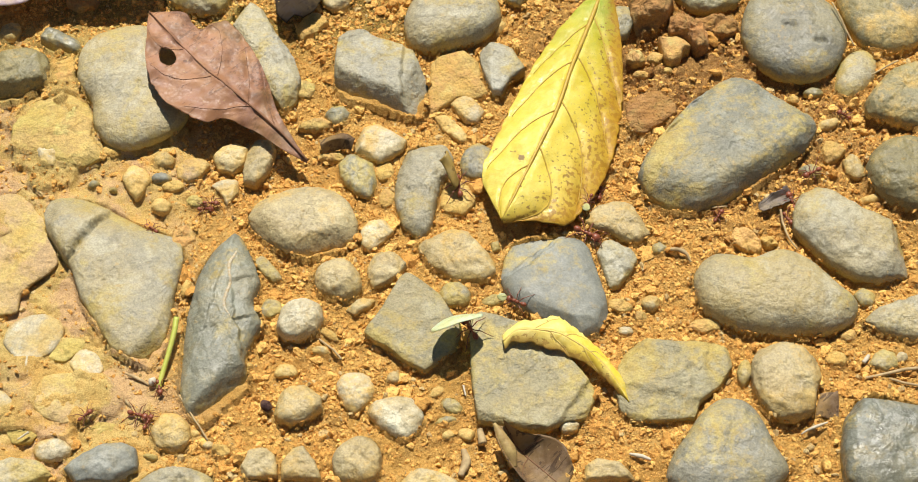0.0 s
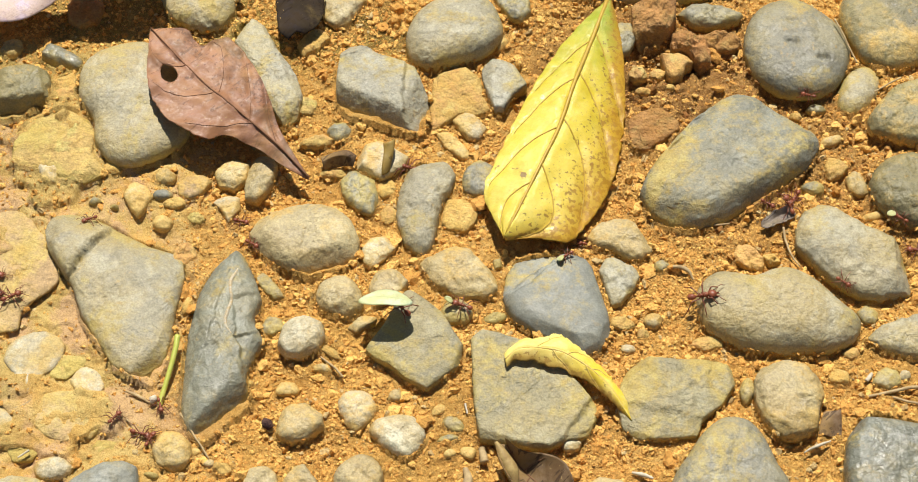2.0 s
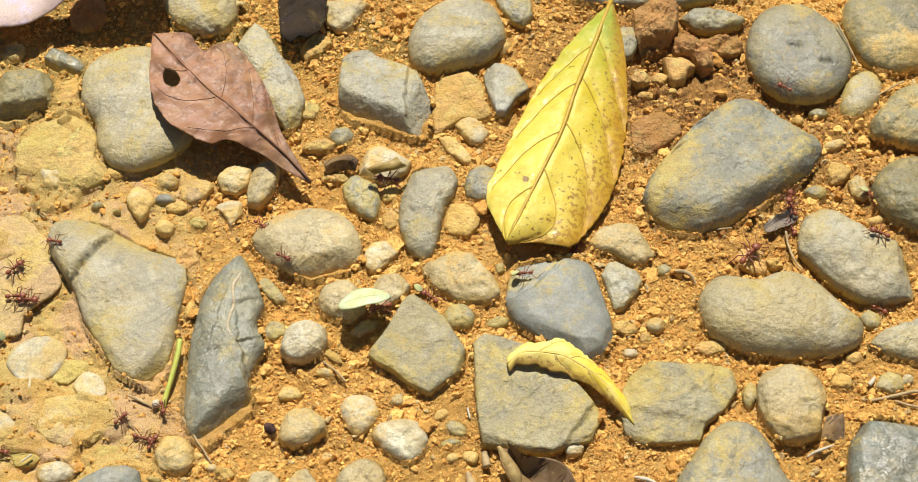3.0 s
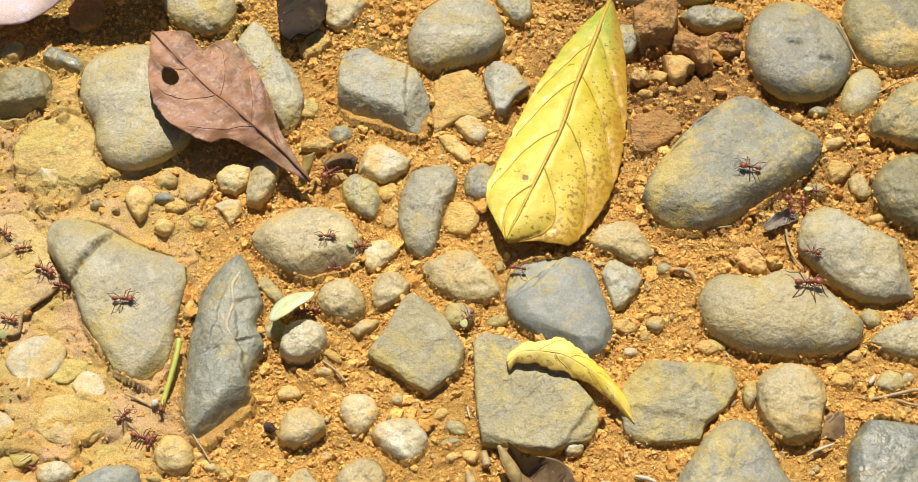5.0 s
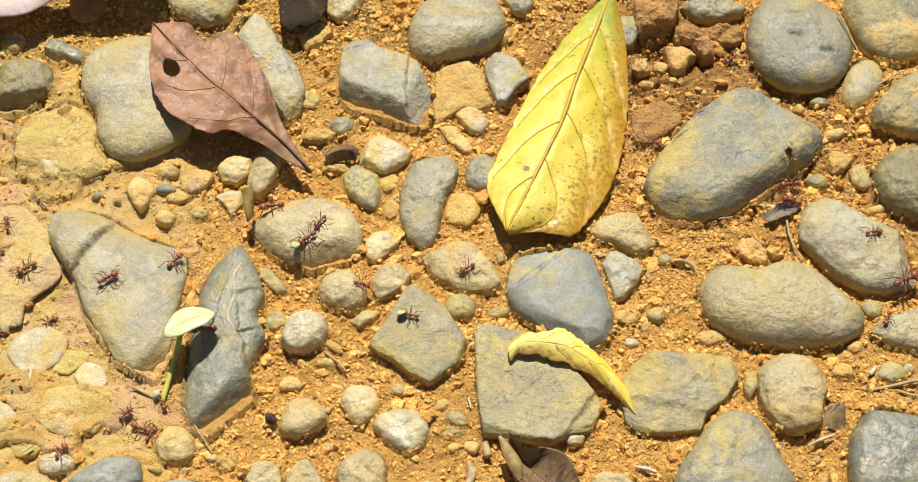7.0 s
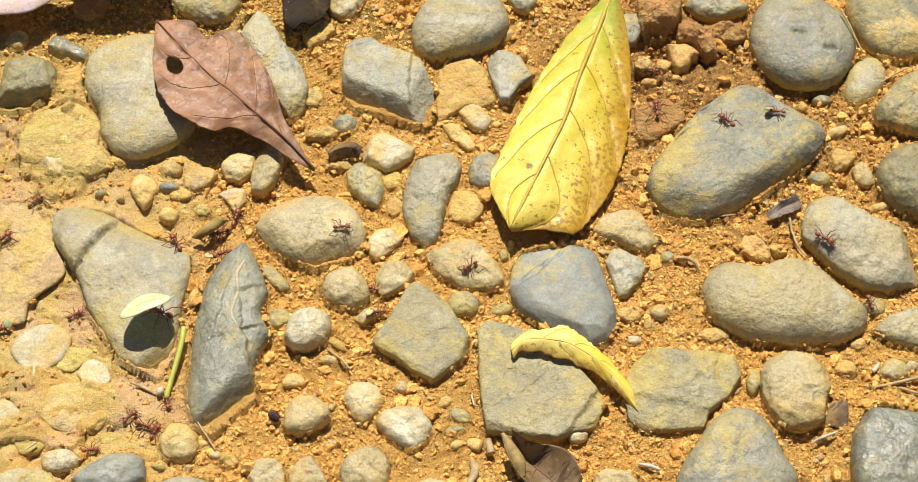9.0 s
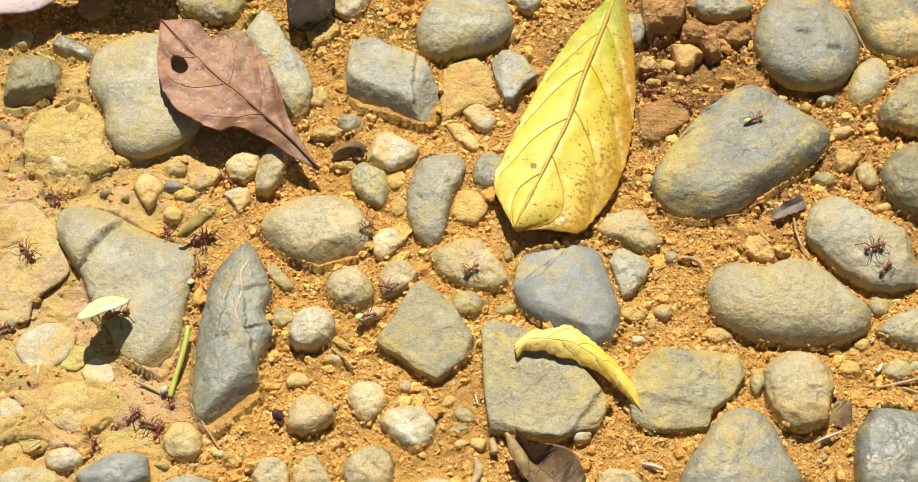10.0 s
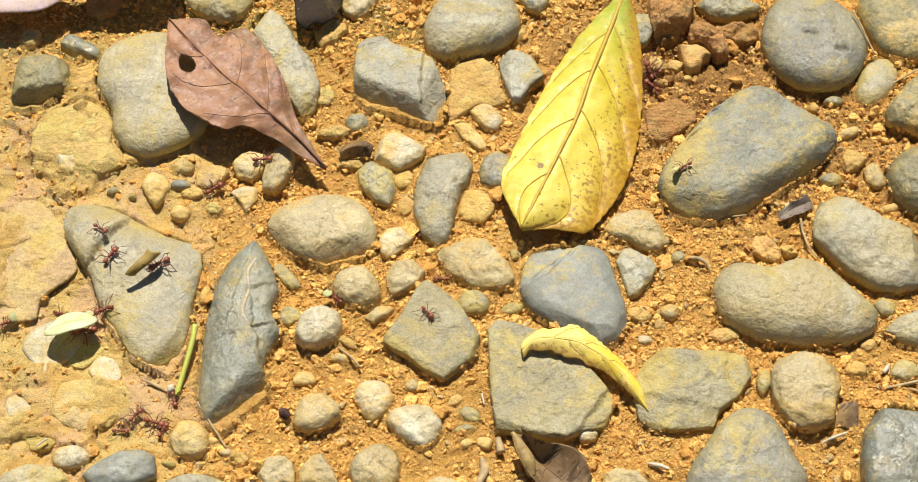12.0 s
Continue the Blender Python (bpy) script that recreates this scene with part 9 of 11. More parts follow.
    march(ants["m1"], 8.8, (
        (0, -168.2, -37.2, 2, 3, -2, 55), (0.25, -166.9, -35.8, 2.2, 2, -3, 55), (0.5, -165.7, -33.9, 2.1, -1, 0, 59), (0.75, -164.5, -32, 2.3, -3, 2, 62),
        (1, -162.8, -31.2, 4, -4, 4, 58), (1.25, -161.6, -29.5, 4.5, -1, -1, 55), (1.5, -160.4, -27.8, 3.9, 4, -1, 46), (1.75, -159.3, -25.9, 3.3, 7, 0, 45),
        (2, -157.8, -24.9, 3.4, 5, 4, 39), (2.25, -156.3, -23.7, 3.5, 0, 1, 30), (2.5, -154.5, -23.2, 3.4, -1, -2, 24), (2.75, -153, -22.9, 3.5, -1, -3, 7),
        (3, -151.4, -22.5, 3.4, 2, -2, 2), (3.25, -148.6, -22.7, 3.2, 5, 1, 4), (3.5, -145.9, -22.9, 3.2, 10, 1, 4), (3.75, -143.8, -22.5, 3.1, 10, 5, 0),
        (4, -141.7, -22, 2.7, 8, 4, 5), (4.25, -140, -21.2, 0.7, 3, 2, -1), (4.5, -138.2, -20.7, 0.8, 4, -2, 14), (4.75, -136.5, -20.7, 0.7, 8, -3, -10),
        (5, -135.6, -17.1, 1.3, 11, -5, -15), (5.25, -130, -21, 5.9, 9, -5, -26), (5.5, -126.6, -21.6, 6.9, 9, -5, -46), (5.75, -126.6, -23.7, 6.7, 6, -3, -48),
        (6, -126.6, -25.7, 6.4, 6, -1, -57), (6.25, -125.5, -25.9, 6.6, 3, -4, -11), (6.5, -123.7, -26, 6.9, 1, -3, 32), (6.75, -121.8, -23.7, 7.1, 0, -1, 30),
        (7, -119.8, -21.5, 7.3, 1, -0, 33), (7.25, -118, -21.5, 7.3, 1, 1, 29), (7.5, -114.7, -20.1, 7.1, 1, 1, 27), (7.75, -110.4, -17.6, 6.9, 1, 1, 34),
        (8, -105.8, -14.3, 6.7, 4, 5, 43), (8.25, -101.8, -9.9, 4.7, 8, 10, 49), (8.5, -99.3, -4.4, 0.7, 9, 10, 56), (8.75, -97.4, -4.2, 3, 13, 8, 77),
        (9, -99.7, -5.6, 2.5, 15, -4, 120), (9.25, -100.5, -5.5, 2.6, 9, -17, 164), (9.5, -101.6, -3.8, 0.9, 10, -15, 158), (9.75, -102.5, -3.8, 2.2, 13, -2, 118),
        (10, -104, -1.6, 1, 8, -0, 113), (10.25, -106.1, 4.1, -0.1, -1, -3, 102), (10.5, -106, 5.3, 0.4, -4, -9, 91), (10.75, -104.2, 5.6, 4, -0, -11, 64),
        (11, -102.4, 8.2, 4, 4, -3, 45), (11.25, -100.9, 11.4, 2.1, 5, -2, 44), (11.5, -98.4, 12.7, 1.3, 8, -0, 40), (11.75, -95.4, 14.9, 1.8, 9, -4, 32),
        (12, -92, 16.9, 1.9, 9, -2, 35)))
    march(ants["m2"], 8.8, (
        (0, -164.8, -29.4, 4.3, 2, 0, 22), (0.25, -163, -28.8, 4.6, 4, 1, 14), (0.5, -161.2, -27.9, 4.1, 6, -1, 19), (0.75, -159.2, -27.1, 3.3, 9, 2, 20),
        (1, -157.3, -26.3, 3.4, 12, 3, 19), (1.25, -155.5, -25.6, 3.4, 12, 1, 20), (1.5, -153.9, -25.2, 3.5, 13, -3, 18), (1.75, -152.6, -24.9, 3.5, 9, -3, 17),
        (2, -151.9, -24.4, 3.5, 6, -3, 24), (2.25, -151.7, -24, 3.5, 4, -3, 30), (2.5, -151.4, -23.9, 3.4, 3, -1, 14), (2.75, -150, -23.7, 3.2, 5, 1, 6),
        (3, -147.4, -23.7, 3.2, 5, 5, 2), (3.25, -143.8, -23.5, 2.9, 3, 2, -1), (3.5, -140.7, -22, 0.1, 1, -2, -6), (3.75, -136.7, -22.6, 0.8, 5, -7, -20),
        (4, -133.2, -21.9, 1, 9, -8, -21), (4.25, -127.5, -26.1, 5.9, 8, -6, -19), (4.5, -123.3, -26.7, 6.9, 4, -2, -13), (4.75, -119, -26.8, 6.8, 3, 1, -1),
        (5, -113.7, -25.8, 6.9, 2, 0, -1), (5.25, -109.5, -26.6, 7.1, 1, -1, -1), (5.5, -107.1, -27.2, 7, -0, -1, -5), (5.75, -106.8, -27.1, 6.9, -1, -0, 23),
        (6, -106.6, -26.5, 6.9, -0, 0, 60), (6.25, -105.5, -24.9, 7, 1, 1, 60), (6.5, -103.9, -21.9, 6.9, 3, 2, 60), (6.75, -101.4, -18.2, 6.8, 7, 6, 60),
        (7, -98.1, -13.6, 5.5, 10, 7, 55), (7.25, -94.4, -8.5, 2.9, 12, 6, 52), (7.5, -91.1, -7, 2.2, 8, -1, 43), (7.75, -88.4, -3.9, 1.1, 7, -2, 40),
        (8, -85.6, -2, 0.3, 2, -2, 42), (8.25, -83.4, 0.3, 0.3, 2, 1, 47), (8.5, -81.4, 1.4, 0.5, 0, 1, 57), (8.75, -80.4, 4.5, -0.1, 2, -1, 65),
        (9, -79.7, 6.5, -0.2, 4, -3, 75), (9.25, -79.1, 9.3, 0.5, 8, -7, 89), (9.5, -78.7, 11.3, 2.3, 6, -8, 105), (9.75, -80.4, 15.3, 2.5, 5, -6, 122),
        (10, -83.9, 21.4, -0.8, 1, 0, 133), (10.25, -87, 22.6, -0.6, 6, -2, 121), (10.5, -88.6, 22.1, 2.1, 5, -5, 75), (10.75, -86.6, 26.5, 0.6, 11, -3, 33),
        (11, -81.8, 23.9, 4.4, 10, -7, 23), (11.25, -79.5, 26, 4.7, 6, -2, 11), (11.5, -77.7, 27.4, 5, 5, 1, 28), (11.75, -76.5, 27.5, 4.8, 5, 3, 21),
        (12, -75.4, 27.8, 4.4, 6, 6, 9)))
    march(ants["m3"], 8.8, (
        (0, -175, -21.9, -0.4, -4, 1, 24), (0.25, -172.8, -21.7, 0.4, -4, 0, 20), (0.5, -170.1, -22.5, 3.6, -4, -0, 13), (0.75, -168.4, -21.6, 3.2, -3, -3, 11),
        (1, -166.2, -21.4, 3.9, -2, -3, 11), (1.25, -164.3, -20.8, 4.2, 4, -4, 18), (1.5, -162.7, -19.4, 3.3, 8, 1, 27), (1.75, -160.9, -18.3, 3.4, 11, 2, 37),
        (2, -158.8, -17.4, 3.4, 9, 7, 40), (2.25, -156.6, -15.6, 3.4, 4, 3, 42), (2.5, -154.4, -14.6, 4.4, 2, -1, 48), (2.75, -153.8, -13, 4.1, -2, -4, 49),
        (3, -153.1, -11.5, 3.7, -2, -1, 44), (3.25, -151.9, -10.1, 3.6, -4, 1, 32), (3.5, -150.9, -10.1, 3.6, -3, -0, 11), (3.75, -150.1, -9.9, 3.2, -2, -2, -15),
        (4, -149.1, -10.3, 3.3, -1, -1, -17), (4.25, -148.1, -10.7, 3.4, -2, 1, -15), (4.5, -147.1, -11, 3.5, -3, 5, -14), (4.75, -145.7, -11.3, 3.6, -2, 3, -20),
        (5, -142.6, -12.1, 3.5, -2, 3, -25), (5.25, -139, -14.4, 3.2, 2, 1, -14), (5.5, -137.2, -15.5, 2.3, 5, 1, 32), (5.75, -138.3, -12.9, 2.9, 3, -2, 78),
        (6, -140, -10.1, 3.1, 5, -3, 124), (6.25, -141.3, -9.5, 3.3, 4, -2, 167), (6.5, -142.6, -9.5, 3.4, 2, -6, -151), (6.75, -145.4, -11.6, 3.6, -0, -1, -141),
        (7, -148.5, -14.9, 3.3, -2, -0, -146), (7.25, -150.8, -16.7, 3.4, -3, 3, -163), (7.5, -152.8, -16, 3.4, -3, 2, 164), (7.75, -154.6, -15.1, 4.2, -4, -2, 142),
        (8, -156.7, -12.9, 3.5, 1, -3, 132), (8.25, -158.3, -10.8, 3.4, 3, -8, 123), (8.5, -159.6, -8.4, 3.4, 5, -4, 109), (8.75, -159.8, -7, 4.1, 3, -5, 90),
        (9, -159.6, -4.8, 4, 1, -2, 44), (9.25, -158.4, -5.1, 4, 6, 1, 1), (9.5, -156.7, -5.8, 3.6, 5, 5, -31), (9.75, -154.8, -7, 3.4, 3, 6, -40),
        (10, -152.3, -9.5, 3.8, 2, 1, -44), (10.25, -149.9, -12.4, 3.4, 1, -0, -43), (10.5, -146.9, -15.8, 3.5, 2, 1, -35), (10.75, -142.2, -18.7, 3.4, 4, 1, -28),
        (11, -138, -17.7, 0.8, 10, -3, -19), (11.25, -131.7, -19.8, 4.2, 7, -8, -7), (11.5, -127.3, -19.4, 7, 3, -9, 9), (11.75, -125.7, -17.2, 7.2, -1, -2, 33),
        (12, -124.5, -14.6, 7.1, -2, 0, 58)))
    march(ants["q_ant"], 6.9, (
        (0, -105.6, -2.7, 1.3, 6, 2, 144), (0.25, -108.3, -1.2, 1.8, 7, 1, 144), (0.5, -111.3, 1.5, 0.4, 7, -0, 144), (0.75, -113.9, 3.6, 0.1, 8, -0, 141),
        (1, -116.2, 4.7, 1.2, 10, -1, 144), (1.25, -119, 6.7, 2.1, 9, -5, 155), (1.5, -122.3, 8.5, 1.8, 8, -4, 164), (1.75, -125.5, 8.8, 0.8, 6, -3, -174),
        (2, -127.9, 6, 5, 10, -3, -155), (2.25, -131.1, 2.8, 7.5, 11, -4, -151), (2.5, -134.1, -0.7, 9.2, 10, -4, -145), (2.75, -136.6, -2.4, 9.3, 9, 1, -148),
        (3, -139, -3.5, 8.8, -0, 10, 166), (3.25, -141.7, -3.1, 6.6, -5, 7, 150), (3.5, -144.8, 2.1, 2.5, -1, 0, 141), (3.75, -144.4, -0.7, 3.1, 4, -4, 133),
        (4, -144.7, -1.1, 3.3, 1, -9, 179), (4.25, -145.1, -1.5, 3.4, -2, -8, -149), (4.5, -145.9, -1.6, 3.4, -2, -6, -156), (4.75, -146.9, -1.8, 3.4, 1, -4, -164),
        (5, -150.7, -3.3, 3.4, 2, -5, -169), (5.25, -153.5, -3.1, 3.4, 0, -10, -160), (5.5, -155.2, -2.8, 3.6, -3, -10, -147), (5.75, -155.6, -4.2, 4.1, -9, -2, -122),
        (6, -156, -5.7, 3.4, -4, 4, -109), (6.25, -156.6, -7.5, 3.3, -8, 7, -128), (6.5, -157, -8.8, 3.4, -9, 0, -149), (6.75, -158.4, -8.3, 3.3, -8, -5, -169),
        (7, -160.1, -8.1, 3.4, -4, -7, -178), (7.25, -161.9, -8.1, 4, -4, -6, -179), (7.5, -163.9, -8.4, 4.5, -3, -4, -176), (7.75, -166, -8.6, 4.9, -5, -2, 179),
        (8, -168.1, -8.8, 4.6, -4, 4, 173), (8.25, -170.2, -9, 4.4, -6, 6, 175), (8.5, -172.4, -8.4, 3.8, -5, 3, 171), (8.75, -174, -8.6, 3.5, -6, 1, 174),
        (9, -175.4, -8.7, 3.7, -3, 2, 176), (9.25, -176.7, -8.6, 3.7, -4, 3, 173), (9.5, -178.2, -8.3, 3.4, -3, 2, 173), (9.75, -180.6, -6, -0.2, -3, -0, 175),
        (10, -181.6, -6.3, 0.1, -2, -2, -179), (10.25, -182.5, -6.3, 0.4, -1, -4, -176), (10.5, -183.5, -6.5, 0.8, -3, -5, -179), (10.75, -184.5, -6.6, 0.9, -3, -5, 177),
        (11, -185.7, -6.2, 0.6, -4, -3, 175), (11.25, -187, -5.7, 0.2, -4, -2, 176), (11.5, -188, -5.9, 0.6, -3, -1, 179), (11.75, -188.8, -6.2, 0.9, -4, -1, -176),
        (12, -189.8, -6.4, 1.3, -4, -1, -175)))
    march(ants["q2"], 6.9, (
        (0, -172.3, -5.6, 3.9, -10, -4, 75), (0.25, -171.8, -5, 4.1, -9, -5, 63), (0.5, -171.6, -4.1, 4.1, -8, -4, 64), (0.75, -171.5, -3, 3.8, -7, -4, 66),
        (1, -171.1, -2.1, 3.9, -7, -5, 70), (1.25, -170.8, -1.3, 4.2, -5, -2, 71), (1.5, -170.5, -0.5, 4.4, -3, -1, 83), (1.75, -170.3, 0.4, 4.3, -0, 2, 84),
        (2, -170.1, 1.7, 4.1, -2, 2, 83), (2.25, -169.7, 2.2, 4, -2, 3, 79), (2.5, -169.5, 2.9, 3.8, -1, 0, 35), (2.75, -169.1, 3.5, 3.6, 1, -0, 9),
        (3, -168.5, 3.3, 3.7, 1, 0, -8), (3.25, -167.7, 3.2, 4.1, 4, 1, -8), (3.5, -166.7, 3.4, 3.7, 4, 2, 3), (3.75, -165.4, 3.8, 3.3, 9, 2, -5),
        (4, -164, 4.2, 3.3, 8, -0, 2), (4.25, -162.1, 3.5, 3.7, 7, -1, -2), (4.5, -160.7, 4, 3.6, 1, 2, -10), (4.75, -159.2, 3.4, 3.8, -1, 2, -13),
        (5, -158.3, 2.9, 3.8, -5, 1, -37), (5.25, -157.7, 2.3, 3.4, -6, 3, -43), (5.5, -157, 1.4, 3.3, -9, 5, -42), (5.75, -156.1, 0.9, 3.3, -8, 7, -37),
        (6, -155.6, 0.8, 3.3, -8, 9, -38), (6.25, -155.5, 0.6, 3.3, -7, 10, -38), (6.5, -155.7, 0.7, 3.3, 4, 8, 10), (6.75, -156.9, 1.6, 3.3, 6, 2, 56),
        (7, -157.9, 2.8, 3.7, 4, 0, 101), (7.25, -157.9, 4.5, 3.4, 7, 5, 101), (7.5, -157.6, 4.8, 3.2, 5, 8, 72), (7.75, -157.2, 4.9, 3.2, -1, 8, 33),
        (8, -156.8, 4.9, 3.2, -1, 7, 23), (8.25, -156.1, 5.1, 3.2, -1, 6, 19), (8.5, -155.4, 5.4, 3.2, 0, 4, 50), (8.75, -154.4, 5.5, 3.2, -0, 1, 46),
        (9, -150.8, 11.7, 2.4, 1, -1, 45), (9.25, -148.7, 12.8, 2.1, 5, -3, 45), (9.5, -146.8, 12.3, 3.8, 9, -1, 23), (9.75, -145.8, 12.8, 3.9, 8, 3, 2),
        (10, -145, 13, 3.8, 6, 4, -23), (10.25, -144.1, 12.8, 2.6, 4, 2, -39), (10.5, -143, 11.3, 2.5, 2, 1, -58), (10.75, -142.9, 11.8, 2.4, 2, -2, -62),
        (11, -140.3, 6.4, 6.3, -0, -4, -62), (11.25, -138.5, 2.7, 8.1, -2, -9, -58), (11.5, -136.3, -0.8, 9.2, -5, -7, -46), (11.75, -132.9, -3.1, 9.5, -3, 2, -41),
        (12, -128.9, -4.6, 9.5, 1, 7, -29)))
    march(ants["r_ant"], 6.9, (
        (0, -165.4, -42.1, 2.3, 4, -1, 73), (0.25, -165.3, -41, 2.2, 4, -3, 63), (0.5, -164.8, -40.3, 2.4, 4, -4, 75), (0.75, -164.6, -39.5, 2.3, 6, -5, 75),
        (1, -164.5, -38.1, 2.1, 6, -5, 79), (1.25, -164.2, -37.4, 2.1, 5, -4, 79), (1.5, -163.9, -36.6, 2.3, 6, -4, 72), (1.75, -163.6, -35.8, 2.4, 5, -2, 70),
        (2, -163.3, -34.9, 2.5, 4, -2, 69), (2.25, -163, -34.1, 2.3, 1, 1, 65), (2.5, -162.6, -33.6, 2.7, 0, 1, 56), (2.75, -162.2, -33.2, 2.7, 1, 3, 44),
        (3, -161.7, -32.9, 2.8, 1, 2, 32), (3.25, -161, -32.7, 3, 2, 4, 26), (3.5, -160, -32.5, 3.1, 2, 5, 24), (3.75, -158.9, -32.2, 3.1, 2, 8, 27),
        (4, -157.7, -32.2, 3.4, 3, 12, 26), (4.25, -156.3, -31.9, 3.3, 0, 12, 23), (4.5, -155.1, -31.7, 3.2, 1, 10, 20), (4.75, -153.8, -31.6, 3.2, -1, 8, 7),
        (5, -152.5, -31.5, 3.2, -2, 7, -13), (5.25, -151.7, -31.9, 3.1, -0, 5, -17), (5.5, -150.5, -32.7, 3.1, 1, 4, -21), (5.75, -148.9, -32.8, 3, 4, 2, -24),
        (6, -147.4, -31.8, 0.3, 2, 1, -23), (6.25, -143.2, -34, 1.1, -2, -1, -22), (6.5, -139.9, -35.5, 1.1, -6, -1, -20), (6.75, -139.5, -34.8, 0.2, -6, -1, -10),
        (7, -139.3, -34.3, 0, -1, 3, 36), (7.25, -141.2, -34.2, 0.7, 2, -2, 82), (7.5, -140.7, -33.7, 0.5, 4, 1, 50), (7.75, -139.5, -33.6, 0.7, 3, 3, 14),
        (8, -137.8, -33.4, 0.7, 2, 5, 10), (8.25, -136, -33.1, 0.7, 4, 4, 8), (8.5, -134.3, -32.8, 0.4, 6, 0, 4), (8.75, -132.9, -32.6, 0.1, 10, -4, 5),
        (9, -131.7, -32.7, 0.6, 7, -6, 25), (9.25, -129.9, -32.1, 1, 5, -2, -3), (9.5, -129.3, -28.7, 1, 5, -7, -0), (9.75, -127.6, -30.4, 2.9, -4, -15, 47),
        (10, -127.2, -30.5, 3.9, -13, -6, 93), (10.25, -131.6, -26.9, 0.6, -7, 3, 137), (10.5, -136.4, -28.5, 0, 1, 1, 172), (10.75, -143.7, -29.4, 0.6, -0, 3, -163),
        (11, -148.4, -31, 2.6, 3, 2, -132), (11.25, -145, -32.5, 0.8, 3, 0, -87), (11.5, -141.3, -33.8, 0.6, -0, -0, -41), (11.75, -140.7, -33.8, 0.6, 2, 2, -15),
        (12, -140.7, -33.3, 0.1, 2, 2, -15)))
    march(ants["s_ant"], 6.9, (
        (0, -154.7, -91.8, 2.1, 5, 1, 72), (0.25, -154.2, -90.9, 2.2, 4, 2, 72), (0.5, -153.9, -89.5, 1.9, 4, 3, 74), (0.75, -153.5, -88.4, 1.9, 5, 3, 75),
        (1, -153.3, -87, 1.8, 8, -2, 74), (1.25, -152.9, -85.8, 1.7, 8, -4, 70), (1.5, -152.7, -84.3, 1.4, 9, -8, 65), (1.75, -152, -83.7, 2.2, 8, -7, 63),
        (2, -152, -82.1, 0.9, 6, -5, 54), (2.25, -151.4, -81.4, 1.5, 2, -3, 53), (2.5, -150.6, -81.2, 2.2, 2, -2, 43), (2.75, -150, -80.9, 2.4, 4, -1, 21),
        (3, -149.4, -80.7, 2.5, 3, 2, -0), (3.25, -148.8, -80.6, 1.9, 0, 2, -20), (3.5, -148, -80.7, 1, -2, 0, -29), (3.75, -146.8, -81.4, 0.6, -1, 2, -30),
        (4, -145.1, -82.7, 1.5, 4, 6, -28), (4.25, -143.6, -83.8, 1.8, 9, 10, -22), (4.5, -142, -84.7, 1.6, 14, 9, -14), (4.75, -141, -84.6, -0, 14, 5, -16),
        (5, -139.7, -84.3, -0.9, 10, 3, -26), (5.25, -138.5, -84.5, -0.7, 5, -6, -24), (5.5, -136, -87, 3.3, 3, -6, -24), (5.75, -133.4, -87.8, 4.5, 4, -5, -22),
        (6, -131.3, -88.1, 4.9, 6, -0, -6), (6.25, -130.5, -88, 4.9, 6, -0, 17), (6.5, -130, -87.6, 5, 3, -0, 53), (6.75, -129.5, -86.4, 4.7, 1, 5, 61),
        (7, -129, -85, 4.4, -0, 10, 59), (7.25, -128.2, -83.8, 3.4, -4, 10, 45), (7.5, -127.1, -83.7, 3.9, -5, 4, 13), (7.75, -126.3, -83.4, 3, -1, 0, -4),
        (8, -125, -83.7, 2.5, 6, 1, -6), (8.25, -123.9, -84.1, 3, 10, 4, -2), (8.5, -123.2, -83.5, 1.9, 12, 2, 3), (8.75, -122.3, -83.3, 1.8, 11, -1, 6),
        (9, -120.8, -84.3, 2.7, 10, -4, 4), (9.25, -120.9, -84.2, 2.8, 7, -2, 4), (9.5, -121, -84, 2.9, 6, 1, 5), (9.75, -121.2, -83.8, 2.8, 5, -2, 50),
        (10, -121.3, -83.7, 2.8, 2, -4, 84), (10.25, -120.9, -82.1, 3, 1, -1, 70), (10.5, -120.5, -79.6, 2.2, -1, 0, 58), (10.75, -119.3, -79.2, 2.6, -5, 1, 40),
        (11, -117.9, -78.8, 2.5, -5, -3, 6), (11.25, -116.8, -78.9, 2.8, -6, -3, -2), (11.5, -115.7, -79.2, 2.7, -4, 1, -2), (11.75, -115.4, -79.1, 2.7, -5, 3, -2),
        (12, -115.2, -79, 2.7, -5, 4, -2)))
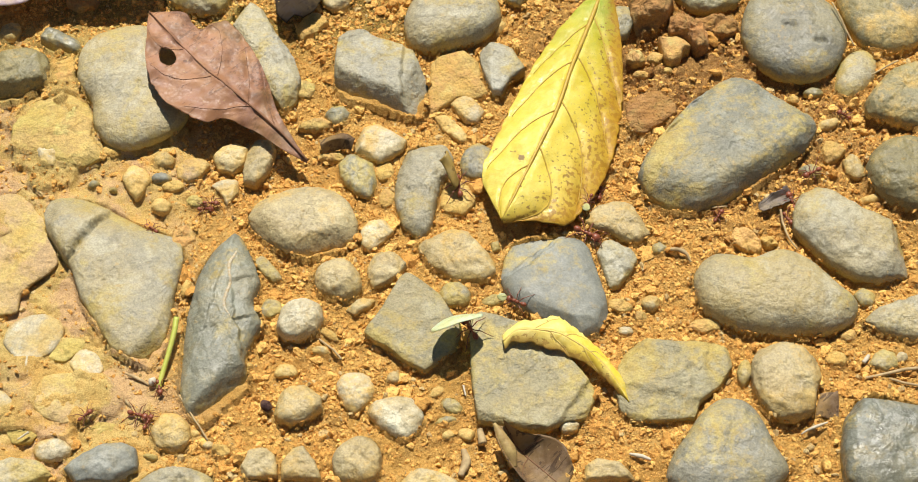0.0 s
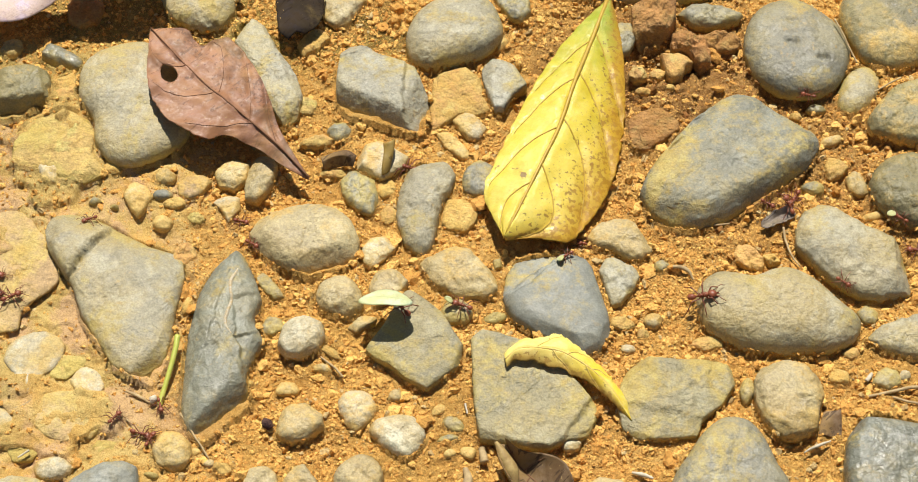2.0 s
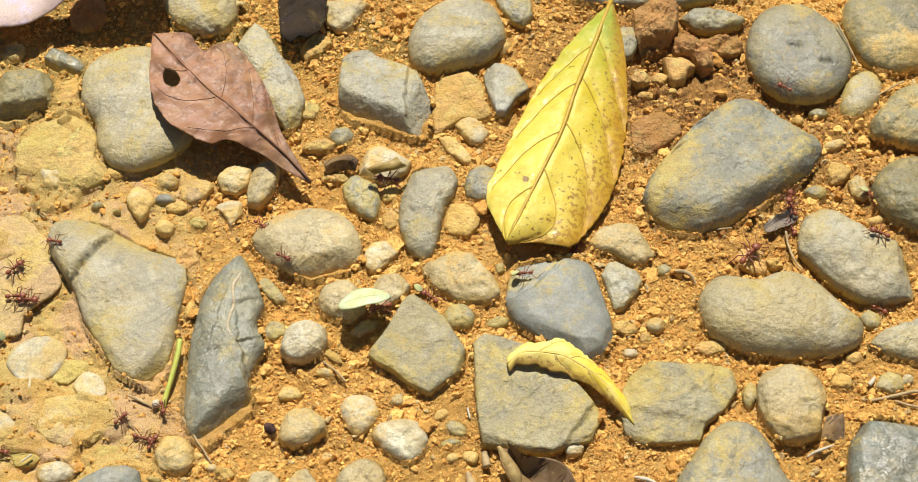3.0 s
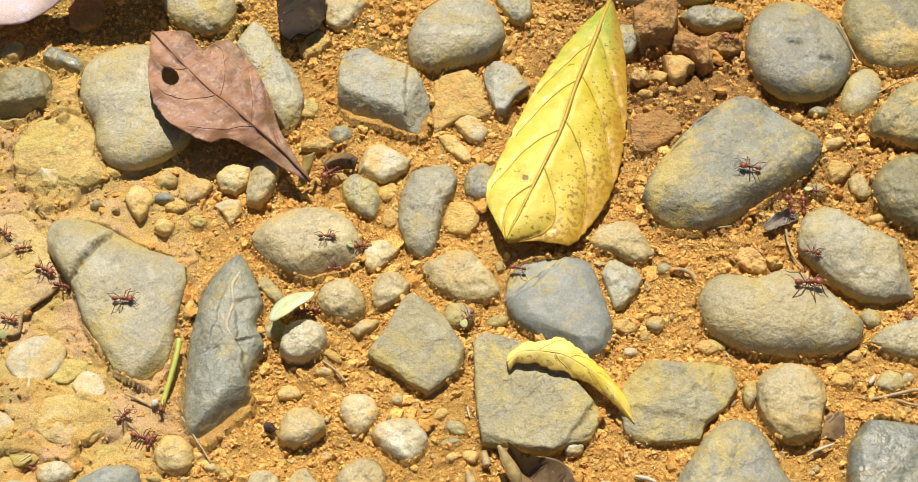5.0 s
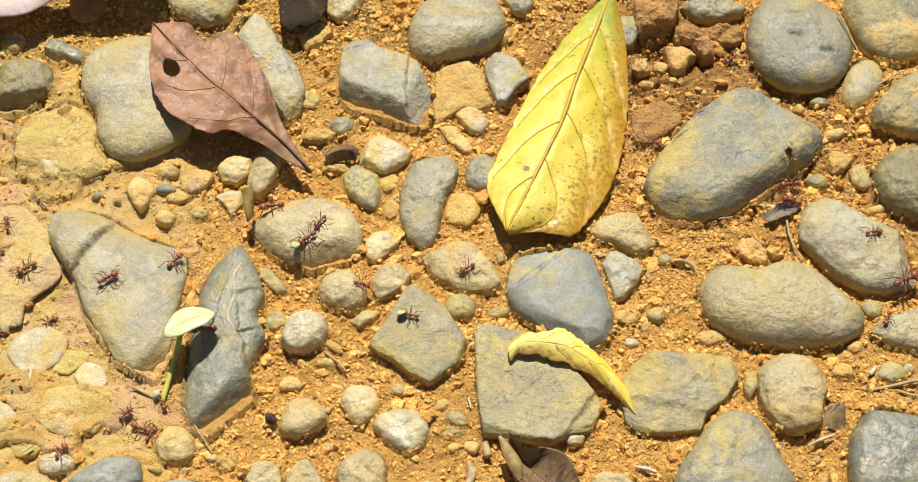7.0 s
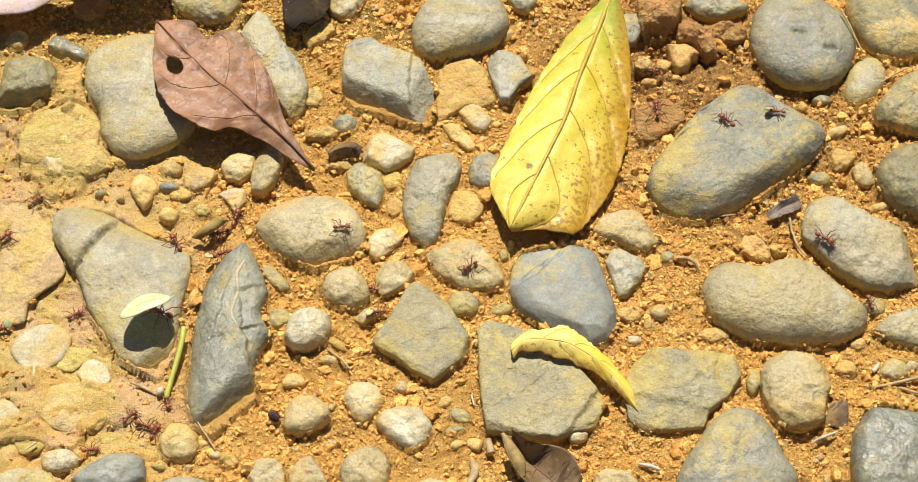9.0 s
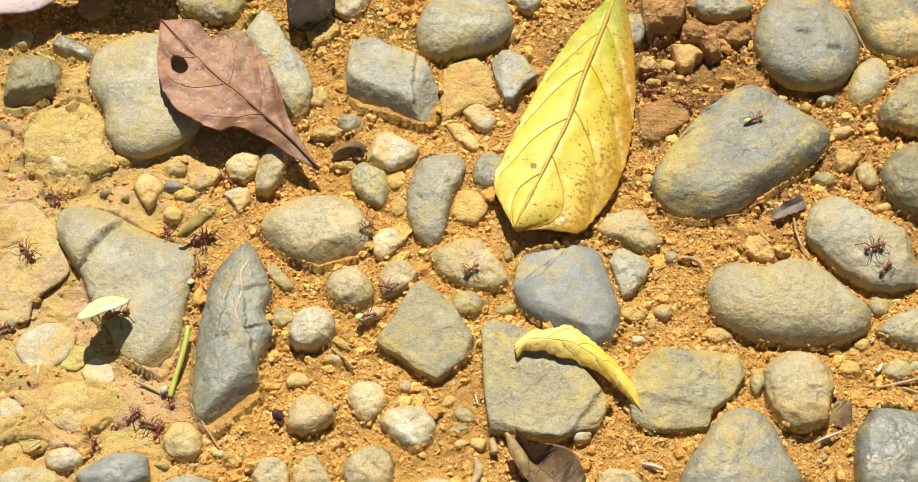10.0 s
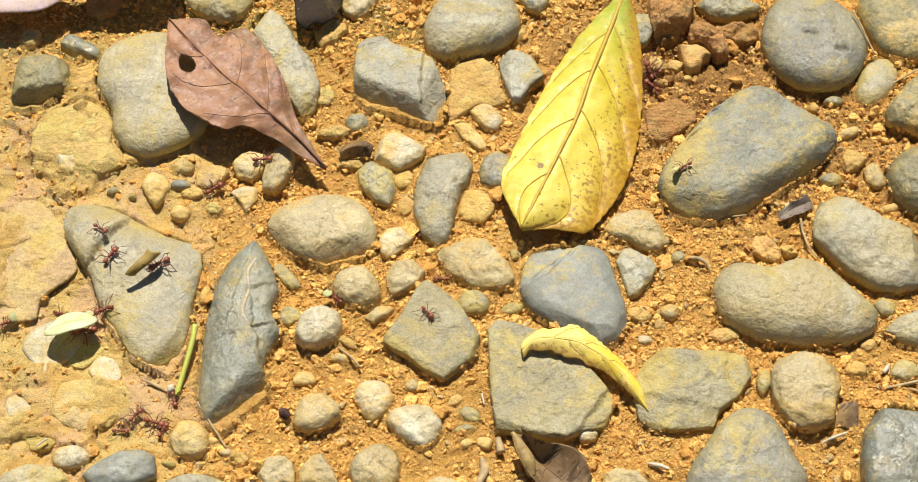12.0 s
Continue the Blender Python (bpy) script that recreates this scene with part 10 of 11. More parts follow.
    march(ants["t_ant"], 6.9, (
        (0, -120.8, -76.7, 4.7, 12, 4, 45), (0.25, -119.4, -75.1, 3.9, 9, 3, 44), (0.5, -117.9, -73.8, 3.9, 4, 1, 41), (0.75, -116, -72.6, 4.6, 0, -2, 36),
        (1, -114.5, -71.5, 4.7, 1, -3, 26), (1.25, -113.3, -71.4, 5.1, 1, -2, 20), (1.5, -112.7, -71.4, 5, 4, 2, 12), (1.75, -112.3, -71.1, 4.9, 5, 5, 21),
        (2, -112, -71, 4.9, 9, 5, 50), (2.25, -111.7, -70.7, 4.8, 6, 3, 49), (2.5, -111.4, -70.4, 4.8, 4, 2, 49), (2.75, -111.3, -69.9, 4.7, 1, -0, 49),
        (3, -111, -69.6, 4.7, 8, 5, 50), (3.25, -110.7, -69.6, 4.8, 12, 11, 52), (3.5, -110.4, -69.6, 5, 25, 13, 55), (3.75, -110.2, -69.3, 5, 13, 5, 50),
        (4, -110.1, -69.1, 4.5, 7, -1, 49), (4.25, -109.8, -68.9, 4.4, -4, -1, 49), (4.5, -109.7, -68.8, 4.3, -5, 1, 49), (4.75, -109.6, -68.7, 4.1, -7, -0, 49),
        (5, -109.6, -68.8, 4.2, -7, -2, 49), (5.25, -109.6, -69.1, 4.3, -4, -2, 49), (5.5, -109.5, -69.3, 4.3, -2, -6, 49), (5.75, -109.6, -69.6, 4.3, 2, -13, 49),
        (6, -109.7, -69.5, 4.3, 9, -16, 47), (6.25, -109.7, -70, 4.2, 19, -9, 46), (6.5, -109.6, -70.3, 4, 19, 5, 51), (6.75, -109.5, -70.7, 3.9, 11, 5, 50),
        (7, -109.5, -71, 3.8, 3, 1, 49), (7.25, -109.5, -71.2, 3.5, 2, -6, 49), (7.5, -109.4, -71.5, 3.3, 3, -4, 49), (7.75, -109.4, -71.8, 3, 2, -3, 49),
        (8, -109.4, -72, 2.8, 0, -2, 49), (8.25, -109.3, -72.2, 2.5, -1, -2, 49), (8.5, -109.2, -72.5, 2.6, -3, -1, 49), (8.75, -109.2, -72.7, 2.8, -3, 1, 49),
        (9, -109.2, -72.8, 2.8, -3, 3, 49), (9.25, -109.2, -72.8, 2.8, -4, 3, 49), (9.5, -109.3, -72.8, 2.8, -4, 3, 49), (9.75, -109.4, -72.8, 2.7, -5, 2, 49),
        (10, -109.5, -72.8, 2.7, -5, 2, 49), (10.25, -109.6, -72.9, 2.8, -6, 2, 49), (10.5, -109.7, -73.1, 2.9, -5, 3, 49), (10.75, -109.8, -73.2, 3.1, -1, 3, 49),
        (11, -110, -73.3, 3.4, 2, 4, 49), (11.25, -110.1, -73.5, 3.6, 4, 4, 49), (11.5, -110.2, -73.5, 3.6, 4, 4, 49), (11.75, -110.4, -73.6, 3.8, 3, 1, 49),
        (12, -110.5, -73.7, 3.9, 3, -1, 49)))
    march(ants["u1"], 8.8, (
        (0, -103.8, -75.4, 2.4, 3, 3, -16), (0.25, -103.6, -75.4, 2.3, 2, 2, -16), (0.5, -103.5, -75.4, 2.3, 3, 1, -16), (0.75, -103.4, -75.4, 2.2, 3, -0, -17),
        (1, -103.3, -75.4, 2.2, 3, -0, -17), (1.25, -103.2, -75.5, 2.2, 2, 1, -16), (1.5, -103.1, -75.6, 2.2, 2, 3, -16), (1.75, -103.1, -75.6, 2.2, 2, 3, -16),
        (2, -103.2, -75.6, 2.2, 2, 3, -16), (2.25, -103.2, -75.6, 2.2, 2, 3, -16), (2.5, -103.2, -75.6, 2.2, 2, 2, -16), (2.75, -103.2, -75.6, 2.2, 2, 3, -16),
        (3, -103.2, -75.6, 2.2, 2, 3, -16), (3.25, -103.3, -75.6, 2.2, 2, 1, -16), (3.5, -103.3, -75.4, 2.2, 3, -0, -16), (3.75, -103.4, -75.5, 2.2, 4, -1, -17),
        (4, -103.4, -75.4, 2.2, 5, 0, -16), (4.25, -103.4, -75.4, 2.2, 4, 1, -16), (4.5, -103.5, -75.4, 2.3, 3, 2, -16), (4.75, -103.5, -75.3, 2.3, 2, 2, -16),
        (5, -103.6, -75.4, 2.3, 2, 2, -16), (5.25, -103.7, -75.4, 2.3, 3, 2, -16), (5.5, -103.8, -75.5, 2.3, 4, 3, -16), (5.75, -103.9, -75.5, 2.4, 2, 4, -16),
        (6, -104, -75.7, 2.4, 1, 6, -16), (6.25, -104.1, -75.7, 2.4, -1, 6, -17), (6.5, -104.1, -75.7, 2.4, -1, 6, -17), (6.75, -104.1, -75.7, 2.4, -1, 6, -17),
        (7, -104.1, -75.7, 2.4, -1, 6, -17), (7.25, -104.1, -75.7, 2.4, -1, 6, -17), (7.5, -104, -75.7, 2.4, -1, 6, -17), (7.75, -104, -75.7, 2.4, -1, 7, -17),
        (8, -104, -75.7, 2.4, -1, 7, -17), (8.25, -104, -75.7, 2.4, -1, 7, -17), (8.5, -104, -75.7, 2.4, -1, 7, -17), (8.75, -104, -75.7, 2.4, -1, 7, -17),
        (9, -104, -75.7, 2.4, -1, 7, -17), (9.25, -104, -75.7, 2.4, -1, 7, -17), (9.5, -104, -75.7, 2.4, -1, 7, -17), (9.75, -104, -75.6, 2.4, -1, 7, -17),
        (10, -104, -75.6, 2.4, -1, 6, -17), (10.25, -104.1, -75.7, 2.4, -1, 6, -17), (10.5, -104.1, -75.7, 2.4, -1, 6, -17), (10.75, -104.2, -75.7, 2.4, -1, 6, -17),
        (11, -104.2, -75.7, 2.4, -0, 6, -17), (11.25, -104.2, -75.7, 2.4, 0, 6, -16), (11.5, -104.3, -75.7, 2.5, 0, 5, -16), (11.75, -104.3, -75.7, 2.5, 0, 4, -16),
        (12, -104.4, -75.7, 2.5, -0, 4, -16)))
    march(ants["u2"], 6.9, (
        (0, -97.7, -65.3, 2.6, -5, -2, -74), (0.25, -97.8, -65.2, 2.1, -5, -2, -74), (0.5, -97.8, -65.2, 2.1, -4, -5, -74), (0.75, -97.8, -65.2, 2.1, -2, -7, -74),
        (1, -97.8, -65.2, 2, -1, -9, -74), (1.25, -97.8, -65.2, 2, -1, -9, -74), (1.5, -97.9, -65.2, 1.9, -2, -7, -74), (1.75, -97.9, -65.2, 2.3, -4, -6, -74),
        (2, -97.7, -65.4, 2.8, -7, -5, -74), (2.25, -97.6, -65.5, 3.2, -6, -7, -74), (2.5, -97.5, -65.6, 3.7, -4, -9, -74), (2.75, -97.5, -65.4, 3.8, -4, -14, -73),
        (3, -97.5, -65.3, 3.8, -5, -17, -73), (3.25, -97.5, -65.3, 3.8, -7, -21, -72), (3.5, -97.4, -65.3, 3.8, -3, -21, -73), (3.75, -97.3, -65.2, 3.7, 2, -25, -75),
        (4, -97.2, -65.1, 3.6, 11, -27, -79), (4.25, -97.1, -65, 3.6, 20, -30, -85), (4.5, -97, -65, 3.5, 25, -27, -86), (4.75, -97, -64.9, 3.5, 27, -27, -87),
        (5, -97, -65, 3.4, 26, -27, -87), (5.25, -97, -65.1, 3.4, 23, -25, -84), (5.5, -97.1, -65.4, 3.4, 15, -20, -80), (5.75, -97.2, -65.6, 3.2, 10, -13, -77),
        (6, -97.4, -65.5, 2.9, 7, -8, -75), (6.25, -97.5, -65.6, 2.2, 6, -6, -75), (6.5, -97.5, -65.8, 2.2, 5, -6, -75), (6.75, -97.5, -65.9, 2.2, 5, -6, -75),
        (7, -97.5, -66, 2.2, 7, -4, -75), (7.25, -97.5, -66, 2.1, 6, -0, -74), (7.5, -97.5, -66.1, 2, 5, 3, -74), (7.75, -97.5, -66.2, 2, 4, 4, -74),
        (8, -97.6, -66.2, 1.9, 4, 4, -74), (8.25, -97.5, -66.3, 1.9, 5, 4, -74), (8.5, -97.6, -66.4, 1.8, 2, 3, -74), (8.75, -97.6, -66.4, 1.8, -0, 2, -74),
        (9, -97.6, -66.4, 1.8, -3, 2, -74), (9.25, -97.6, -66.4, 1.7, -3, 3, -74), (9.5, -97.6, -66.4, 1.7, -3, 4, -75), (9.75, -97.7, -66.4, 1.7, -3, 4, -75),
        (10, -97.8, -66.3, 1.6, -2, 4, -74), (10.25, -97.9, -66.3, 1.5, -1, 4, -74), (10.5, -98, -66.2, 1.4, 1, 3, -74), (10.75, -98.2, -66.3, 1.5, 1, 3, -74),
        (11, -98.3, -66.3, 1.6, 1, 2, -74), (11.25, -98.4, -66.4, 1.6, 2, 2, -74), (11.5, -98.5, -66.5, 1.7, 3, 2, -74), (11.75, -98.6, -66.6, 1.8, 2, 3, -74),
        (12, -98.7, -66.6, 1.8, 2, 3, -74)))
    march(ants["v_ant"], 6.9, (
        (0, 51.7, 13.4, 0.2, -2, 4, -102), (0.25, 50.9, 10.9, 0.5, 3, 3, -103), (0.5, 49.3, 2.1, 5.8, 8, 1, -105), (0.75, 48.4, -0.8, 5.7, 8, 9, -106),
        (1, 47.7, -1.8, 4.9, 4, 11, -121), (1.25, 47.1, -1.8, 3.9, -3, 16, -151), (1.5, 46.4, -2.4, 3.4, -10, 14, -178), (1.75, 45.8, -2.6, 3.3, -14, 7, 166),
        (2, 45.4, -1.2, 1.3, -14, -0, 167), (2.25, 44.4, -1.2, 1.4, -13, 1, 168), (2.5, 43.2, -1.4, 1.2, -15, 3, 169), (2.75, 42.3, -1.4, 1.1, -6, 9, -158),
        (3, 41.6, -1.1, 1, 3, 6, -118), (3.25, 41.5, -1.1, 0.9, 4, -2, -120), (3.5, 39.5, -5.6, 3, 6, -6, -126), (3.75, 36.7, -9.4, 7, 8, -4, -142),
        (4, 33.6, -10.3, 6.6, 7, 2, -165), (4.25, 30.2, -9.5, 4.4, 7, 3, -172), (4.5, 26.7, -11.2, 4.6, 5, 2, -176), (4.75, 23.4, -11.9, 4.7, 5, 5, 173),
        (5, 20.9, -12, 4.2, 1, 8, 165), (5.25, 18.4, -10, 1.8, -2, 6, 159), (5.5, 16.2, -10.2, 1, -6, 2, 157), (5.75, 14.9, -10.9, 1.7, -8, 3, -157),
        (6, 13.6, -9.8, 2.4, -6, 1, -151), (6.25, 9.6, -14, 6.5, -5, 0, -149), (6.5, 5.8, -15, 7.2, -5, 1, -145), (6.75, 3.9, -16.3, 7.3, -5, 2, -158),
        (7, 3, -17, 7.1, -3, 2, -148), (7.25, 3.3, -16.7, 7.1, -3, 2, -148), (7.5, 3.2, -16.7, 7.1, -2, 2, -148), (7.75, 3.2, -16.8, 7.1, -3, 2, -148),
        (8, 3.1, -16.8, 7.1, -2, 2, -148), (8.25, 3, -16.8, 7.1, -2, 2, -148), (8.5, 2.9, -17, 7.1, -3, 2, -148), (8.75, 2.8, -17.1, 7.1, -3, 3, -148),
        (9, 2.9, -17.2, 7, -3, 4, -148), (9.25, 3, -17.3, 7, -3, 2, -148), (9.5, 3, -17.6, 7, -3, 2, -148), (9.75, 2.6, -18, 7.1, -3, 5, -140),
        (10, 2, -18.5, 7.1, -5, 7, -149), (10.25, 1.3, -19.1, 7.1, -9, 7, -161), (10.5, 0.4, -19.4, 6.7, -10, 5, -168), (10.75, -0.8, -19.4, 6.3, -12, 5, -175),
        (11, -2.2, -19.6, 6.2, -15, 8, 177), (11.25, -3.9, -19.9, 5.4, -16, 8, 176), (11.5, -5.8, -19.8, 3.7, -20, 8, 174), (11.75, -8, -19, 1.1, -15, 4, 175),
        (12, -10.4, -19.5, 1.6, -15, 6, 176)))
    march(ants["w_ant"], 6.9, (
        (0, 142, 47.3, 0.8, -9, -12, 154), (0.25, 140.3, 49, 2, -3, -15, 121), (0.5, 138.4, 49.9, 3.6, -8, -9, 122), (0.75, 137.8, 55.1, 1, -9, -8, 123),
        (1, 136.2, 56.7, 1, -5, -8, 114), (1.25, 134.4, 57.9, 2, -7, -11, 130), (1.5, 133.5, 61.5, 0.2, -13, -12, 148), (1.75, 131.4, 61.6, 2.8, -22, -10, 159),
        (2, 129, 61.6, 4.6, -29, -6, 172), (2.25, 126, 62.3, 6.4, -31, -2, 175), (2.5, 123.1, 63.3, 7.4, -30, -2, 169), (2.75, 120.9, 63.7, 7.6, -30, -2, 163),
        (3, 119.5, 64.5, 7.8, -29, -5, 151), (3.25, 118.9, 65.6, 8.3, -26, -7, 138), (3.5, 117.2, 68, 9.1, -24, -6, 130), (3.75, 114.8, 71.7, 9.5, -24, -4, 124),
        (4, 112, 76.2, 9.1, -24, -3, 112), (4.25, 109.1, 81.1, 7.7, -20, 1, 115), (4.5, 108.3, 93, 1.3, -10, 1, 119), (4.75, 104.1, 88.2, 4.5, -2, -3, 124),
        (5, 102.2, 88.7, 3.7, -3, -2, 170), (5.25, 102.2, 87.8, 3.9, -4, 2, -145), (5.5, 102.3, 86.9, 3.7, -5, 9, -100), (5.75, 103.1, 85.3, 2.7, 1, 11, -78),
        (6, 104.2, 84.7, 1.5, 3, 10, -84), (6.25, 103.9, 82.3, 0.7, 10, 3, -95), (6.5, 103.2, 80.2, 1, 11, 6, -109), (6.75, 102.8, 80.5, -0.4, 5, 9, -130),
        (7, 101.9, 79.1, -1.2, -6, 7, -145), (7.25, 100, 78.2, -1.3, -8, 4, -148), (7.5, 97, 75.7, -0.2, -9, 1, -155), (7.75, 93.8, 74, 0.3, -6, 2, -154),
        (8, 90.8, 75.1, -2, -9, 2, -161), (8.25, 86.5, 72.2, -0.8, -11, 9, -165), (8.5, 82, 70.4, 1, -12, 7, -174), (8.75, 77.1, 69.2, 1.4, -13, 2, -176),
        (9, 69.9, 69.9, 2, -15, 2, -176), (9.25, 68.7, 69.2, 2.5, -24, 0, -180), (9.5, 68.2, 69.2, 2.3, -26, 14, -159), (9.75, 67.9, 69.3, 2, -31, 11, -159),
        (10, 67.8, 69.3, 2.1, -32, 10, -159), (10.25, 67.6, 69.2, 2.2, -32, 10, -159), (10.5, 67.5, 69.2, 2.2, -34, 10, -159), (10.75, 67.4, 69.2, 2.1, -35, 11, -160),
        (11, 67.3, 69.2, 2.1, -36, 11, -161), (11.25, 67.2, 69.2, 2.2, -35, 13, -162), (11.5, 67.1, 69.2, 2.3, -35, 15, -163), (11.75, 67, 69.2, 2.3, -34, 15, -163),
        (12, 66.8, 69.2, 2.3, -34, 16, -163)))
    way = march(ants["x_ant"], 6.9, (
        (0, -165.2, -44.1, 2, 4, -0, 33), (0.25, -164.5, -43.8, 2.1, 5, 2, 34), (0.5, -163.8, -43.3, 2, 5, 1, 35), (0.75, -163.1, -42.6, 1.9, 7, 3, 38),
        (1, -162.4, -42.1, 1.7, 8, 2, 36), (1.25, -161.7, -41.7, 1.5, 8, 3, 34), (1.5, -160.9, -41.2, 1.6, 7, 0, 31), (1.75, -160.2, -40.8, 1.5, 8, 2, 31),
        (2, -159.5, -40.4, 1.5, 10, 1, 31), (2.25, -159, -40.1, 1.6, 9, 3, 31), (2.5, -158.5, -39.8, 1.6, 8, 2, 30), (2.75, -158.1, -39.6, 1.6, 9, 3, 30),
        (3, -157.9, -39.5, 1.7, 9, 2, 30), (3.25, -157.7, -39.5, 1.7, 10, 1, 30), (3.5, -157.6, -39.5, 1.7, 8, 1, 30), (3.75, -157.4, -39.4, 1.8, 8, 2, 30),
        (4, -157.4, -39.4, 1.8, 8, 2, 30), (4.25, -157.2, -39.4, 1.7, 8, 2, 30), (4.5, -157.2, -39.3, 1.8, 8, 2, 30), (4.75, -157.2, -39.3, 1.8, 8, 2, 30),
        (5, -157.1, -39.2, 1.8, 8, 2, 30), (5.25, -157, -39.1, 1.8, 8, 2, 30), (5.5, -157, -39.1, 1.9, 8, 2, 30), (5.75, -157, -39.1, 1.9, 8, 3, 30),
        (6, -157, -39, 2, 8, 3, 30), (6.25, -157, -39.1, 1.9, 8, 2, 30), (6.5, -157, -39.3, 1.6, 7, 2, 30), (6.75, -157, -39.5, 1.3, 7, 3, 30),
        (7, -157.1, -39.8, 1.2, 7, 5, 30), (7.25, -157.1, -39.8, 1.2, 6, 5, 30), (7.5, -157.1, -39.8, 1.2, 6, 5, 30), (7.75, -157, -39.7, 1.2, 6, 4, 30),
        (8, -157.1, -39.6, 1.3, 6, 3, 30), (8.25, -157.1, -39.5, 1.4, 7, 3, 30), (8.5, -157.2, -39.4, 1.6, 7, 2, 30), (8.75, -157.2, -39.4, 1.6, 7, 2, 30),
        (9, -157.2, -39.4, 1.7, 8, 2, 30), (9.25, -157.3, -39.3, 1.8, 8, 2, 30), (9.5, -157.3, -39.3, 1.8, 8, 2, 30), (9.75, -157.4, -39.3, 1.9, 9, 4, 30),
        (10, -157.5, -39.3, 2, 9, 5, 30), (10.25, -157.7, -39.2, 2, 9, 5, 31), (10.5, -157.8, -39.2, 2, 7, 3, 30), (10.75, -158, -39.2, 2.2, 7, 3, 30),
        (11, -158.3, -39.2, 2.4, 5, 2, 30), (11.25, -158.5, -39.1, 2.4, 6, 2, 30), (11.5, -158.8, -39.1, 2.4, 4, 1, 30), (11.75, -159, -39.1, 2.5, 4, 1, 30),
        (12, -159.1, -39, 2.6, 2, 2, 30)))
    carry(edge_bit, way, pose(0.0042, 0, 0.0026, 15, -30, 80))
    march(ants["u4"], 6.9, (
        (0, -99.8, -78.6, 3.3, -10, -6, 64), (0.25, -99.8, -78.4, 3.2, -11, -4, 63), (0.5, -99.8, -78.3, 3.1, -10, -3, 63), (0.75, -99.7, -78.3, 3.2, -9, -3, 63),
        (1, -99.7, -78.3, 3.2, -8, -4, 63), (1.25, -99.7, -78.3, 3.2, -7, -4, 63), (1.5, -99.5, -78.3, 3.3, -7, -2, 63), (1.75, -99.5, -78.3, 3.3, -6, -1, 63),
        (2, -99.6, -78.2, 3.2, -6, 0, 63), (2.25, -99.6, -78, 3.1, -5, -1, 63), (2.5, -99.6, -78, 3.1, -6, -2, 63), (2.75, -99.6, -77.9, 3.1, -7, -3, 63),
        (3, -99.6, -77.8, 3.2, -9, -1, 63), (3.25, -99.6, -77.8, 3.2, -10, 0, 63), (3.5, -99.6, -77.7, 3.2, -10, 4, 62), (3.75, -99.5, -77.7, 3.2, -8, 4, 62),
        (4, -99.6, -77.6, 3.2, -7, 3, 62), (4.25, -99.6, -77.6, 3.2, -6, 0, 63), (4.5, -99.7, -77.6, 3.2, -7, -0, 63), (4.75, -99.7, -77.6, 3.2, -8, -1, 63),
        (5, -99.8, -77.6, 3.1, -8, -1, 63), (5.25, -99.9, -77.6, 3.1, -8, -1, 63), (5.5, -100.1, -77.7, 3, -8, -0, 63), (5.75, -100.3, -77.8, 2.9, -8, -0, 63),
        (6, -100.4, -77.9, 2.8, -9, 1, 63), (6.25, -100.5, -78, 2.7, -9, 2, 62), (6.5, -100.5, -78, 2.8, -10, 3, 62), (6.75, -100.5, -78.1, 2.8, -9, 3, 62),
        (7, -100.5, -78.1, 2.8, -9, 3, 62), (7.25, -100.5, -78.2, 2.9, -9, 3, 62), (7.5, -100.5, -78.1, 2.9, -9, 4, 62), (7.75, -100.5, -78.1, 2.8, -9, 3, 62),
        (8, -100.4, -78.2, 2.9, -5, 1, 63), (8.25, -100.4, -78.1, 2.9, -2, -1, 63), (8.5, -100.3, -78.1, 2.9, -0, -0, 63), (8.75, -100.3, -78.1, 2.9, -1, -1, 63),
        (9, -100.3, -78.2, 2.9, -2, -2, 63), (9.25, -100.3, -78.2, 2.9, -1, -3, 63), (9.5, -100.3, -78.2, 3, -1, -3, 63), (9.75, -100.4, -78.2, 2.9, 0, -4, 63),
        (10, -100.4, -78.2, 2.9, 3, -6, 62), (10.25, -100.5, -78.3, 3, 4, -9, 62), (10.5, -100.6, -78.4, 3, 5, -11, 62), (10.75, -100.6, -78.5, 3.1, -2, -8, 63),
        (11, -100.7, -78.6, 3.1, -5, -6, 63), (11.25, -100.7, -78.7, 3.1, -9, -3, 63), (11.5, -100.7, -78.7, 3.1, -7, -3, 63), (11.75, -100.8, -78.8, 3.1, -8, -2, 63),
        (12, -100.9, -78.8, 3, -9, -1, 63)))
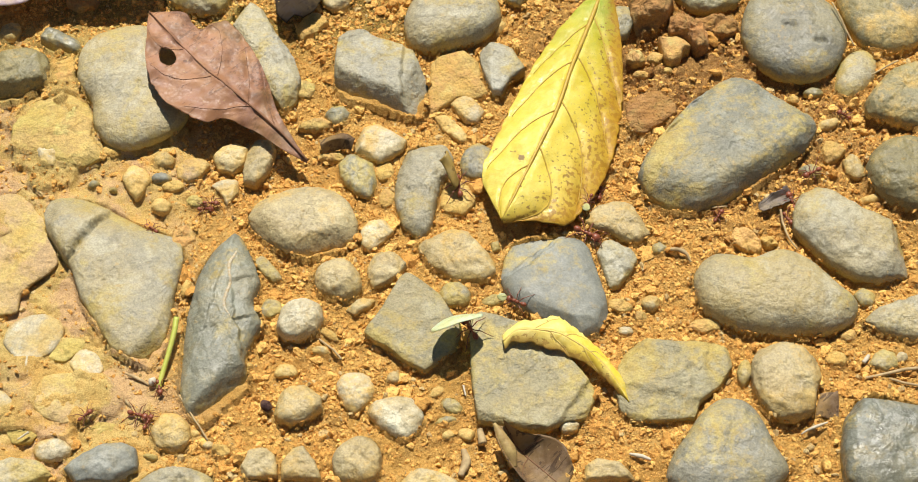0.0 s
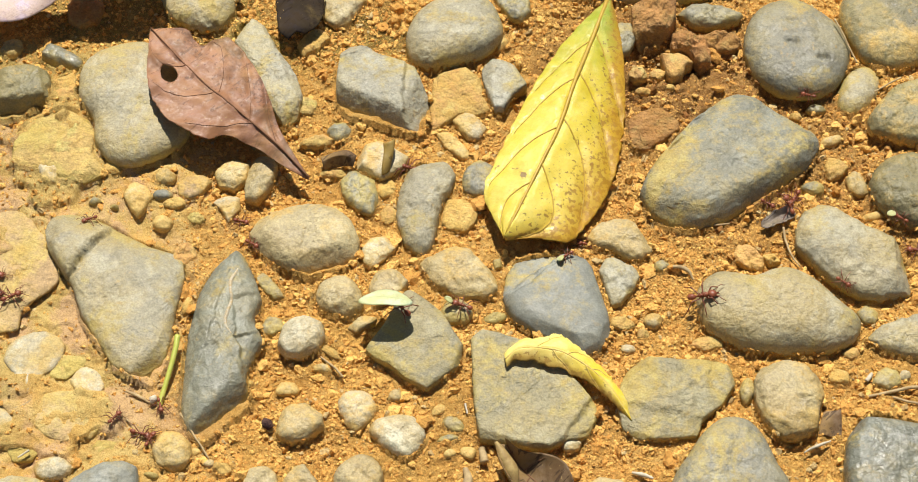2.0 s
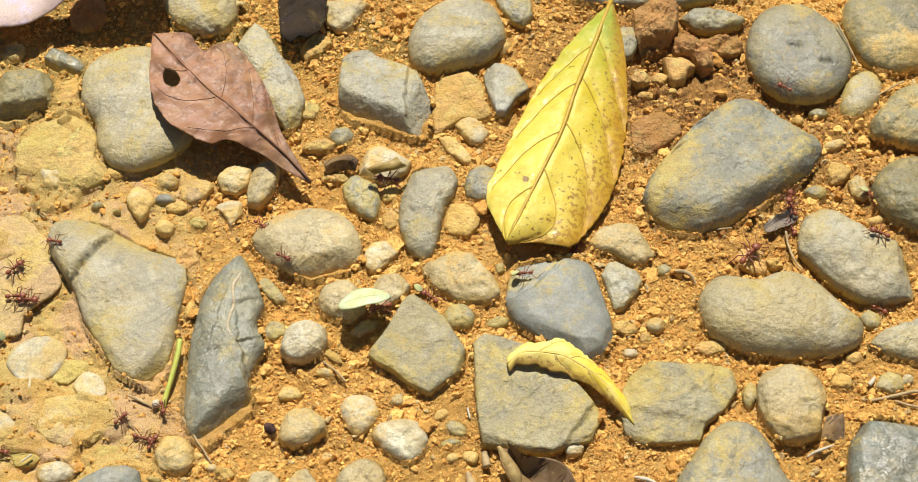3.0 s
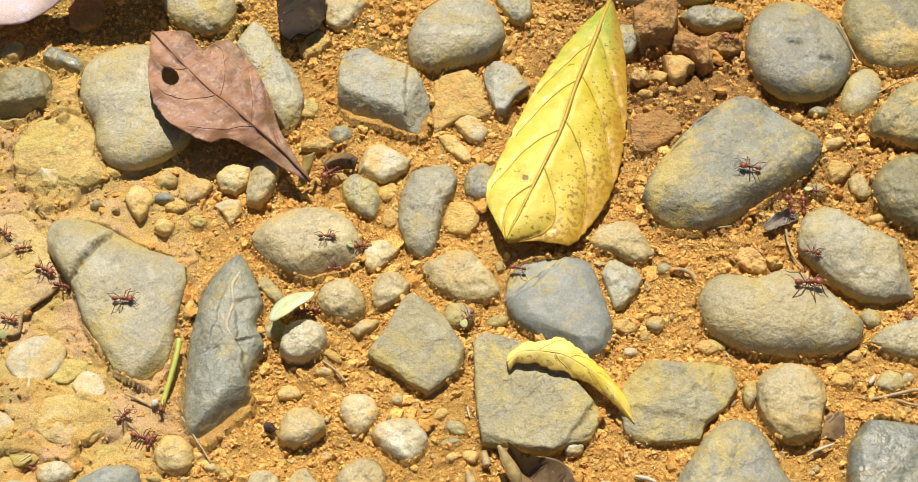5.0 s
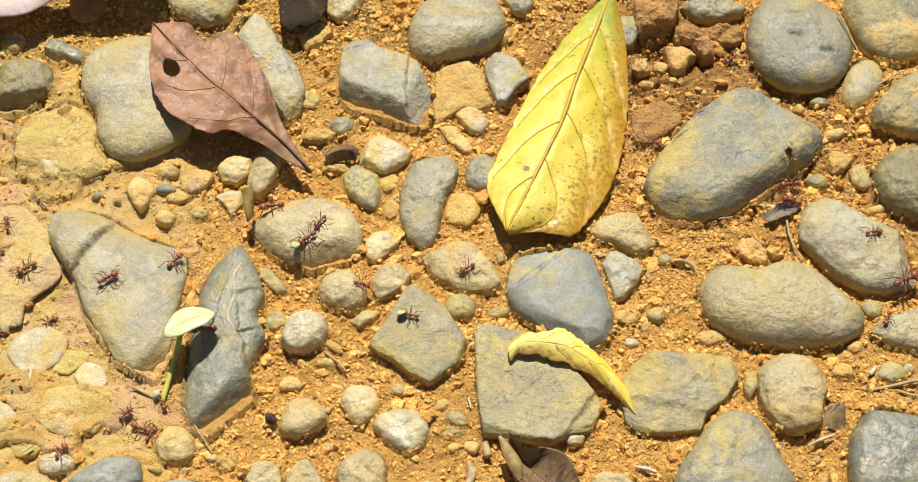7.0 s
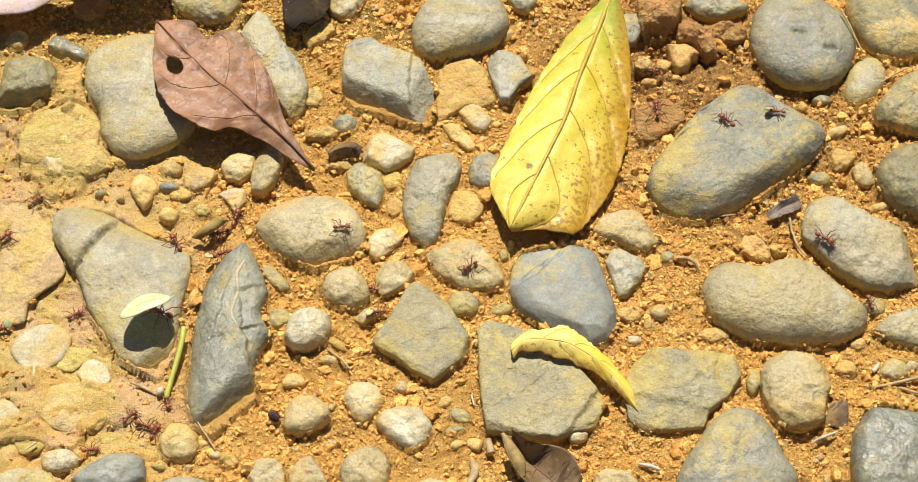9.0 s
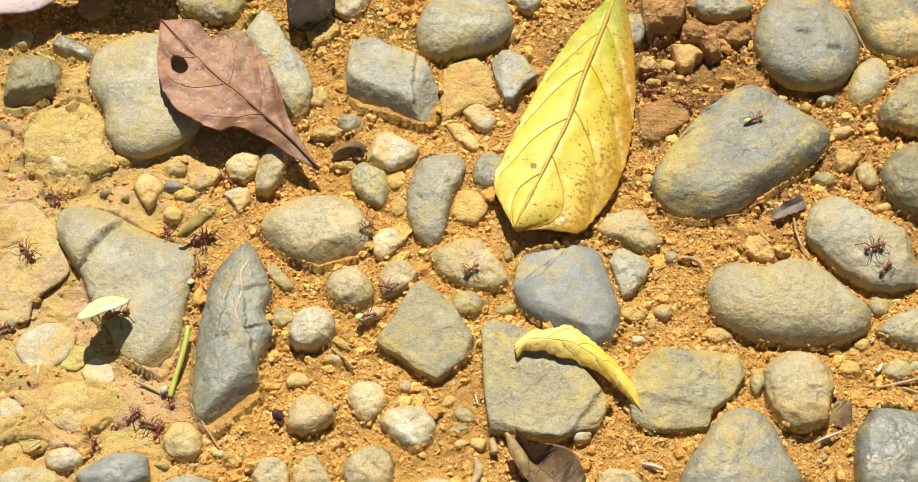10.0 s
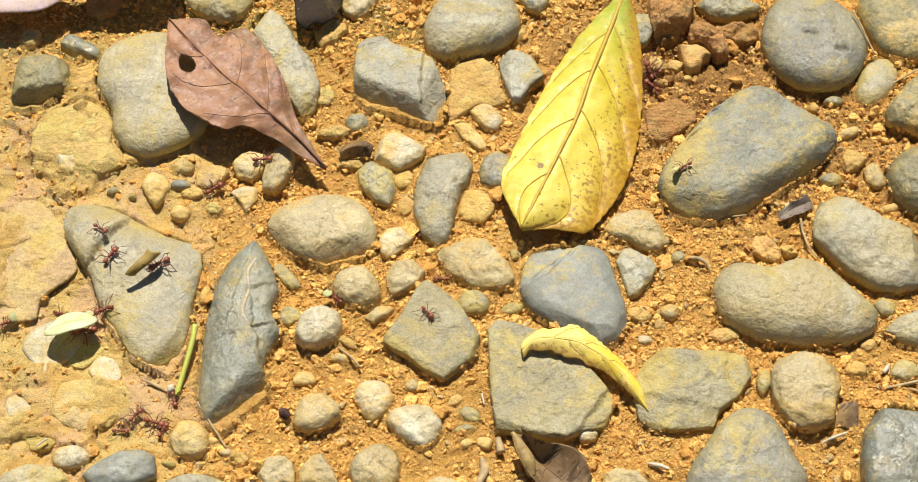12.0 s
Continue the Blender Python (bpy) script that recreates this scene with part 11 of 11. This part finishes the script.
    drift(GREEN_LOAD, (
        (0, 0.9, -47.5, 16.4, -50, 0, 20), (0.25, 0, -45.6, 14.3, -41, 0, 10), (0.5, -1.1, -44.1, 13.2, -32, 0, -0), (0.75, -4.6, -44.2, 16.3, -31, 0, -6),
        (1, -8.9, -42.1, 16.6, -30, 0, -12), (1.25, -11.9, -40.1, 16.6, -30, 0, -13), (1.5, -15, -38.2, 16.6, -30, 0, -14), (1.75, -19.4, -35.3, 16.6, -33, 0, -8),
        (2, -23.5, -32.7, 16.6, -36, 0, -2), (2.25, -25.9, -28.7, 13.6, -35, 0, -1), (2.5, -27.7, -27.7, 13.8, -34, 0, -0), (2.75, -29.5, -28.8, 14.3, -33, 0, 8),
        (3, -31.6, -29.4, 14, -32, 0, 15), (3.25, -34.7, -28.4, 12.5, -34, 0, 18), (3.5, -37.7, -30.7, 16.4, -37, 0, 20), (3.75, -41.1, -31.4, 17.7, -39, 0, 22),
        (4, -44.6, -31.6, 17.9, -41, 0, 24), (4.25, -48.1, -31, 16.7, -43, 0, 26), (4.5, -51.4, -29.3, 13.8, -45, 0, 28), (4.75, -54.2, -28.3, 11.9, -48, 0, 30),
        (5, -55.9, -30.2, 11.3, -38, 0, 38), (5.25, -59.9, -31.7, 11.3, -39, 0, 35), (5.5, -64.4, -32.6, 11.1, -40, 0, 33), (5.75, -66.9, -34.3, 12.9, -37, 0, 27),
        (6, -69.2, -34.3, 11.6, -34, 0, 21), (6.25, -70.9, -35.6, 11.9, -31, 0, 18), (6.5, -72.4, -40.2, 17.4, -28, 0, 14), (6.75, -79.4, -43.2, 19.3, -25, 0, 22),
        (7, -88.8, -44.5, 18.5, -22, 0, 29), (7.25, -96, -41, 11, -45, 0, 58), (7.5, -96.1, -45, 18.4, -42, 0, 51), (7.75, -97.1, -44.7, 18.4, -40, 0, 45),
        (8, -98.9, -41, 13.1, -38, 0, 38), (8.25, -99.6, -40.5, 13.5, -35, 0, 32), (8.5, -100.3, -40.2, 14.6, -33, 0, 25), (8.75, -101.5, -39.8, 15.6, -30, 0, 19),
        (9, -105.3, -38, 16.6, -34, 0, 26), (9.25, -112.6, -37.1, 16.9, -47, 0, 34), (9.5, -118.4, -36.4, 16.6, -56, 0, 36), (9.75, -119.7, -37.4, 16.5, -41, 0, 31),
        (10, -120.7, -39.2, 16.5, -36, 0, 24), (10.25, -123.3, -40.1, 15.7, -36, 0, 25), (10.5, -126.1, -39.8, 13.8, -36, 0, 26), (10.75, -127.7, -38.6, 11.4, -37, 0, 22),
        (11, -128.8, -38.4, 11, -38, 0, 19), (11.25, -130.1, -40.1, 10.8, -35, 0, 19), (11.5, -131.2, -42.8, 11.8, -32, 0, 20), (11.75, -133, -42.4, 10, -31, 0, 19),
        (12, -134.5, -43.1, 10.5, -30, 0, 18)))
    drift(BROWN_LOAD, (
        (0, -1.2, 17.4, 10, -24, -57, -26), (0.25, -1.2, 22.4, 7.2, -23, -58, -26), (0.5, -1.2, 24.6, 8.1, -21, -59, -25), (0.75, -2.1, 24.4, 12.1, -20, -60, -24),
        (1, -3.8, 26, 12.8, -18, -61, -23), (1.25, -7.3, 27.1, 13.4, -16, -63, -22), (1.5, -12.3, 27.7, 13.7, -13, -65, -21), (1.75, -18.9, 27.8, 13.6, -28, -54, -29),
        (2, -24.2, 31, 8.7, -42, -45, -38), (2.25, -25.6, 29.6, 8.4, -56, -37, -50), (2.5, -26.2, 28, 8.5, -71, -32, -63), (2.75, -25.8, 27.1, 10.1, -76, -31, -67),
        (3, -25.4, 26.5, 11.8, -80, -30, -71), (3.25, -29.3, 28.3, 12.8, -76, -31, -67), (3.5, -33.8, 28.6, 12.4, -73, -32, -64), (3.75, -38.8, 29.4, 11.1, -69, -33, -61),
        (4, -43.8, 31.5, 7.9, -65, -34, -58), (4.25, -48.2, 31.1, 8.3, -59, -36, -52), (4.5, -51.5, 31.1, 8.2, -52, -39, -47), (4.75, -53.1, 29, 11, -46, -42, -42),
        (5, -53.6, 26, 9.8, -45, -43, -41), (5.25, -53.4, 25.3, 9.1, -45, -43, -41), (5.5, -53.4, 25.4, 7.2, -46, -42, -42), (5.75, -54.4, 22.6, 7.5, -47, -42, -42),
        (6, -56.3, 19.5, 7.2, -47, -42, -43), (6.25, -58.3, 14.2, 10.4, -49, -41, -44), (6.5, -61, 8.8, 14.5, -50, -40, -45), (6.75, -67.1, 7.3, 14.2, -42, -45, -38),
        (7, -72.8, 6.8, 12.9, -33, -50, -32), (7.25, -74.7, 5.8, 12.6, -38, -47, -36), (7.5, -76.5, 5.3, 11.6, -43, -44, -40), (7.75, -78.5, 6.3, 7.9, -48, -41, -44),
        (8, -79.9, 4.4, 8.6, -53, -39, -48), (8.25, -81.8, 4.3, 6.6, -57, -37, -51), (8.5, -83.5, 2.9, 6.3, -61, -35, -54), (8.75, -85.4, 1.1, 6.4, -64, -34, -57),
        (9, -87.6, -1.3, 6.9, -68, -33, -60), (9.25, -91.9, -2.7, 7.6, -55, -38, -49), (9.5, -94.6, -3.8, 8.8, -42, -45, -38), (9.75, -94.6, -2.2, 8.1, -53, -39, -47),
        (10, -94.2, -1.6, 8.7, -64, -34, -57), (10.25, -94.3, -2.2, 9.3, -66, -33, -58), (10.5, -94.6, -2.9, 9.3, -68, -33, -60), (10.75, -95.3, -4.8, 8.9, -69, -33, -61),
        (11, -96.2, -7.5, 9.9, -70, -32, -62), (11.25, -98.5, -8.3, 9.8, -69, -33, -61), (11.5, -101.9, -10.1, 11.3, -68, -33, -60), (11.75, -106.5, -15, 13, -66, -33, -58),
        (12, -112.2, -20.5, 13.5, -64, -34, -57)))


motions()
